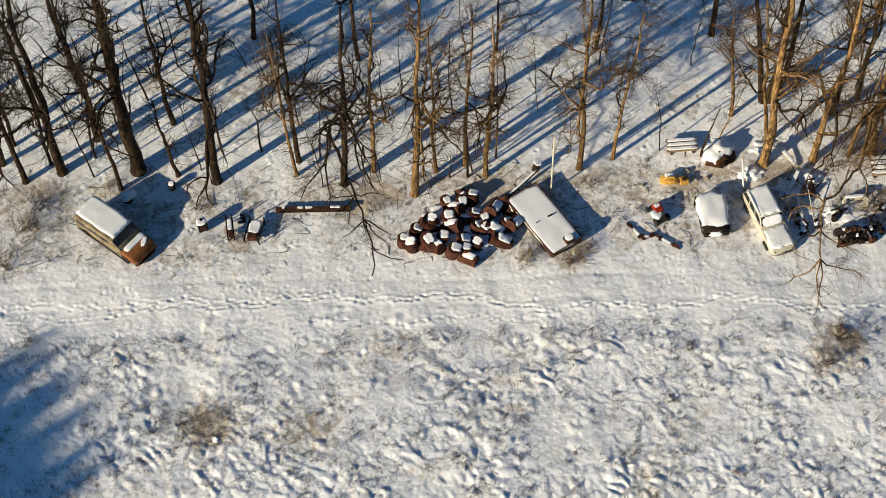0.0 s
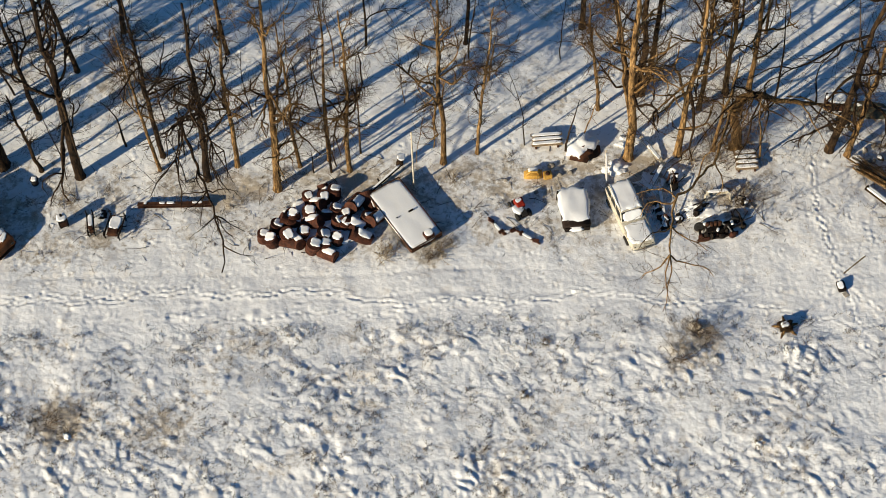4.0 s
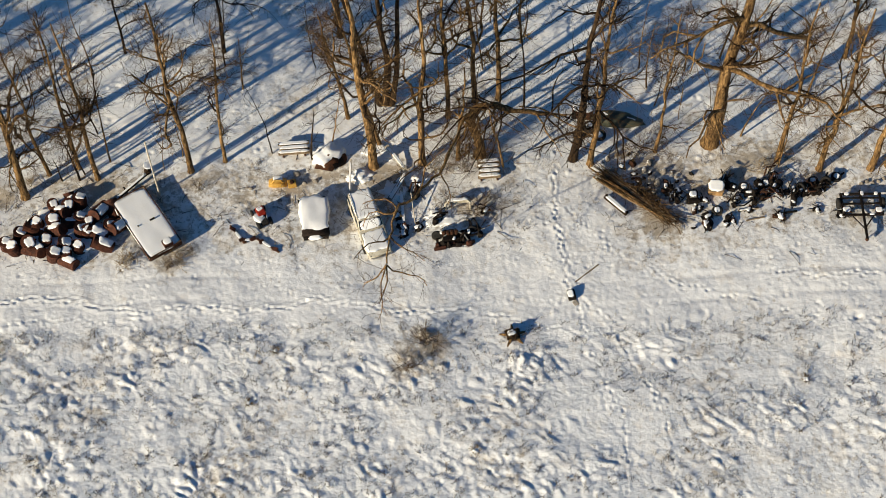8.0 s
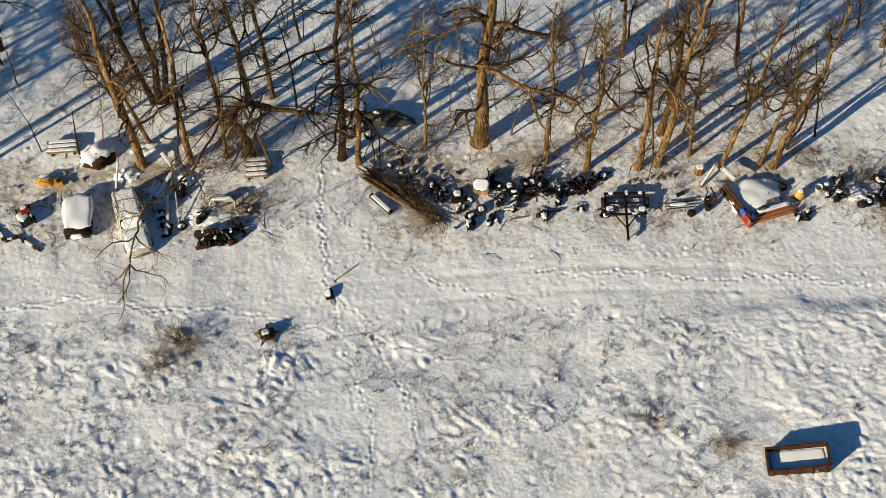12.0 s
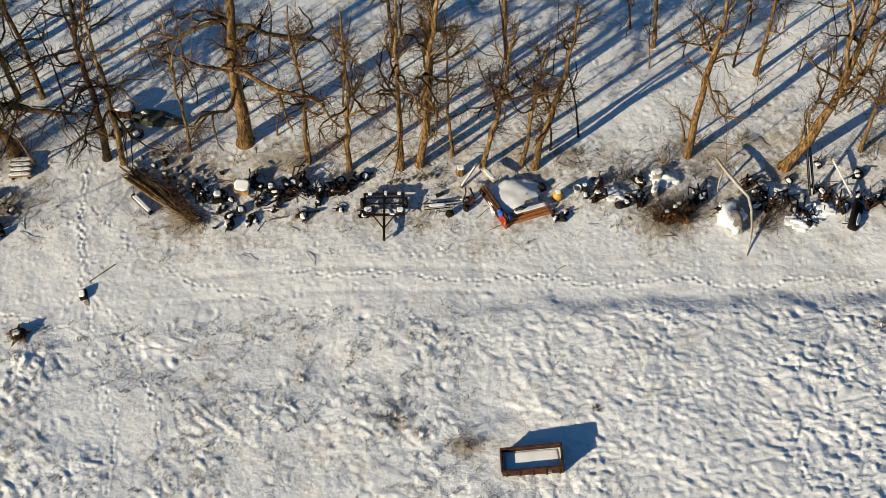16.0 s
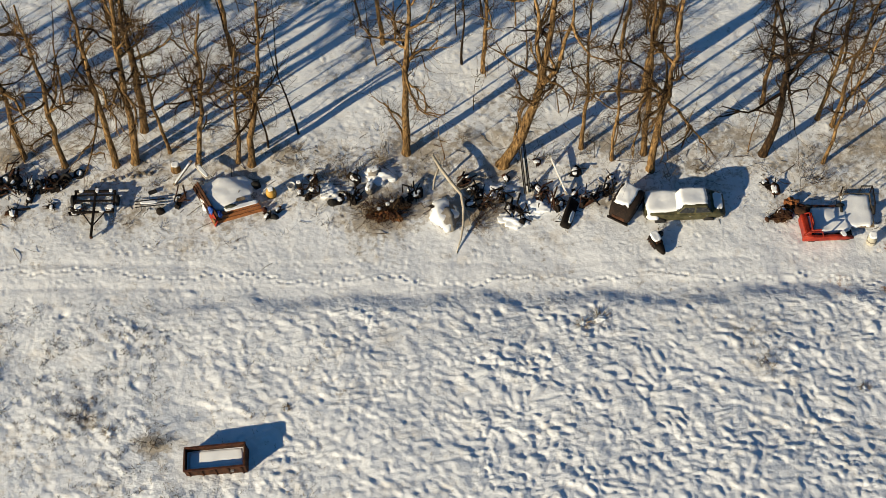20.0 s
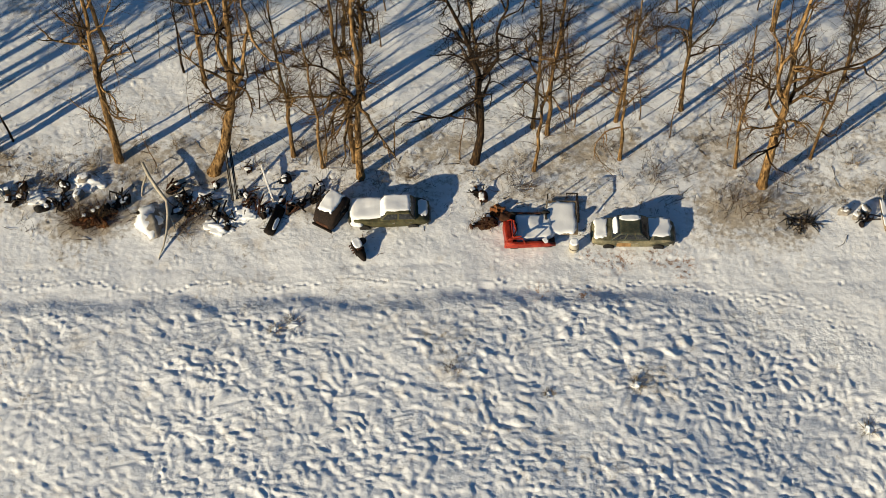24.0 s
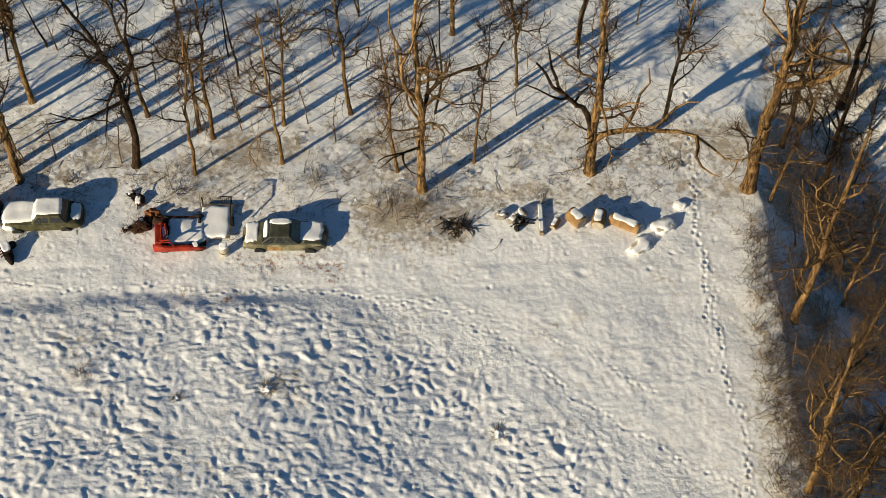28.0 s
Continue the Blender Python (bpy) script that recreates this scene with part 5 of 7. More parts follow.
# red roofless shell
red = thing("car_shell", 90.1, -2.5, "bright red roofless car shell filled with snow", "vehicle wreck", 1, sink=0.06)
part("cowl", boxed(0.40, 1.45, 0.70, (-1.26, -0.40, 0.16), (0, 6, 4), 0.10), RED, red)
part("cowl_brace", tube([(-1.05, -1.0, 0.9), (-0.75, -0.3, 0.72), (-0.85, 0.35, 0.8)], 0.06, 8), RED, red)
part("bulkhead", boxed(0.10, 1.2, 0.42, (-0.92, -0.4, 0.2), (0, -14, 0), 0.04), RUST_RED, red)
part("pillar", tube([(-1.2, -1.02, 0.8), (-0.9, -1.0, 1.15), (-0.5, -1.0, 1.2)], 0.05, 8), RED, red)
st = [rounded_ring(px, 0.09, z0, z1, 0.04) for px, z0, z1 in ((-1.45, 0.25, 0.86), (-0.6, 0.22, 0.62), (0.3, 0.22, 0.66), (0.95, 0.25, 0.58), (1.42, 0.30, 0.42))]
flank = loft(st)
bmesh.ops.transform(flank, matrix=Matrix.Translation((0, -1.08, 0)), verts=flank.verts)
part("side_panel", flank, RED, red, "", True)
part("rear_sill", tube([(-1.3, 1.05, 0.55), (-0.4, 1.1, 0.32), (0.9, 1.05, 0.28)], 0.06, 7), RUST_RED, red)
part("dash_scrap", lump(0.9, 0.7, 0.5, 231, 0.6, 3, None, pose(-1.2, 0.9, 0.1)), RUST, red, "", True)
part("window_frame", tube([(-1.35, -1.08, 0.84), (-1.15, -1.06, 1.10), (-0.45, -1.06, 1.06), (-0.30, -1.08, 0.64)], 0.045, 8), RED, red)
part("windscreen_frame", tube([(-1.2, -1.04, 0.86), (-0.98, -0.96, 1.16), (-0.98, 0.18, 1.14), (-1.2, 0.3, 0.84)], 0.05, 8), RED, red)
part("floor", boxed(2.6, 2.05, 0.08, (0.1, 0, 0.20)), RUST, red)
for sx in (-0.9, 1.0):
    wheel(red, sx, -1.02, 0.28, 0.29, 0.15)
    wheel(red, sx, 1.02, 0.28, 0.29, 0.15)
snow_on(red, 2.2, 1.75, 0.26, (0.30, 0.12, 0.30), 0, 31, 0.0, (0, 0), 0.25)
snow_on(red, 0.34, 0.80, 0.20, (-0.88, -0.1, 0.60), 8, 32, 0.04)
snow_on(red, 0.3, 0.4, 0.10, (0.85, -0.95, 0.56), 20, 33)

bed = thing("flat_trailer", 92.0, -1.75, "flat trailer bed under grey snow with black end frame", "trailer", -2, sink=0.04)
part("deck", boxed(1.75, 2.25, 0.10, (0, 0, 0.22)), WOOD, bed)
for sy in (-0.9, 0.9):
    part("side_rail", tube([(-0.87, sy, 0.22), (0.87, sy, 0.22)], 0.05, 6), IRON, bed)
for sx in (-0.80, 0.84):
    part("end_post", tube([(sx, 1.08, 0.4), (sx, 1.08, 1.05)], 0.04, 6), IRON, bed)
part("end_frame", tube([(0.25, 1.10, 0.55), (0.25, 1.10, 1.10), (0.86, 1.10, 1.10), (0.90, 0.1, 1.02), (0.90, -0.45, 0.55)], 0.045, 6), IRON, bed)
part("upright", tube([(-0.82, 0.6, 0.4), (-0.84, 0.62, 1.2)], 0.03, 6), STEEL, bed)
for k in range(5):
    part("mesh_bar", tube([(0.34 + 0.12 * k, 1.09, 0.6), (0.34 + 0.12 * k, 1.09, 1.08)], 0.012, 5), IRON, bed)
wheel(bed, -0.9, 0.0, 0.26, 0.28, 0.14, 0)
wheel(bed, 0.92, 0.0, 0.26, 0.28, 0.14, 0)
snow_on(bed, 1.72, 2.2, 0.14, (-0.04, -0.05, 0.31), 0, 35)

saloon = car("saloon_car", 95.92, -2.92, 178, "old dark green saloon with cream flank and snow patches", "car", SAGE, 4.60, 1.70, 0.92, 1.46, (-0.95, 1.35), (-0.35, 0.72), None, GREEN_BLACK, 0.66, 0.70, 0.90, 0.27)
snow_on(saloon, 1.40, 1.35, 0.14, (-1.42, -0.14, 0.885), 0, 41, 0.05, (0, 0), 0.22)
snow_on(saloon, 1.20, 0.42, 0.12, (0.20, -0.42, 1.445), 0, 42, 0.02, (0, 0), 0.15)
snow_on(saloon, 0.42, 1.2, 0.10, (1.02, -0.1, 1.17), 0, 44, 0.0, (0, 48), 0.15)
snow_on(saloon, 0.80, 1.35, 0.18, (1.82, -0.1, 0.84), 0, 43, 0.05, (0, 6), 0.3)
part("door_panel", boxed(0.80, 0.02, 0.40, (0.55, 0.835, 0.42)), WOOD_TAN, saloon, "rust-stained tan door")
part("wing_panel", boxed(0.95, 0.02, 0.34, (-1.50, 0.790, 0.42)), GREEN_BLACK, saloon, "dark green front wing")
part("bonnet_edge", boxed(1.0, 0.30, 0.03, (-1.50, 0.55, 0.885)), GREEN_BLACK, saloon, "dark green bonnet")

drum_white = thing("milk_churn", 92.55, -3.75, "cream metal churn with white snow lid beside red shell", "churn")
part("can", spun([(0.26, 0), (0.28, 0.04), (0.27, 0.5), (0.19, 0.68), (0.20, 0.80)], 18), CREAM, drum_white, "", True)
part("ring", spun([(0.285, 0.30), (0.295, 0.32), (0.285, 0.34)], 18), RUST, drum_white)
snow_on(drum_white, 0.46, 0.46, 0.16, (0, 0, 0.79), 0, 45, 0.05)

rust_heap = thing("rusty_axle", 87.6, -2.1, "rusty axle and twisted metal at the red shell", "scrap", 12)
part("axle", tube([(-0.7, 0.1, 0.25), (0.7, -0.1, 0.28)], 0.06, 8), RUST, rust_heap)
part("hub", spun([(0.17, 0), (0.17, 0.06), (0.08, 0.12), (0.0, 0.12)], 14, pose(-0.7, 0.1, 0.25, 0, -90, 8)), RUST, rust_heap)
part("spring", tube([(-0.5, 0.3, 0.12), (0, 0.38, 0.22), (0.5, 0.3, 0.12)], 0.05, 6), RUST_RED, rust_heap)
part("twisted_sheet", lump(1.1, 0.8, 0.55, 5, 0.6, 3, None, pose(0.25, 0.15, 0)), RUST, rust_heap)
part("gear_lump", lump(0.7, 0.6, 0.5, 9, 0.6, 3, None, pose(0.95, 0.85, 0)), RUST_ORANGE, rust_heap)
snow_on(rust_heap, 0.5, 0.3, 0.1, (0.2, 0.35, 0.45), 20, 47, 0.05, (0, 0), 0.4)


# ---- steel drums in a heap ----
def make_drum(standing):
    t = thing("steel_drum", 0, -60, "rusty brown steel drum standing in snow under a white cap" if standing else "rusty brown steel drum lying in snow", "drum", group="heap of rusty drums")
    m = Matrix.Translation((0, 0, 0.44)) if standing else pose(0, 0, 0.29, 0, 90, 0)
    part("shell", spun([(0.275, -0.44), (0.29, -0.44), (0.29, -0.42), (0.283, -0.41), (0.283, -0.16), (0.295, -0.145), (0.283, -0.13), (0.283, 0.13), (0.295, 0.145), (0.283, 0.16), (0.283, 0.41), (0.29, 0.42), (0.29, 0.44), (0.275, 0.44)], 18, m), RUST_RED, t)
    for e in (-0.428, 0.428):
        part("end_plate", spun([(0.0, -0.01), (0.272, -0.01), (0.272, 0.01), (0.0, 0.01)], 18, m @ Matrix.Translation((0, 0, e))), RUST, t)
    part("bung", spun([(0.035, 0), (0.035, 0.025), (0.0, 0.03)], 10, m @ Matrix.Translation((0.16, 0.05, 0.436))), IRON, t)
    if standing:
        snow_on(t, 0.42, 0.40, 0.11, (0.03, 0.07, 0.86), 15, 50, 0.04, (0, 0), 0.35)
    else:
        snow_on(t, 0.70, 0.40, 0.15, (0.05, 0.12, 0.50), 0, 51, 0.16, (-16, 4), 0.3)
    return t


drum_kinds = (make_drum(True), make_drum(False))
DRUM_SPOTS = ((1.70, 2.10, 85), (2.70, 2.75, 60), (3.20, 2.20, 20), (2.35, 1.50, 30), (1.70, 1.20, 20), (3.10, 1.10, 25), (4.40, 1.40, 110), (4.05, 0.75, 80), (0.45, 0.35, 15), (-0.85, -0.45, 35),
              (-0.10, -0.70, 30), (0.65, -0.95, 12), (1.90, -1.20, 18), (2.95, -1.60, 25), (3.30, 0.05, 95), (3.85, 0.20, 70), (4.60, -0.45, 10), (4.95, 0.40, 80), (5.55, 0.35, 120), (1.35, -0.10, 20), (-0.25, 0.10, 50), (2.20, 0.30, 15), (3.55, -0.75, 40), (5.0, 1.9, 60), (2.65, 2.0, 100), (1.15, 0.75, 60), (2.75, 0.65, 5), (0.55, -0.35, 70), (1.2, -0.75, 40), (2.4, -0.75, 95), (2.6, -1.15, 30), (4.3, 0.25, 30))
for k, (dx, dy, dr) in enumerate(DRUM_SPOTS):
    lying = k % 5 in (1, 3)
    lift = 0.0 if k % 3 else 0.14
    spot = pose(dx, dy, gz(dx, dy) - (0.14 if lying else 0.50) + lift, (24 if lying else 13) * math.sin(k * 2.1), (34 if lying else 14) * math.sin(k * 1.7), -dr + 12 * math.sin(k * 5.1)) @ Matrix.Scale(1.16 + 0.10 * math.sin(k * 3.3), 4)
    if k < 2:
        drum_kinds[k].matrix_world = spot
    else:
        copy_thing(drum_kinds[1 if lying else 0], spot)
heap = lump(4.4, 2.7, 0.42, 8, 0.5, 4)
tagged(link_mesh("snow_drift", heap, SNOW, True), "white snow drift lying between drums", "snow heap").matrix_world = pose(2.5, 0.4, gz(2.5, 0.4) - 0.05, 0, 0, -10)

# ---- flatbed wagon ----
flat = thing("flatbed_wagon", 7.30, 0.55, "rusty flatbed wagon under an even sheet of snow", "trailer", -58, sink=0.05)
part("deck", boxed(4.55, 2.10, 0.12, (0, 0, 0.58)), WOOD, flat)
for sy in (-1.04, 1.04):
    part("side_board", boxed(4.5, 0.06, 0.34, (0, sy, 0.40)), RUST, flat)
    part("frame_rail", tube([(-2.2, sy * 0.55, 0.46), (2.2, sy * 0.55, 0.46)], 0.07, 6), IRON, flat)
for sx in (-2.28, 2.28):
    part("end_board", boxed(0.06, 2.08, 0.36, (sx, 0, 0.38)), RUST, flat)
for sx in (-1.4, 1.4):
    for sy in (-0.98, 0.98):
        wheel(flat, sx, sy, 0.28, 0.30, 0.16)
    part("axle", tube([(sx, -0.9, 0.28), (sx, 0.9, 0.28)], 0.05, 8), IRON, flat)
part("drawbar", tube([(-2.2, 0, 0.42), (-3.1, 0.1, 0.34)], 0.05, 8), IRON, flat)
part("tool_box", boxed(0.45, 0.55, 0.30, (2.02, 0.30, 0.72), (0, 0, 0), 0.03), RUST_RED, flat, "brown-red tool box")
part("hinge", boxed(0.10, 0.32, 0.07, (0.1, 0.35, 0.80)), IRON, flat)
part("hinge", boxed(0.08, 0.08, 0.06, (0.05, -0.55, 0.78)), IRON, flat)
snow_on(flat, 4.70, 2.20, 0.09, (0, 0, 0.70), 0, 55, 0.02, (0, 0), 0.05)
snow_on(flat, 0.46, 0.50, 0.10, (2.0, 0.32, 1.01), 0, 56)


def post(x, y, h, r, label, material, lean=(0, 0), cap=True, name="post"):
    t = thing(name, x, y, label, "post", sink=0.1, tilt=lean)
    part("shaft", tube([(0, 0, 0), (0, 0, h * 0.5), (0.02, 0.01, h)], (r * 1.1, r, r * 0.9), 9), material, t)
    if cap:
        snow_on(t, r * 2.4, r * 2.4, 0.10, (0.02, 0.01, h - 0.01), 0, 60)
    return t


post(7.85, 2.75, 5.6, 0.05, "tall pale thin pole by the flatbed wagon", WOOD_PALE, (0, 0), False)
post(7.0, 4.4, 0.95, 0.20, "dark broken tree stump with snow cap", BARK_DARK, (4, 8), True, "stump")

# ---- between van and drums ----
stove = thing("iron_stove", -12.35, 0.95, "black iron stove with snow on top", "stove", 20)
part("firebox", boxed(0.55, 0.50, 0.62, (0, 0, 0.12), (0, 0, 0), 0.04), IRON, stove)
part("door", boxed(0.36, 0.03, 0.34, (0, -0.26, 0.26)), RUST, stove)
for sx in (-0.2, 0.2):
    for sy in (-0.18, 0.18):
        part("leg", tube([(sx, sy, 0), (sx, sy, 0.14)], 0.035, 6), IRON, stove)
part("flue", tube([(0, 0.1, 0.72), (0, 0.1, 0.95)], 0.08, 10), IRON, stove)
snow_on(stove, 0.6, 0.55, 0.20, (0, 0.05, 0.72), 0, 61, 0.03)


def machine_frame(x, y, rz, label, w=0.5, l=1.3, h=0.7):
    t = thing("machine_frame", x, y, label, "farm machine", rz)
    for sx in (-w / 2, w / 2):
        part("side_bar", boxed(0.08, l, 0.09, (sx, 0, h * 0.55)), IRON, t)
        part("leg", tube([(sx, -l * 0.42, 0), (sx, -l * 0.42, h)], 0.04, 6), IRON, t)
        part("leg", tube([(sx, l * 0.42, 0), (sx, l * 0.42, h * 1.2)], 0.04, 6), IRON, t)
    for k in range(4):
        part("cross_bar", tube([(-w / 2, -l * 0.4 + l * 0.27 * k, h * 0.58), (w / 2, -l * 0.4 + l * 0.27 * k, h * 0.6)], 0.03, 6), RUST, t)
    part("gear_case", boxed(w * 0.7, l * 0.28, 0.3, (0, -l * 0.25, h * 0.3), (0, 0, 10), 0.04), RUST, t)
    snow_on(t, w * 0.8, l * 0.6, 0.14, (0, 0.12 * l, h * 0.62), 0, 62)
    return t


machine_frame(-10.75, 0.75, 8, "narrow dark iron machine frame partly under snow", 0.35, 1.5, 0.7)
machine_frame(-9.35, 0.55, -12, "dark iron seat frame with snow on slats", 0.85, 1.6, 0.75)
bin_dark = thing("dark_bin", -14.3, 3.9, "small black bin with snow lid under trees", "bin")
part("body", spun([(0.2, 0), (0.24, 0.5), (0.25, 0.52)], 14), RUBBER, bin_dark)
snow_on(bin_dark, 0.36, 0.36, 0.14, (0, 0, 0.51), 0, 63, 0.05)

beam = thing("steel_beam", -6.0, 1.98, "long rusty steel beam lying on the snow", "beam", -1)
for z in (0.06, 0.30):
    part("flange", boxed(4.3, 0.26, 0.04, (0, 0, z)), RUST, beam)
part("web", boxed(4.3, 0.04, 0.24, (0, 0, 0.08)), IRON, beam)
for k in range(5):
    snow_on(beam, 0.2 + 0.3 * ((k * 7) % 5) / 4, 0.16, 0.05, (-1.7 + k * 0.85 + 0.3 * math.sin(k * 2.7), 0.05, 0.34), 0, 64 + k, 0.0, (0, 0), 0.4)

# ---- red garden machine and rusty parts ----
mower = thing("garden_tractor", 13.85, 1.0, "small broken red garden tractor half under snow", "tractor", 25)
part("bonnet", boxed(0.5, 0.62, 0.36, (0.05, 0.1, 0.34), (8, 0, 0), 0.08), RED, mower)
part("chassis", boxed(0.45, 1.3, 0.12, (0, -0.1, 0.22)), IRON, mower)
part("steering_column", tube([(0, -0.3, 0.4), (0, -0.5, 0.85)], 0.025, 6), IRON, mower)
part("seat", boxed(0.36, 0.36, 0.10, (0, -0.6, 0.46), (10, 0, 0), 0.04), RUBBER, mower)
for sx, r in ((-0.38, 0.24), (0.38, 0.24)):
    wheel(mower, sx, -0.55, 0.22, r, 0.16, 0)
    wheel(mower, sx, 0.45, 0.16, 0.17, 0.12, 0)
snow_on(mower, 0.6, 0.7, 0.22, (-0.18, -0.25, 0.50), 20, 71, 0.06)
snow_on(mower, 0.4, 0.3, 0.10, (0.05, 0.2, 0.69), 10, 72)
for (sx, sy, rz, ln) in ((12.5, -0.15, 125, 1.5), (14.3, -0.95, -36, 1.6), (13.2, -0.55, 10, 0.8)):
    bar = thing("rusty_bar", sx, sy, "rusty iron bar with plates lying in snow", "scrap", rz, "rusty bars by the tractor")
    part("bar", tube([(-ln / 2, 0, 0.12), (ln / 2, 0, 0.10)], 0.06, 7), RUST, bar)
    part("plate", boxed(0.34, 0.24, 0.06, (ln * 0.3, 0.02, 0.13), (12, 0, 20)), RUST_RED, bar)
    part("bracket", boxed(0.16, 0.3, 0.16, (-ln * 0.3, 0, 0.04)), RUST, bar)
    snow_on(bar, ln * 0.4, 0.16, 0.08, (-0.1, 0, 0.17), 0, 73)

# ---- stacks of boards ----
def board_stack(x, y, rz, n, ln, label, layers=2, gap=0.30):
    t = thing("board_stack", x, y, label, "stack of boards", rz)
    for s in (-ln * 0.35, ln * 0.35):
        part("bearer", boxed(0.12, n * gap, 0.22, (s, 0, 0.0)), RUST, t)
    for j in range(layers):
        for k in range(n):
            part("board", boxed(ln * (1 - 0.06 * ((k + j) % 3)), gap * 0.78, 0.07, (0.04 * (k % 2), (k - (n - 1) / 2) * gap, 0.22 + 0.14 * j), (0, 0, 0), 0.01), WOOD, t)
    for k in range(n):
        snow_on(t, ln * 0.96, gap * 0.72, 0.10, (0.04 * (k % 2), (k - (n - 1) / 2) * gap, 0.28 + 0.14 * (layers - 1)), 0, 75 + k, 0.0, (0, 0), 0.1)
    return t


board_stack(15.7, 5.55, 3, 3, 1.85, "low stack of boards with snow along each", 2, 0.30)
board_stack(27.2, 3.70, 2, 4, 1.35, "stack of snow-topped boards beside brushwood", 2, 0.34)

rub = thing("scrap_sheet", 17.85, 4.75, "crumpled rusty scrap sheet under snow", "scrap", 20)
part("crumpled_sheet", lump(1.7, 1.3, 0.62, 12, 0.6, 3), RUST, rub, "", True)
part("sheet", boxed(0.8, 0.5, 0.03, (0.35, -0.45, 0.28), (38, 10, 20)), IRON, rub)
part("sheet", boxed(0.6, 0.4, 0.03, (-0.45, -0.35, 0.2), (30, -10, -30)), RUST, rub)
part("snow_cap", lump(1.75, 1.25, 0.72, 14, 0.55, 3, None, pose(-0.08, 0.22, 0.12, 0, 0, 15)), SNOW, rub, "lumpy white snow cover", True)

yel = thing("yellow_digger_bucket", 15.0, 3.25, "rusty yellow machine bucket and mounting in snow", "machine part", 0)
part("bucket", loft([rounded_ring(px, w, 0.02, z, 0.06) for px, w, z in ((-0.75, 0.22, 0.22), (-0.45, 0.28, 0.36), (0.0, 0.28, 0.38), (0.30, 0.24, 0.26))]), YELLOW, yel, "", True)
part("hoop", tube([(-0.6, -0.1, 0.3), (-0.35, -0.1, 0.58), (0.0, -0.1, 0.55), (0.12, -0.1, 0.28)], 0.06, 8), YELLOW, yel)
part("housing", boxed(0.5, 0.42, 0.34, (0.62, -0.1, 0.0), (0, 0, 10), 0.04), YELLOW, yel)
part("cap", spun([(0.14, 0), (0.12, 0.1), (0, 0.12)], 12, pose(0.62, -0.1, 0.33)), RUST, yel)
snow_on(yel, 0.6, 0.35, 0.10, (-0.2, 0.18, 0.34), 0, 82)
for k, (sx, sy, ss) in enumerate(((15.9, 3.85, 0.45), (16.35, 3.25, 0.32), (13.2, 3.0, 0.3), (14.9, 2.1, 0.3), (17.0, 3.4, 0.35))):
    tagged(link_mesh("stone", lump(ss, ss * 0.8, ss * 0.6, 20 + k, 0.3), STONE, True), "grey field stone with snow around it", "stone", "loose stones").location = (sx, sy, gz(sx, sy) - 0.06)

# ---- behind the estate car ----
def plank(x0, y0, z0, x1, y1, z1, w, th, material, label, snow=True, name="plank"):
    a, b = Vector((x0, y0, z0)), Vector((x1, y1, z1))
    d = b - a
    t = thing(name, x0, y0, label, "plank", math.degrees(math.atan2(d.y, d.x)), z=gz(x0, y0) + z0, sink=0.0, tilt=(0, -math.degrees(math.asin(d.z / d.length))))
    part("board", boxed(d.length, w, th, (d.length / 2, 0, -0.02), (0, 0, 0), 0.012), material, t)
    if snow:
        snow_on(t, d.length * 0.85, w * 0.8, 0.06, (d.length / 2, 0, th - 0.02), 0, 90)
    return t


plank(5.2, 2.3, 0.15, 7.2, 4.1, 0.45, 0.16, 0.14, BARK_DARK, "dark snowy pole lying behind the flatbed wagon")
plank(19.0, 2.4, 0.05, 19.1, 4.4, 0.75, 0.12, 0.10, WOOD_PALE, "pale snowy rail leaning behind the estate car")
plank(21.3, 1.7, 0.25, 22.4, 3.6, 0.45, 0.30, 0.05, STEEL, "bent grey metal sheet with snow on it")
plank(22.2, -0.6, 0.05, 22.0, 2.6, 0.30, 0.24, 0.06, WOOD_PALE, "long pale board lying in snow")
plank(21.6, 2.9, 0.2, 23.2, 4.3, 0.1, 0.18, 0.08, WOOD, "weathered snowy board among scrap")
plank(22.8, 0.2, 0.1, 22.6, 1.9, 0.8, 0.05, 0.05, WOOD_PALE, "thin pale stake leaning in scrap", False)
plank(22.3, 3.9, 0.1, 21.2, 5.4, 0.5, 0.25, 0.06, WOOD_PALE, "pale snow-covered plank by a trunk")
snowheap = (("snow_mound", 21.6, 2.4, 1.2, 1.0, 0.4), ("snow_mound", 22.9, 3.2, 1.1, 0.8, 0.4), ("snow_mound", 20.9, 5.2, 1.4, 0.9, 0.3), ("snow_mound", 19.6, 3.6, 1.1, 0.8, 0.35), ("snow_mound", 24.5, 0.6, 1.6, 0.9, 0.25),
            ("snow_mound", 62.0, 0.7, 1.0, 0.7, 0.3), ("snow_mound", 64.8, 1.7, 1.4, 0.9, 0.45), ("snow_mound", 71.8, 0.5, 1.3, 0.8, 0.35), ("snow_mound", 73.9, -0.7, 1.3, 0.8, 0.4),
            ("snow_mound", 72.6, -1.5, 1.2, 0.8, 0.35))
for k, (nm, sx, sy, a, b, c) in enumerate(snowheap):
    tagged(link_mesh(nm, lump(a * 1.25, b * 1.2, c * 0.75, 40 + k, 0.7, 4), SNOW, True), "uneven mound of snow over hidden scrap", "snow mound", "snow mounds").location = (sx, sy, gz(sx, sy) - 0.05)

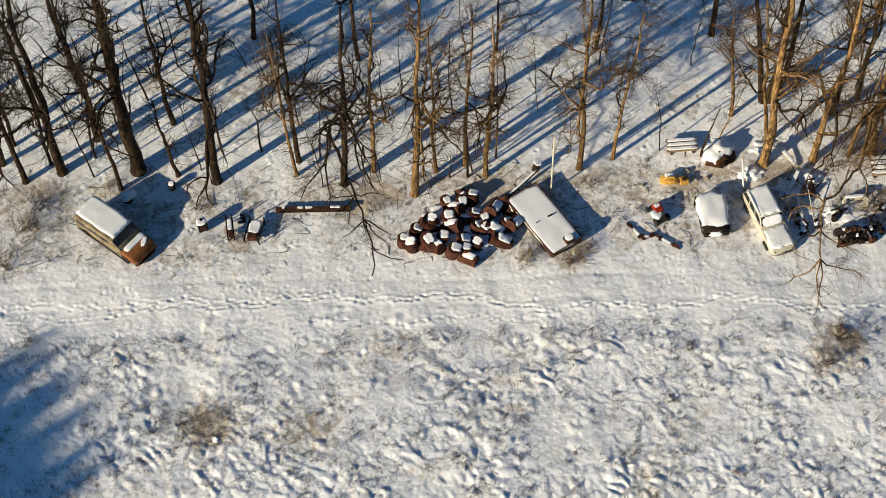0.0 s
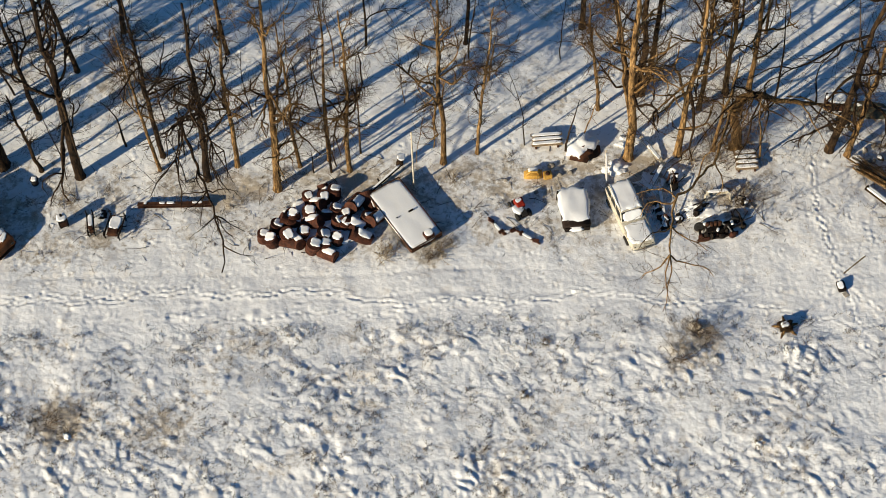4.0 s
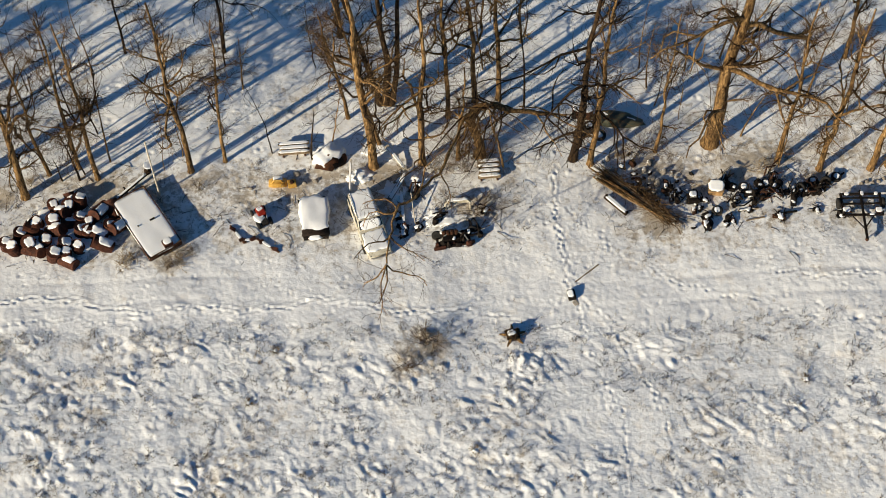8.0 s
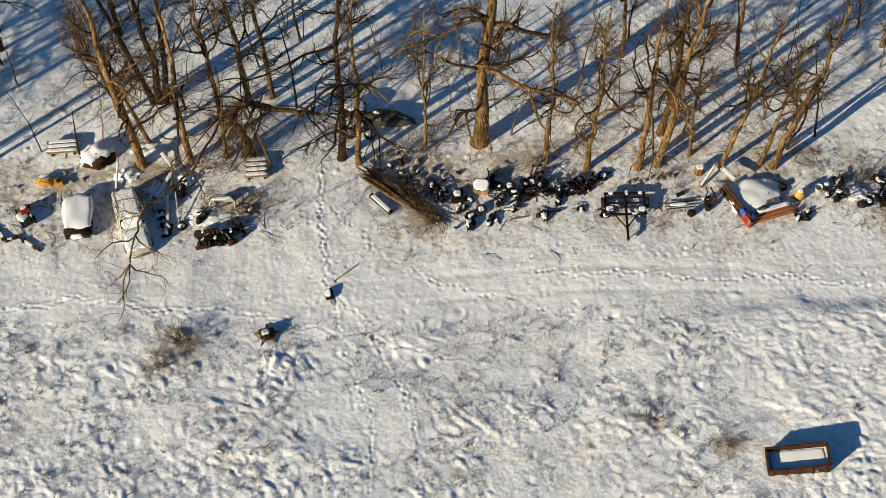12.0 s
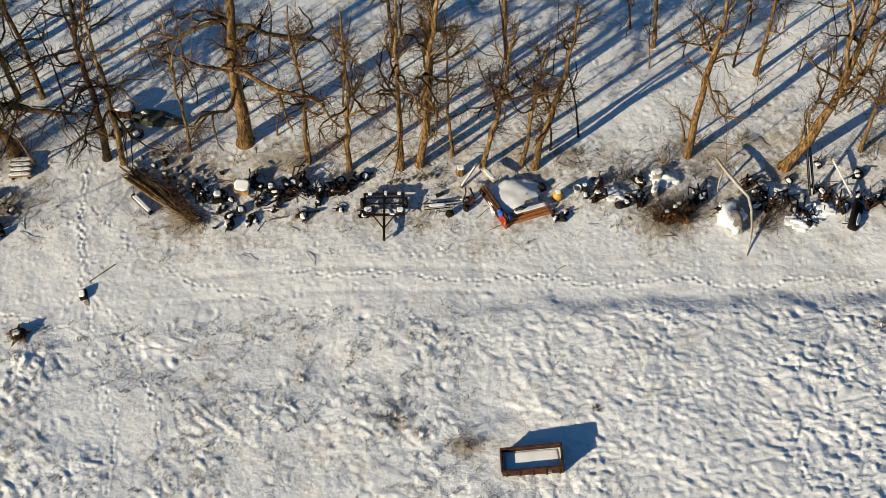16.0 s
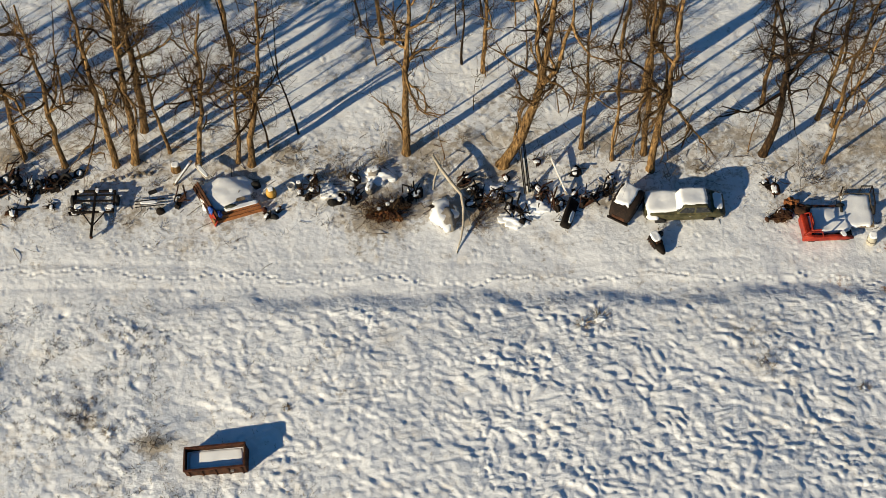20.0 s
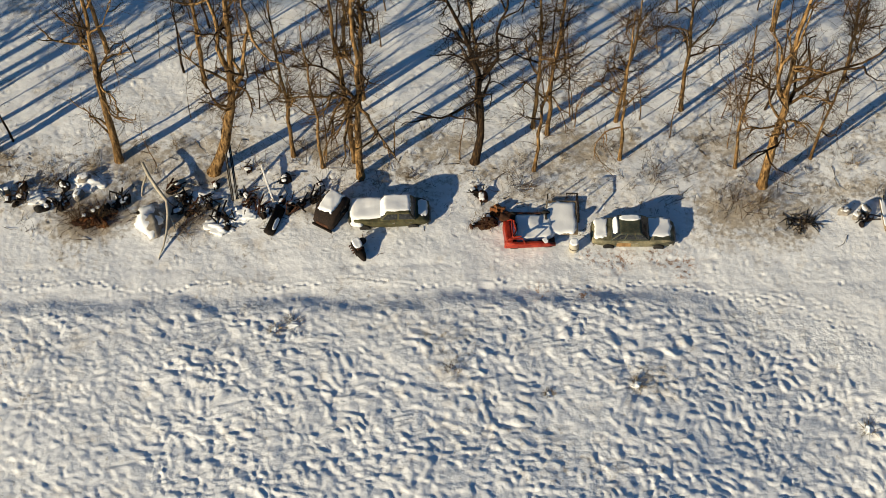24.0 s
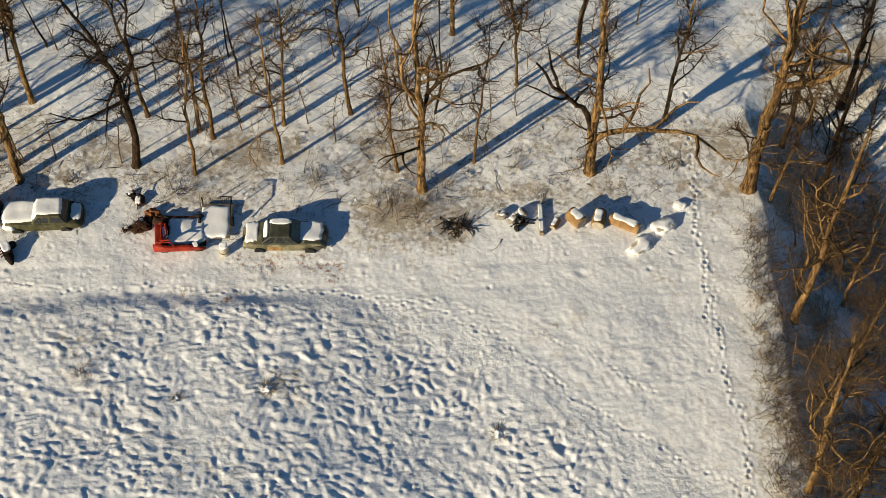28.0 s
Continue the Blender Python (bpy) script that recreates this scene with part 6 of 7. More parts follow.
hoop = thing("tub_frame", 25.3, 1.35, "cream curved tub rim standing out of snow", "tub", 4)
part("rim", tube([(-0.72, -0.28, 0.0), (-0.72, -0.05, 0.42), (-0.5, 0.1, 0.52), (0.5, 0.1, 0.52), (0.72, -0.05, 0.42), (0.72, -0.28, 0.0)], 0.075, 9), CREAM, hoop, "", True)
part("back", boxed(1.25, 0.06, 0.36, (0, 0.16, 0.08), (-12, 0, 0)), CREAM, hoop)
snow_on(hoop, 1.2, 0.2, 0.08, (0, 0.1, 0.58), 0, 95)

motor = thing("dismantled_engine", 25.0, -0.95, "heap of dark rusty engine and axle parts with snow", "scrap engine", 6)
part("block", boxed(1.0, 0.7, 0.52, (-0.2, 0.1, 0.05), (0, 4, 5), 0.05), IRON, motor)
for sy in (-0.42, 0.42):
    part("frame_rail", boxed(2.3, 0.12, 0.14, (-0.05, sy, 0.06), (0, -3, 3), 0.02), IRON, motor)
for k in range(5):
    part("cross_member", boxed(0.14, 0.95, 0.10, (-0.95 + 0.46 * k, 0, 0.12), (0, 0, 5 * math.sin(k * 3)), 0.02), RUST if k % 2 else IRON, motor)
for k in range(7):
    part("casting", lump(0.36 + 0.1 * math.sin(k * 2.2), 0.34, 0.34 + 0.1 * math.sin(k * 1.3), 240 + k, 0.5, 2, None, pose(-0.95 + 0.30 * k, -0.30 + 0.16 * math.sin(k * 2.9), 0.1)), IRON if k % 3 else RUST_RED, motor)
part("front_plate", boxed(0.7, 0.08, 0.30, (-0.85, -0.55, 0.02), (-14, 0, 4), 0.03), RUST_RED, motor)
part("rear_plate", boxed(0.5, 0.08, 0.34, (0.95, -0.42, 0.02), (-10, 0, 12), 0.03), RUST, motor)
for k in range(4):
    part("cylinder", spun([(0.11, 0), (0.11, 0.26), (0.08, 0.30), (0, 0.30)], 12, pose(-0.55 + k * 0.24, 0.15, 0.54)), RUST, motor)
for s in (-1, 1):
    part("pipe", tube([(s * 0.9, -0.3, 0.15), (s * 0.6, 0.0, 0.55), (s * 0.1, 0.25, 0.7), (s * -0.4, 0.4, 0.5)], 0.05, 8), STEEL, motor)
part("drive_shaft", tube([(0.3, -0.1, 0.35), (1.5, 0.1, 0.30)], 0.06, 8), IRON, motor)
part("flywheel", spun([(0.0, -0.05), (0.32, -0.05), (0.32, 0.05), (0.0, 0.06)], 20, pose(0.62, 0.0, 0.36, 80, 0, 30)), IRON, motor)
wheel(motor, -0.95, 0.3, 0.3, 0.30, 0.16, 70)
wheel(motor, 1.15, 0.45, 0.26, 0.30, 0.16, 85)
for k, (sx, sy, sz, a) in enumerate(((-0.6, 0.25, 0.62, 0.34), (0.3, 0.3, 0.62, 0.4), (0.0, -0.2, 0.58, 0.26), (0.9, 0.2, 0.5, 0.3))):
    snow_on(motor, a, a * 0.6, 0.10, (sx, sy, sz), 30 * k, 97 + k, 0.03)


# ---- tyres ----
def loose_tyre(x, y, z, rx, rz, r=0.34, snow=True, label="old black tyre with snow in it"):
    t = thing("tyre", x, y, label, "tyre", rz, "loose tyres", gz(x, y) + z, 0.04, (rx, 0))
    w = 0.2
    part("casing", spun([(r * 0.60, 0.02), (r * 0.9, 0), (r, 0.05), (r, w - 0.05), (r * 0.9, w), (r * 0.60, w - 0.02), (r * 0.66, w / 2), (r * 0.60, 0.02)], 22), RUBBER, t, "", True)
    if snow:
        part("snow_cap", snow_slab(r * 1.1, r * 1.1, 0.12, int(x * 3) % 17, 0.1, 9, 0.03, None, pose(0, 0.05, w - 0.05)), SNOW, t, "", True)
    return t


for k, (tx, ty, tz, rx) in enumerate(((33.3, 6.5, 0, 0), (33.35, 6.5, 0.2, 5), (32.7, 6.1, 0, 12), (33.9, 6.0, 0, 0))):
    loose_tyre(tx, ty, tz, rx, k * 40, 0.40)
crate = thing("covered_crate", 33.0, 7.6, "dark red-brown crate with a thick snow lid", "crate", -8)
part("case", boxed(1.25, 0.8, 0.7, (0, 0, 0), (0, 0, 0), 0.05), RUST, crate)
for k in range(4):
    part("slat", boxed(0.10, 0.04, 0.66, (-0.48 + 0.32 * k, -0.415, 0.02)), IRON, crate)
snow_on(crate, 1.25, 0.8, 0.24, (0, 0.03, 0.69), 0, 251, 0.06, (0, 0), 0.15)
cover = thing("tarp_heap", 35.0, 7.0, "low heap under a dark green tarpaulin with snow patches", "heap", -8)
part("tarpaulin", lump(2.9, 1.1, 0.62, 252, 0.45, 3), GREEN_BLACK, cover, "", True)
snow_on(cover, 1.2, 0.35, 0.12, (-0.3, 0.2, 0.52), 5, 253, 0.10, (-10, 0), 0.3)
snow_on(cover, 0.7, 0.3, 0.10, (0.8, -0.1, 0.45), -10, 254, 0.10, (8, 6), 0.3)
for k, (tx, ty, rx) in enumerate(((40.3, 0.35, 12), (42.0, 1.9, 18), (45.35, 1.75, 75), (46.1, 2.2, 15), (46.85, 2.2, 72), (47.5, 2.45, 10), (43.3, 2.1, 20))):
    loose_tyre(tx, ty, 0.05 if rx < 40 else 0.24, rx, 10 - 25 * (k % 3), 0.32, rx < 40, "black tyre lying among scrap in snow")

# ---- poles, stones, chopped wood by the gap ----
def pole_bundle(x, y, rz, n, ln, label):
    t = thing("pole_bundle", x, y, label, "pole bundle", rz)
    g = np.random.default_rng(17)
    for k in range(n):
        a = g.uniform(-0.45, 0.45)
        l0 = ln * g.uniform(0.7, 1.05)
        s = g.normal(0, 0.25)
        part("pole", tube([(-l0 / 2 + s, a * 1.2, 0.08 + 0.10 * (k % 4)), (s, a + g.normal(0, 0.05), 0.11 + 0.10 * (k % 4)), (l0 / 2 + s, a * 0.6, 0.08 + 0.07 * (k % 4))], (0.05, 0.045, 0.025), 6), BARK if k % 2 else WOOD, t)
    return t


pole_bundle(35.5, 1.6, -41, 22, 5.2, "bundle of long brown poles lying on snow")
logw = thing("split_log", 34.5, 1.0, "split log with a stripe of snow along it", "log", -48)
part("log", tube([(-0.85, 0, 0.14), (0.85, 0, 0.14)], (0.17, 0.15), 10), BARK_DARK, logw, "", True)
snow_on(logw, 1.6, 0.26, 0.10, (0, 0, 0.27), 0, 101)
srng = np.random.default_rng(23)
for k in range(22):
    sx, sy, ss = srng.uniform(34.2, 38.2), 0, srng.uniform(0.2, 0.55)
    sy = srng.uniform(1.4, 4.4) - 0.55 * (sx - 36.0) + 0.3
    st_ = thing("stone_block", sx, sy, "rough grey stone with a cap of snow", "stone", srng.uniform(0, 90), "heap of stones by the poles")
    part("stone", lump(ss, ss * 0.75, ss * 0.62, 60 + k, 0.3), STONE, st_, "", True)
    snow_on(st_, ss * 0.6, ss * 0.42, 0.05, (0.03, 0.06, ss * 0.45), 0, 110 + k, 0.08, (-14, 0), 0.7)

# dark rubble; its near-black iron and rust colours also stand in for shade
for k in range(34):
    sx = srng.uniform(35.0, 39.4)
    sy = 3.1 - 0.62 * (sx - 35.0) + srng.normal(0.5, 0.75)
    ss = srng.uniform(0.18, 0.46)
    st_ = thing("rubble_lump", sx, sy, "broken lump of rubble, coloured darker for the shade, half under snow", "rubble", srng.uniform(0, 180), "rubble by the poles")
    part("lump", lump(ss * 1.3, ss * 0.8, ss * 0.75, 900 + k, 0.5), IRON if k % 3 else RUST, st_)
    if k % 2:
        snow_on(st_, ss * 0.8, ss * 0.5, 0.07, (0.02, 0.05, ss * 0.6), 0, 910 + k, 0.06, (-8, 0), 0.3)
bank = thing("brush_bank", 36.0, 1.5, "low bank of brown brushwood beside the poles", "brush heap", -41)
bk_ = Sticks()
for _ in range(330):
    f = srng.uniform(-2.6, 2.6)
    a = srng.normal(0.0, 0.45) + (math.pi if srng.random() < 0.5 else 0.0)
    bk_.add(wander(srng, (f, -0.10 * f * f * 0.35 + srng.normal(0, 0.22), srng.uniform(0.02, 0.4)), (math.cos(a), math.sin(a), srng.uniform(-0.1, 0.25)), srng.uniform(0.5, 1.7), 5, 0.12, -0.05), np.linspace(0.022, 0.008, 5))
tagged(bk_.mesh("stick_tangle", TWIG, bank), "brown twigs and stalks", kind="stuff")

boxy = thing("black_generator", 38.95, 1.15, "small black generator with snow on top", "machine", 5)
part("case", boxed(0.62, 0.52, 0.46, (0, 0, 0.06), (0, 0, 0), 0.05), IRON, boxy)
part("tank", boxed(0.40, 0.34, 0.16, (0, 0.05, 0.50), (0, 0, 0), 0.05), STEEL, boxy)
part("handle", tube([(-0.3, -0.26, 0.3), (-0.3, -0.36, 0.62), (0.3, -0.36, 0.62), (0.3, -0.26, 0.3)], 0.022, 6), IRON, boxy)
wheel(boxy, -0.36, -0.1, 0.14, 0.15, 0.08, 0)
wheel(boxy, 0.36, -0.1, 0.14, 0.15, 0.08, 0)
snow_on(boxy, 0.42, 0.40, 0.18, (0, 0.08, 0.65), 0, 141, 0.03)

hutch = thing("wooden_hutch", 40.35, 1.75, "tan wooden hutch with a snowy sloping roof", "hutch", -8)
part("case", boxed(0.85, 0.62, 0.52, (0, 0, 0), (0, 0, 0), 0.02), WOOD_TAN, hutch)
part("lid", boxed(0.95, 0.78, 0.05, (0, 0.02, 0.53), (14, 0, 0)), WOOD, hutch)
for k in range(4):
    part("slat", boxed(0.18, 0.02, 0.46, (-0.31 + 0.207 * k, -0.318, 0.03)), WOOD_TAN, hutch)
snow_on(hutch, 0.92, 0.74, 0.16, (0, 0.02, 0.58), 0, 142, 0.0, (14, 0))
plank(41.5, 0.3, 0.05, 42.7, 0.45, 0.08, 0.12, 0.08, WOOD, "short weathered board in the snow")
plank(43.6, 0.0, 0.05, 44.9, 0.15, 0.06, 0.10, 0.10, IRON, "dark iron bar lying in snow", False, "iron_bar")
plank(41.9, -0.35, 0.04, 43.0, -0.15, 0.05, 0.07, 0.06, WOOD, "thin stick lying on the snow", False, "stick")
plank(45.6, 1.2, 0.05, 48.0, 2.7, 0.10, 0.10, 0.08, IRON, "long dark iron bar behind scrap", False, "iron_bar")
for k, (sx, sy, w, l, h) in enumerate(((42.4, 1.4, 0.9, 0.4, 0.5), (43.9, 1.9, 0.8, 0.4, 0.55), (44.8, 0.9, 0.7, 0.35, 0.4), (42.9, 2.0, 0.6, 0.4, 0.6), (41.3, 1.9, 0.5, 0.5, 0.5), (46.3, 1.5, 0.9, 0.35, 0.35), (40.9, -0.1, 0.4, 0.3, 0.3))):
    s = thing("gearbox_scrap", sx, sy, "dark iron machine casing with snow on it", "scrap", 40 * k, "iron castings in the row")
    part("casing", boxed(w, l, h * 0.6, (0, 0, 0), (0, 0, 0), 0.06), IRON, s)
    part("flange", spun([(0.0, 0), (0.17, 0), (0.17, 0.06), (0.10, 0.10), (0.0, 0.10)], 14, pose(w * 0.2, 0, h * 0.58)), IRON, s)
    part("shaft", tube([(-w * 0.4, 0, h * 0.4), (-w * 0.85, 0.05, h * 0.55)], 0.04, 7), IRON, s)
    part("lever", tube([(w * 0.1, l * 0.3, h * 0.5), (w * 0.2, l * 0.45, h * 1.4)], 0.022, 6), IRON, s)
    snow_on(s, w * 0.4, l * 0.5, 0.07, (-w * 0.2, 0.02, h * 0.58), 20 * k, 150 + k, 0.05, (5, -6), 0.7)

# ---- boat-trailer frame with drawbar ----
frame_tr = thing("trailer_frame", 48.6, 0.25, "black iron trailer frame with pointed drawbar in snow", "trailer", -1)
for z, w in ((0.42, 2.4),):
    part("front_beam", boxed(w, 0.12, 0.12, (0, -0.65, z)), IRON, frame_tr)
    part("rear_beam", boxed(w, 0.12, 0.14, (0, 0.75, z)), IRON, frame_tr)
for sx in (-1.12, 1.12):
    part("side_beam", boxed(0.12, 1.5, 0.12, (sx, 0.05, 0.42)), IRON, frame_tr)
    part("brace", tube([(sx * 0.55, -0.7, 0.45), (0, -1.55, 0.42)], 0.04, 6), IRON, frame_tr)
    part("corner_post", tube([(sx, -0.6, 0.3), (sx, -0.6, 0.75)], 0.05, 6), IRON, frame_tr)
part("centre_beam", boxed(0.14, 3.3, 0.12, (0.02, -0.65, 0.44)), IRON, frame_tr)
part("cross_member", boxed(2.2, 0.10, 0.10, (0, 0.10, 0.44)), IRON, frame_tr)
part("cross_member", boxed(2.2, 0.08, 0.10, (0, 0.48, 0.44)), IRON, frame_tr)
part("hitch", spun([(0.09, 0), (0.09, 0.10), (0.05, 0.14), (0, 0.14)], 12, pose(0.02, -2.28, 0.36)), RUST, frame_tr)
part("jockey_post", tube([(0.02, -2.1, 0), (0.02, -2.1, 0.6)], 0.04, 8), IRON, frame_tr)
wheel(frame_tr, -1.28, 0.25, 0.30, 0.33, 0.18, 0)
wheel(frame_tr, 1.28, 0.25, 0.30, 0.33, 0.18, 0)
for k, (sx, sy, a, b) in enumerate(((-0.9, -0.3, 0.45, 0.36), (0.95, -0.35, 0.42, 0.34), (-0.8, 0.75, 0.3, 0.2), (0.1, 0.78, 0.2, 0.34), (0.9, 0.75, 0.24, 0.2), (0.5, -0.66, 0.3, 0.1))):
    snow_on(frame_tr, a, b, 0.10, (sx, sy, 0.54), 0, 160 + k)
    if k < 2:
        part("deck_plate", boxed(a * 1.1, b * 1.2, 0.03, (sx, sy, 0.51)), RUST, frame_tr)

hay = thing("rake_frame", 51.8, 0.15, "low dark iron rake frame lying in snow", "farm machine", 3)
for k in range(3):
    part("bar", tube([(-0.9, -0.15 + 0.2 * k, 0.20), (0.8, -0.1 + 0.2 * k, 0.22)], 0.035, 6), IRON, hay)
for k in range(7):
    part("tine", tube([(-0.8 + k * 0.26, -0.15, 0.2), (-0.8 + k * 0.26, -0.3, 0.02)], 0.014, 5), IRON, hay)
part("seat", lump(0.5, 0.4, 0.42, 77, 0.3, 2, None, pose(0.55, -0.5, 0)), IRON, hay)
part("plate", boxed(0.5, 0.25, 0.04, (0.1, 0.85, 0.12), (10, 0, 20)), RUBBER, hay)
snow_on(hay, 1.0, 0.2, 0.07, (-0.1, 0.1, 0.24), 0, 166)
for k in range(9):
    sx = 48.9 + k * 0.34
    sy = 1.95 + 0.05 * k + 0.1 * math.sin(k * 2)
    tagged(link_mesh("stone", lump(0.28, 0.24, 0.2, 90 + k, 0.3), STONE, True), "small brown stone in a row on snow", "stone", "loose stones").location = (sx, sy, gz(sx, sy) - 0.05)

# ---- broken red-orange boat with blue tarpaulin ----
boat = thing("broken_boat", 56.0, 0.1, "broken orange wooden boat hull with blue tarp and snow", "boat", 0, sink=0.05)
def hull_side(p0, p1, h, th, material, name, lean):
    a, b = Vector(p0), Vector(p1)
    d = b - a
    yaw = math.degrees(math.atan2(d.y, d.x))
    for k in range(3):
        m = boxed(d.length * (1 - 0.03 * k), th, h / 3 - 0.012, (d.length / 2, 0, 0.0), (0, 0, 0), 0.012)
        bmesh.ops.transform(m, matrix=pose(a.x, a.y, a.z, 0, 0, yaw) @ pose(0, 0, 0, lean - 4 * k, 0, 0) @ Matrix.Translation((0, 0.012 * k, h / 3 * k)), verts=m.verts)
        part(name, m, material, boat)
hull_side((-0.45, -1.35, 0.05), (2.25, -0.55, 0.05), 0.62, 0.05, RUST_ORANGE, "hull_plank", -34)
hull_side((-1.85, 1.15, 0.05), (-0.50, -1.35, 0.05), 0.66, 0.05, RUST, "hull_plank", -22)
part("stem_post", boxed(0.12, 0.12, 0.85, (-0.46, -1.30, 0.0), (12, 0, 0), 0.02), WOOD_TAN, boat)
part("tarpaulin", lump(0.62, 0.36, 0.38, 31, 0.55, 3, None, pose(-0.66, -0.62, 0.24, 0, 0, -60)), BLUE, boat, "crumpled bright blue tarpaulin", True)
part("tarpaulin_fold", lump(0.3, 0.42, 0.32, 33, 0.5, 3, None, pose(-0.16, -0.92, 0.30, 0, 0, 20)), BLUE, boat, "", True)
part("thwart", boxed(1.1, 0.22, 0.04, (0.7, 0.0, 0.40), (0, 0, 15)), WOOD, boat)
part("rib", tube([(0.4, -0.9, 0.1), (0.5, -0.2, 0.25), (0.9, 0.6, 0.5)], 0.035, 6), WOOD, boat)
part("snow_cap", lump(3.1, 2.4, 0.52, 35, 0.22, 4, None, pose(0.15, 0.62, 0.0, 0, 0, 15)), SNOW, boat, "deep uneven snow inside the hull", True)
part("bow_patch", boxed(0.85, 0.06, 0.5, (-0.62, -1.14, 0.05), (-24, 0, -62), 0.02), RED, boat, "faded red painted bow")
part("tarpaulin_fold", lump(0.7, 0.30, 0.30, 37, 0.5, 3, None, pose(0.45, -0.48, 0.36, 0, 0, 15)), GREEN_BLACK, boat, "", True)
snow_on(boat, 2.0, 0.26, 0.10, (1.05, -0.42, 0.50), 16, 171)
part("roller", spun([(0.14, -0.1), (0.16, 0), (0.14, 0.1)], 14, pose(2.35, -0.55, 0.2, 90, 0, 20)), RUST_RED, boat)
plank(53.05, 1.45, 0.05, 54.1, 2.75, 0.60, 0.14, 0.10, WOOD, "weathered beam leaning beside the boat")
plank(54.4, 2.5, 0.50, 55.1, 1.5, 0.62, 0.30, 0.10, WOOD_PALE, "pale board under snow behind the boat")
st1 = thing("tree_stump", 53.1, 2.55, "brown stump with bark and snow cap", "stump")
part("trunk", tube([(0, 0, 0), (0, 0, 0.3), (0.02, 0, 0.62)], (0.30, 0.26, 0.25), 12), BARK, st1, "", True)
snow_on(st1, 0.46, 0.46, 0.14, (0.02, 0, 0.61), 0, 173, 0.04)
yb = thing("yellow_drum", 58.7, 0.62, "yellow-orange drum with dark band and snow", "drum", 10, tilt=(6, 0))
part("shell", spun([(0.27, 0), (0.30, 0.03), (0.30, 0.40), (0.27, 0.62), (0.18, 0.72), (0, 0.74)], 18), YELLOW, yb, "", True)
part("band", spun([(0.305, 0.16), (0.315, 0.2), (0.305, 0.24)], 18), IRON, yb)
snow_on(yb, 0.34, 0.34, 0.12, (0, 0.05, 0.70), 0, 174, 0.05)
bk = thing("white_bucket", 59.85, 1.0, "white enamel bucket beside a black canister", "bucket")
part("pail", spun([(0.18, 0), (0.23, 0.42), (0.24, 0.43), (0.215, 0.42), (0.17, 0.04), (0, 0.04)], 18), WHITE, bk, "", True)
part("bail", tube([(-0.23, 0, 0.40), (-0.2, -0.15, 0.5), (0.2, -0.15, 0.5), (0.23, 0, 0.40)], 0.012, 5), STEEL, bk)
cn = thing("black_canister", 60.3, 1.1, "black canister with a lump of snow", "canister", 12)
part("can", boxed(0.32, 0.22, 0.55, (0, 0, 0), (0, 0, 0), 0.05), RUBBER, cn)
snow_on(cn, 0.3, 0.22, 0.12, (0, 0, 0.54), 0, 175, 0.03)
for nm, sx, sy, s in (("black_sack", 62.25, -0.1, 0.6), ("black_sack", 58.9, -0.9, 0.5), ("black_sack", 57.8, 1.3, 0.6)):
    tagged(link_mesh(nm, lump(s, s * 0.7, s * 0.6, int(sx), 0.4, 3), RUBBER, True), "crumpled black plastic sack in snow", "sack", "black sacks").location = (sx, sy, gz(sx, sy) - 0.04)

# ---- brush heap, bleached limb, stone ----
brush = thing("brush_heap", 65.3, -0.7, "heap of rust-brown brushwood with a dark drum", "brush heap")
bs = Sticks()
bg = np.random.default_rng(41)
for _ in range(260):
    s = bg.normal(0, (0.75, 0.4, 0.0), 3) + (0, 0, bg.uniform(0.02, 0.3))
    a = bg.uniform(0, 6.28)
    bs.add(wander(bg, s, (math.cos(a), 0.6 * math.sin(a), bg.uniform(-0.15, 0.22)), bg.uniform(0.3, 1.0), 5, 0.2, -0.05), np.linspace(0.016, 0.006, 5))
tagged(bs.mesh("stick_tangle", RUST, brush), "rust-brown twigs", kind="stuff")
for k in range(6):
    part("rusty_sheet", lump(0.75, 0.42, 0.30, 270 + k, 0.6, 3, None, pose(-0.75 + 0.28 * k, -0.35 + 0.12 * math.sin(k * 2.4), 0.02, 0, 0, 25 * k)), RUST_ORANGE if k % 2 else RUST, brush)
for k in range(4):
    part("black_lump", lump(0.55, 0.45, 0.48, 280 + k, 0.5, 3, None, pose(0.35 + 0.28 * k, 0.25 + 0.1 * math.sin(k * 3), 0.02)), IRON, brush)
part("barrel", spun([(0.26, -0.4), (0.29, 0), (0.26, 0.4)], 16, pose(0.7, 0.35, 0.3, 0, 80, 30)), IRON, brush, "", True)
for k, (sx, sy) in enumerate(((0.35, 0.4), (0.85, 0.5), (0.1, 0.2), (-0.4, -0.1))):
    snow_on(brush, 0.25, 0.2, 0.12, (sx, sy, 0.5), 0, 180 + k, 0.04)

dead = thing("bleached_limb", 69.0, -0.5, "long bleached bare limb bent over a stone", "branch", 0, sink=0.0)
part("limb", tube([(-0.95, 3.0, 0.85), (-0.5, 2.0, 0.95), (0.1, 1.0, 0.95), (0.62, 0.3, 0.85), (0.72, -0.5, 0.7), (0.66, -1.5, 0.42), (0.50, -2.3, 0.2), (0.25, -3.0, 0.05)], (0.08, 0.10, 0.11, 0.10, 0.09, 0.07, 0.05, 0.035), 9), WOOD_PALE, dead, "", True)
part("side_branch", tube([(-0.6, 2.2, 0.92), (-0.9, 1.6, 0.5), (-1.0, 1.2, 0.05)], (0.08, 0.06, 0.04), 7), WOOD_PALE, dead, "", True)
part("side_branch", tube([(0.7, -0.3, 0.75), (1.0, -0.9, 0.4), (1.1, -1.3, 0.05)], (0.05, 0.04, 0.025), 6), WOOD_PALE, dead, "", True)
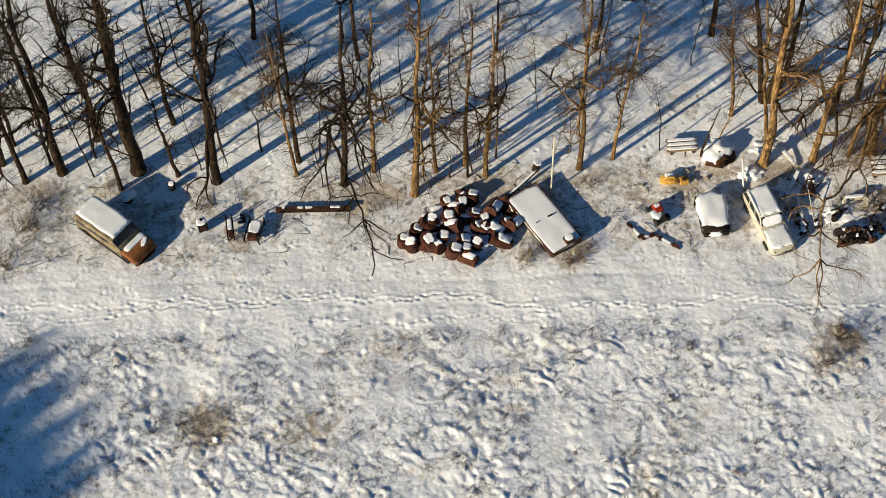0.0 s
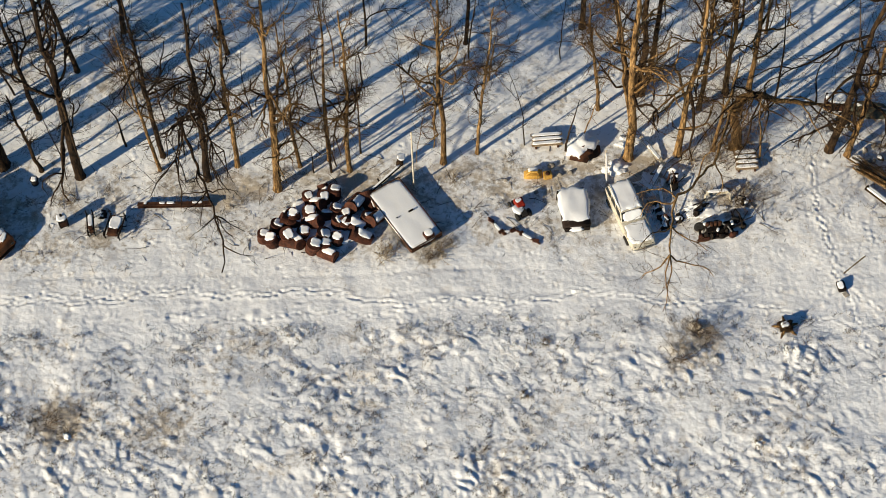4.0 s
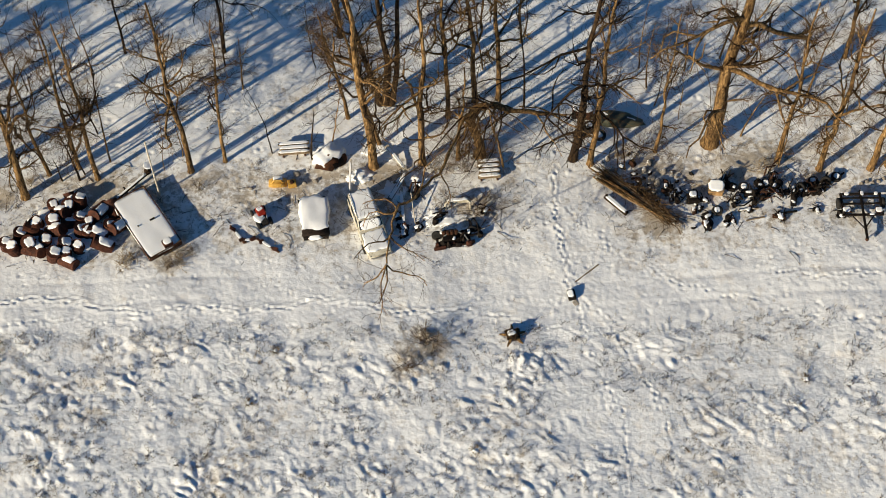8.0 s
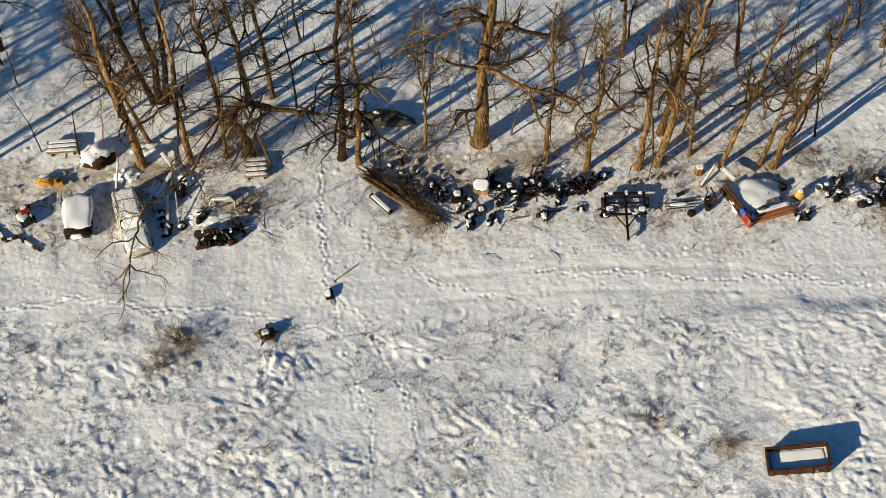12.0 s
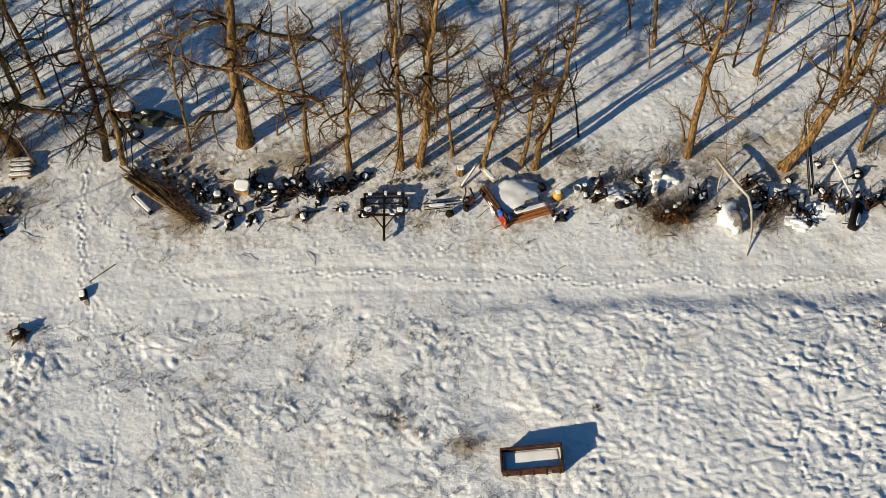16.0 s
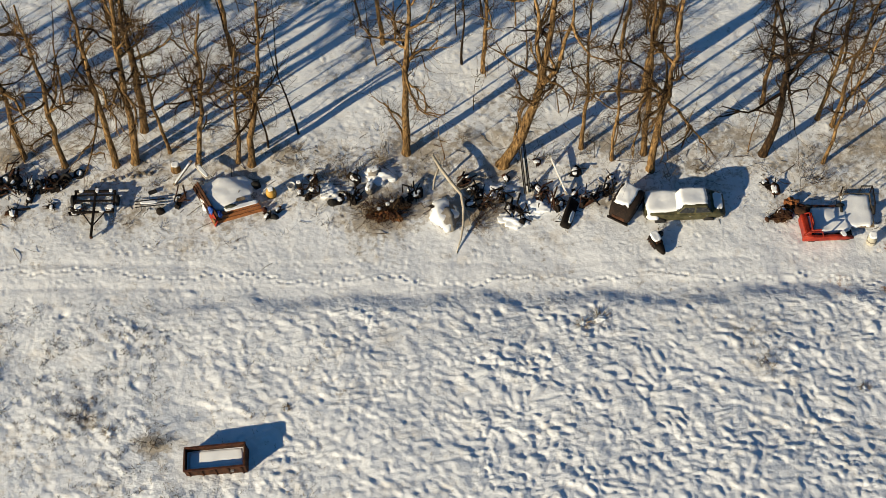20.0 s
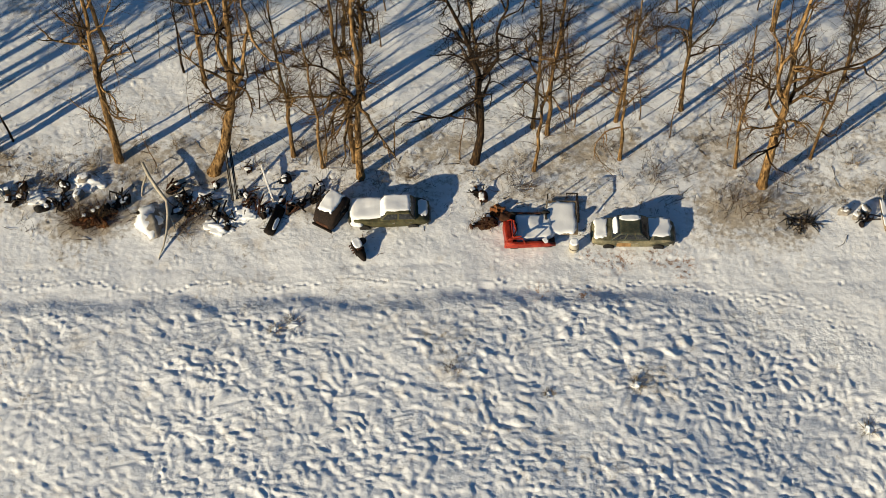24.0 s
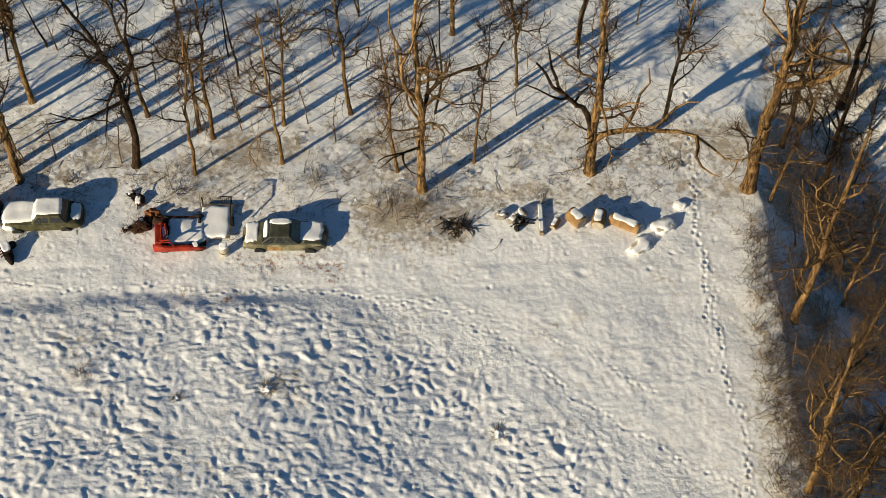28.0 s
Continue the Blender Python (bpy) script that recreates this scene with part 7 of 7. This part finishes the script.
boul = thing("boulder", 68.75, -1.3, "pale boulder with snow and a dark hollow", "boulder", 10)
part("stone", lump(1.25, 1.7, 0.75, 201, 0.35, 3), STONE, boul, "", True)
part("snow_cap", lump(1.35, 1.7, 0.70, 202, 0.6, 3, None, pose(-0.08, 0.15, 0.06)), SNOW, boul, "", True)
for k, (sx, sy, w, rz) in enumerate(((64.6, 1.9, 0.9, 20), (64.4, 0.8, 0.8, 70))):
    s = thing("snowy_rock", sx, sy, "pale rock wrapped in snow at a tree foot", "rock", rz, "rocks at tree feet")
    part("stone", lump(w, w * 0.7, 0.5, 210 + k, 0.4, 3), STONE, s, "", True)
    snow_on(s, w * 0.8, w * 0.5, 0.2, (0, 0.05, 0.36), 0, 190 + k, 0.15, (0, 0), 0.3)

# leaning rails and tangled metal
for (a0, a1) in (((73.3, 0.1, 0.1), (72.9, 3.0, 3.1)), ((73.55, 0.2, 0.1), (73.2, 2.8, 2.4))):
    t = thing("leaning_rail", a0[0], a0[1], "dark steel rail leaning against a tree", "rail", z=0.0, sink=0.0, group="leaning rails")
    o = Vector((a0[0], a0[1], 0))
    for dx in (-0.04, 0.04):
        part("rail_flange", tube([Vector(a0) - o + Vector((dx, 0, 0)), Vector(a1) - o + Vector((dx, 0, 0))], 0.035, 6), IRON, t)
    part("rail_web", tube([Vector(a0) - o, Vector(a1) - o], 0.03, 6), STEEL, t)
plank(74.8, 2.5, 0.5, 75.65, -0.2, 0.35, 0.12, 0.10, WOOD_PALE, "snowy pale pole lying on scrap")
tri = thing("dark_trough", 75.6, -1.25, "dark iron trough tipped on its side in snow", "trough", 70, tilt=(35, 0))
part("shell", loft([rounded_ring(px, 0.32, 0.0, z, 0.08, 0.08) for px, z in ((-0.95, 0.25), (-0.8, 0.42), (0.8, 0.42), (0.95, 0.25))]), IRON, tri, "", True)
part("leg", tube([(-0.7, 0.2, 0.05), (-0.75, 0.45, -0.2)], 0.03, 6), IRON, tri)
part("leg", tube([(0.7, 0.2, 0.05), (0.75, 0.45, -0.2)], 0.03, 6), IRON, tri)
snow_on(tri, 0.9, 0.25, 0.10, (-0.3, -0.12, 0.40), 0, 195)
SCRAP_SPOTS = ((71.0, -0.4, 10), (71.9, 0.2, 60), (72.5, -0.8, 120), (74.4, 0.2, 30), (77.2, -0.2, 15), (70.4, 0.5, 80), (76.6, -0.4, 50), (41.5, 0.95, 20), (42.4, 1.15, 75), (43.3, 1.35, 10), (44.1, 1.55, 130),
               (44.9, 1.35, 40), (45.8, 1.9, 160), (46.6, 1.75, 15), (41.0, 2.4, 60), (43.8, 2.5, 20), (61.0, 0.6, 30), (63.2, 0.2, 100), (75.0, -0.6, 70), (73.2, -1.4, 25), (66.8, 0.4, 45), (22.9, 2.4, 60), (24.2, 0.5, 20), (38.0, 1.5, 70), (69.9, 1.2, 15), (78.0, 0.3, 40), (109.0, -2.4, 30), (53.4, 0.4, 50), (26.4, -0.4, 80))
for k, (sx, sy, rz) in enumerate(SCRAP_SPOTS):
    s = thing("scrap_bundle", sx, sy, "tangle of dark pipes and sheet iron in snow", "scrap", rz, "tangled scrap")
    g = np.random.default_rng(300 + k)
    for _ in range(5):
        p0 = Vector((g.uniform(-0.6, -0.1), g.uniform(-0.4, 0.4), g.uniform(0.03, 0.25)))
        part("pipe", tube([p0, p0 + Vector((g.uniform(0.2, 0.5), g.uniform(-0.3, 0.3), g.uniform(0.0, 0.45))), p0 + Vector((g.uniform(0.5, 1.0), g.uniform(-0.5, 0.5), g.uniform(-0.02, 0.4)))], g.uniform(0.025, 0.06), 6), IRON if k % 3 else RUST, s)
    part("sheet", boxed(g.uniform(0.4, 0.7), g.uniform(0.25, 0.5), 0.03, (0.1, 0.1, 0.12), (g.uniform(-35, 35), g.uniform(-35, 35), 30)), IRON, s)
    part("block", lump(g.uniform(0.3, 0.55), 0.36, g.uniform(0.3, 0.5), k, 0.5, 2, None, pose(-0.3, -0.2, 0)), IRON, s)
    snow_on(s, g.uniform(0.3, 0.55), g.uniform(0.14, 0.26), 0.07, (0.1, 0.2, 0.20), 40 + 50 * k, 300 + k, 0.06, (g.uniform(-15, 15), 8), 0.8)
    if k % 2:
        part("rim", tube([(0.3 * math.cos(a * 0.7), 0.3 * math.sin(a * 0.7) * 0.5, 0.25 + 0.22 * math.sin(a * 0.7)) for a in range(9)], 0.035, 6), IRON, s)

CLUTTER = np.random.default_rng(88)
for x0, x1, n in ((20.8, 27.5, 6), (39.5, 48.0, 12), (58.0, 64.0, 8), (65.0, 78.5, 14), (86.5, 88.5, 2), (-12.5, -9.0, 2)):
    for k in range(n):
        sx, sy = CLUTTER.uniform(x0, x1), CLUTTER.normal(0.5, 0.85)
        s = thing("scrap_pile", sx, sy, "small pile of dark scrap metal half under snow", "scrap", CLUTTER.uniform(0, 180), "small scrap piles")
        w = CLUTTER.uniform(0.35, 0.8)
        part("casting", lump(w, w * 0.7, w * 0.5, int(sx * 10), 0.6, 2), IRON if k % 3 else RUST, s)
        part("plate", boxed(w * 0.8, w * 0.5, 0.04, (w * 0.2, w * 0.3, 0.1), (CLUTTER.uniform(-30, 30), CLUTTER.uniform(-30, 30), 40), 0.01), RUST if k % 2 else IRON, s)
        part("rod", tube([(-w * 0.7, 0.1, 0.08), (0.1, CLUTTER.uniform(-0.2, 0.2), w * 0.45), (w * 0.9, -0.1, CLUTTER.uniform(0.05, 0.5))], 0.03, 6), IRON, s)
        snow_on(s, w * 0.75, w * 0.45, 0.09, (-0.03, 0.08, w * 0.40), 30 * k, 950 + k, 0.08, (-8, 4), 0.4)
fallen = Sticks()
for _ in range(650):                                             # dead branches and stalks dropped along the row
    sx, sy = CLUTTER.uniform(-26, 119), CLUTTER.normal(1.4, 1.8)
    if 29.3 < sx < 34.2:
        continue
    a = CLUTTER.uniform(0, 6.28)
    ln = CLUTTER.uniform(0.25, 1.5)
    q = wander(CLUTTER, (sx, sy, gz(sx, sy) + 0.02), (math.cos(a), math.sin(a), CLUTTER.uniform(-0.02, 0.25)), ln, 5, 0.18, -0.03)
    fallen.add(q, np.linspace(0.009 + 0.010 * ln, 0.006, 5))
tagged(fallen.mesh("fallen_sticks", TWIG), "brown fallen sticks scattered on the snow along the row", "sticks", kind="stuff")

# ---- the rusty skip in the field ----
skip = thing("steel_skip", 56.38, -16.16, "open rusty steel skip with drifted snow inside", "skip", 0.8, z=gz(56.4, -16.1), sink=0.22, tilt=(0, -7))
for sy in (-0.64, 0.64):
    part("side_wall", boxed(3.22, 0.06, 0.90, (0, sy, 0.08)), RUST, skip)
    part("top_rail", boxed(3.30, 0.12, 0.09, (0, sy, 0.95)), RUST_RED, skip, "red-brown rusty rail")
    for k in range(5):
        part("rib", boxed(0.09, 0.07, 0.84, (-1.4 + 0.7 * k, sy + (0.05 if sy > 0 else -0.05), 0.10)), RUST, skip)
for sx in (-1.60, 1.60):
    part("end_wall", boxed(0.06, 1.24, 0.88, (sx, 0, 0.08)), RUST, skip)
    part("end_rail", boxed(0.11, 1.18, 0.09, (sx, 0, 0.953)), RUST, skip)
part("floor", boxed(3.15, 1.22, 0.06, (0, 0, 0.06)), RUST, skip)
part("lug", boxed(0.18, 0.16, 0.10, (0.9, -0.72, 0.62)), CHROME, skip)
snow_on(skip, 3.10, 1.18, 0.10, (0, 0, 0.60), 0, 400, 0.0, (0, 0), 0.01)
part("snow_bed", boxed(3.12, 1.20, 0.52, (0, 0, 0.10), (0, 0, 0), 0.02), SNOW, skip)

# ---- in the field ----
st2 = thing("tree_stump", 28.1, -7.35, "mossy brown stump with roots in the field", "stump", 20)
part("trunk", lump(0.85, 0.7, 0.52, 501, 0.6, 3), BARK_DARK, st2, "", True)
for k in range(5):
    a = k * 1.3
    part("root", tube([(0.1 * math.cos(a), 0.1 * math.sin(a), 0.25), (0.5 * math.cos(a), 0.5 * math.sin(a), 0.08), (0.75 * math.cos(a), 0.75 * math.sin(a), 0.02)], (0.12, 0.08, 0.04), 7), BARK, st2)
snow_on(st2, 0.5, 0.4, 0.14, (-0.05, 0.05, 0.42), 0, 402, 0.12, (0, 0), 0.3)
pst = thing("stone_block", 31.55, -4.85, "low dark squared stone block in snow by the gap", "stone", 10, tilt=(6, -6), sink=0.08)
part("slab", boxed(0.45, 0.62, 0.42, (0, 0, 0), (0, 0, 0), 0.08), IRON, pst)
part("chip", boxed(0.30, 0.34, 0.22, (0.12, -0.5, 0), (0, 0, 20), 0.05), STONE, pst)
snow_on(pst, 0.36, 0.5, 0.10, (-0.04, 0.04, 0.41), 0, 403, 0.03)
plank(31.8, -4.0, 0.04, 33.2, -2.9, 0.04, 0.07, 0.05, WOOD, "thin curved stick lying on the snow", False, "stick")
for k, (sx, sy, w) in enumerate(((77.0, -8.3, 0.9), (76.0, -8.6, 0.6), (107.3, -15.4, 0.8), (14.9, -7.8, 0.4), (13.5, -11.0, 0.4), (44.0, -10.6, 0.5), (59.9, -13.2, 0.35), (95.3, -12.8, 0.7), (50.5, -14.2, 0.6), (90.6, -13.2, 0.5), (-11.0, -12.5, 0.7), (25.8, -14.3, 0.5))):
    s = thing("tussock", sx, sy, "humped dead tussock with snow on it", "tussock", 30 * k, "tussocks in the field")
    part("hump", lump(w * 0.7, w * 0.5, w * 0.20, 600 + k, 0.8, 3), SNOW, s, "", True)
    g = np.random.default_rng(700 + k)
    st = Sticks()
    for _ in range(40):
        a = g.uniform(0, 6.28)
        st.add(wander(g, (0.3 * w * math.cos(a), 0.3 * w * math.sin(a), 0.05), (math.cos(a), math.sin(a), 1.0), w * g.uniform(0.4, 0.8), 4, 0.2, -0.2), (0.012, 0.010, 0.007, 0.003))
    tagged(st.mesh("grass_tuft", STRAW, s), "straw-brown grass", kind="stuff")

# ---- logs and blocks at the far end ----
pl = thing("birch_post", 110.2, -2.15, "upright white-topped squared post lying in snow", "log", 90)
part("timber", boxed(2.1, 0.24, 0.26, (0, 0, 0), (0, 3, 0), 0.03), WOOD, pl)
snow_on(pl, 2.05, 0.26, 0.12, (0, 0, 0.25), 0, 410)


def log(x, y, rz, r, ln, label, snow=True, tilt=(0, 0)):
    t = thing("log", x, y, label, "log", rz, "sawn logs", sink=0.06, tilt=tilt)
    part("bark", tube([(-ln / 2, 0, r), (0, 0, r * 1.03), (ln / 2, 0, r)], (r, r * 1.02, r * 0.95), 16), WOOD_TAN, t, "", False)
    for s in (-1, 1):
        part("cut_face", spun([(0.0, 0.0), (r * 0.9, 0.0), (r * 0.88, 0.015), (0.0, 0.02)], 16, pose(s * ln / 2, 0, r, 0, 90 * s, 0)), WOOD_PALE, t, "pale sawn face")
    if snow:
        snow_on(t, ln * 0.9, r * 1.3, 0.16, (0, 0.05, r * 1.86), 0, 411, 0.10, (0, 0), 0.25)
    return t


log(112.15, -2.3, -50, 0.42, 0.95, "thick tan sawn log lying on snow", True)
log(113.45, -2.35, 75, 0.38, 1.0, "tan log with pale sawn face and snow", True)
log(114.85, -2.65, -28, 0.34, 1.75, "long rust-brown log with snow stripe", True)
log(111.0, -2.5, 60, 0.2, 0.7, "short log almost hidden by snow", True)
# slab-shaped white tarps, built as pale blocks under lumps of snow
for k, (sx, sy, a, b, h, rz) in enumerate(((115.7, -4.0, 1.35, 0.85, 0.32, 40), (117.0, -2.75, 1.2, 0.9, 0.42, 20), (118.1, -1.3, 0.6, 0.5, 0.25, 10))):
    s = thing("straw_bale", sx, sy, "low slab under a white tarp, topped with snow", "bale", rz, "snowed bales at the corner")
    part("bale", boxed(a * 0.85, b * 0.85, h * 0.7, (0, 0, 0), (0, 0, 0), 0.08), WOOD_PALE, s)
    part("snow_cap", lump(a * 1.12, b * 1.15, h, 420 + k, 0.55, 3), SNOW, s, "uneven white snow", True)
for k, (sx, sy) in enumerate(((108.0, -1.8), (108.7, -2.1), (109.2, -1.7))):
    s = thing("snowy_rock", sx, sy, "dark hollow rock topped with snow by logs", "rock", 50 * k, "rocks at tree feet")
    part("stone", lump(0.7, 0.5, 0.42, 220 + k, 0.4, 3), STONE, s, "", True)
    snow_on(s, 0.55, 0.4, 0.14, (0, 0.04, 0.32), 0, 430 + k, 0.1)
pole_rng = np.random.default_rng(71)
twig_heap = thing("twig_heap", 105.6, -2.3, "small heap of dark broken twigs on snow", "brush heap")
th = Sticks()
for _ in range(55):
    a = pole_rng.uniform(0, 6.28)
    th.add(wander(pole_rng, pole_rng.normal(0, (0.5, 0.25, 0), 3) + (0, 0, 0.08), (math.cos(a), 0.5 * math.sin(a), pole_rng.uniform(0, 0.12)), pole_rng.uniform(0.4, 1.1), 4, 0.25, -0.05), (0.034, 0.03, 0.022, 0.012))
tagged(th.mesh("stick_tangle", TWIG_DARK, twig_heap), "dark broken twigs", kind="stuff")

lumpy = thing("snowy_stump", -16.9, 3.2, "low stump under an uneven lump of snow by a trunk", "stump", 20)
part("trunk", tube([(0, 0, 0), (0.03, 0, 0.3), (0.02, 0.02, 0.45)], (0.34, 0.28, 0.24), 11), BARK_DARK, lumpy, "", True)
part("snow_cap", lump(1.0, 0.7, 0.45, 811, 0.35, 3, None, pose(0.1, 0, 0.22, 0, 8, 15)), SNOW, lumpy, "", True)
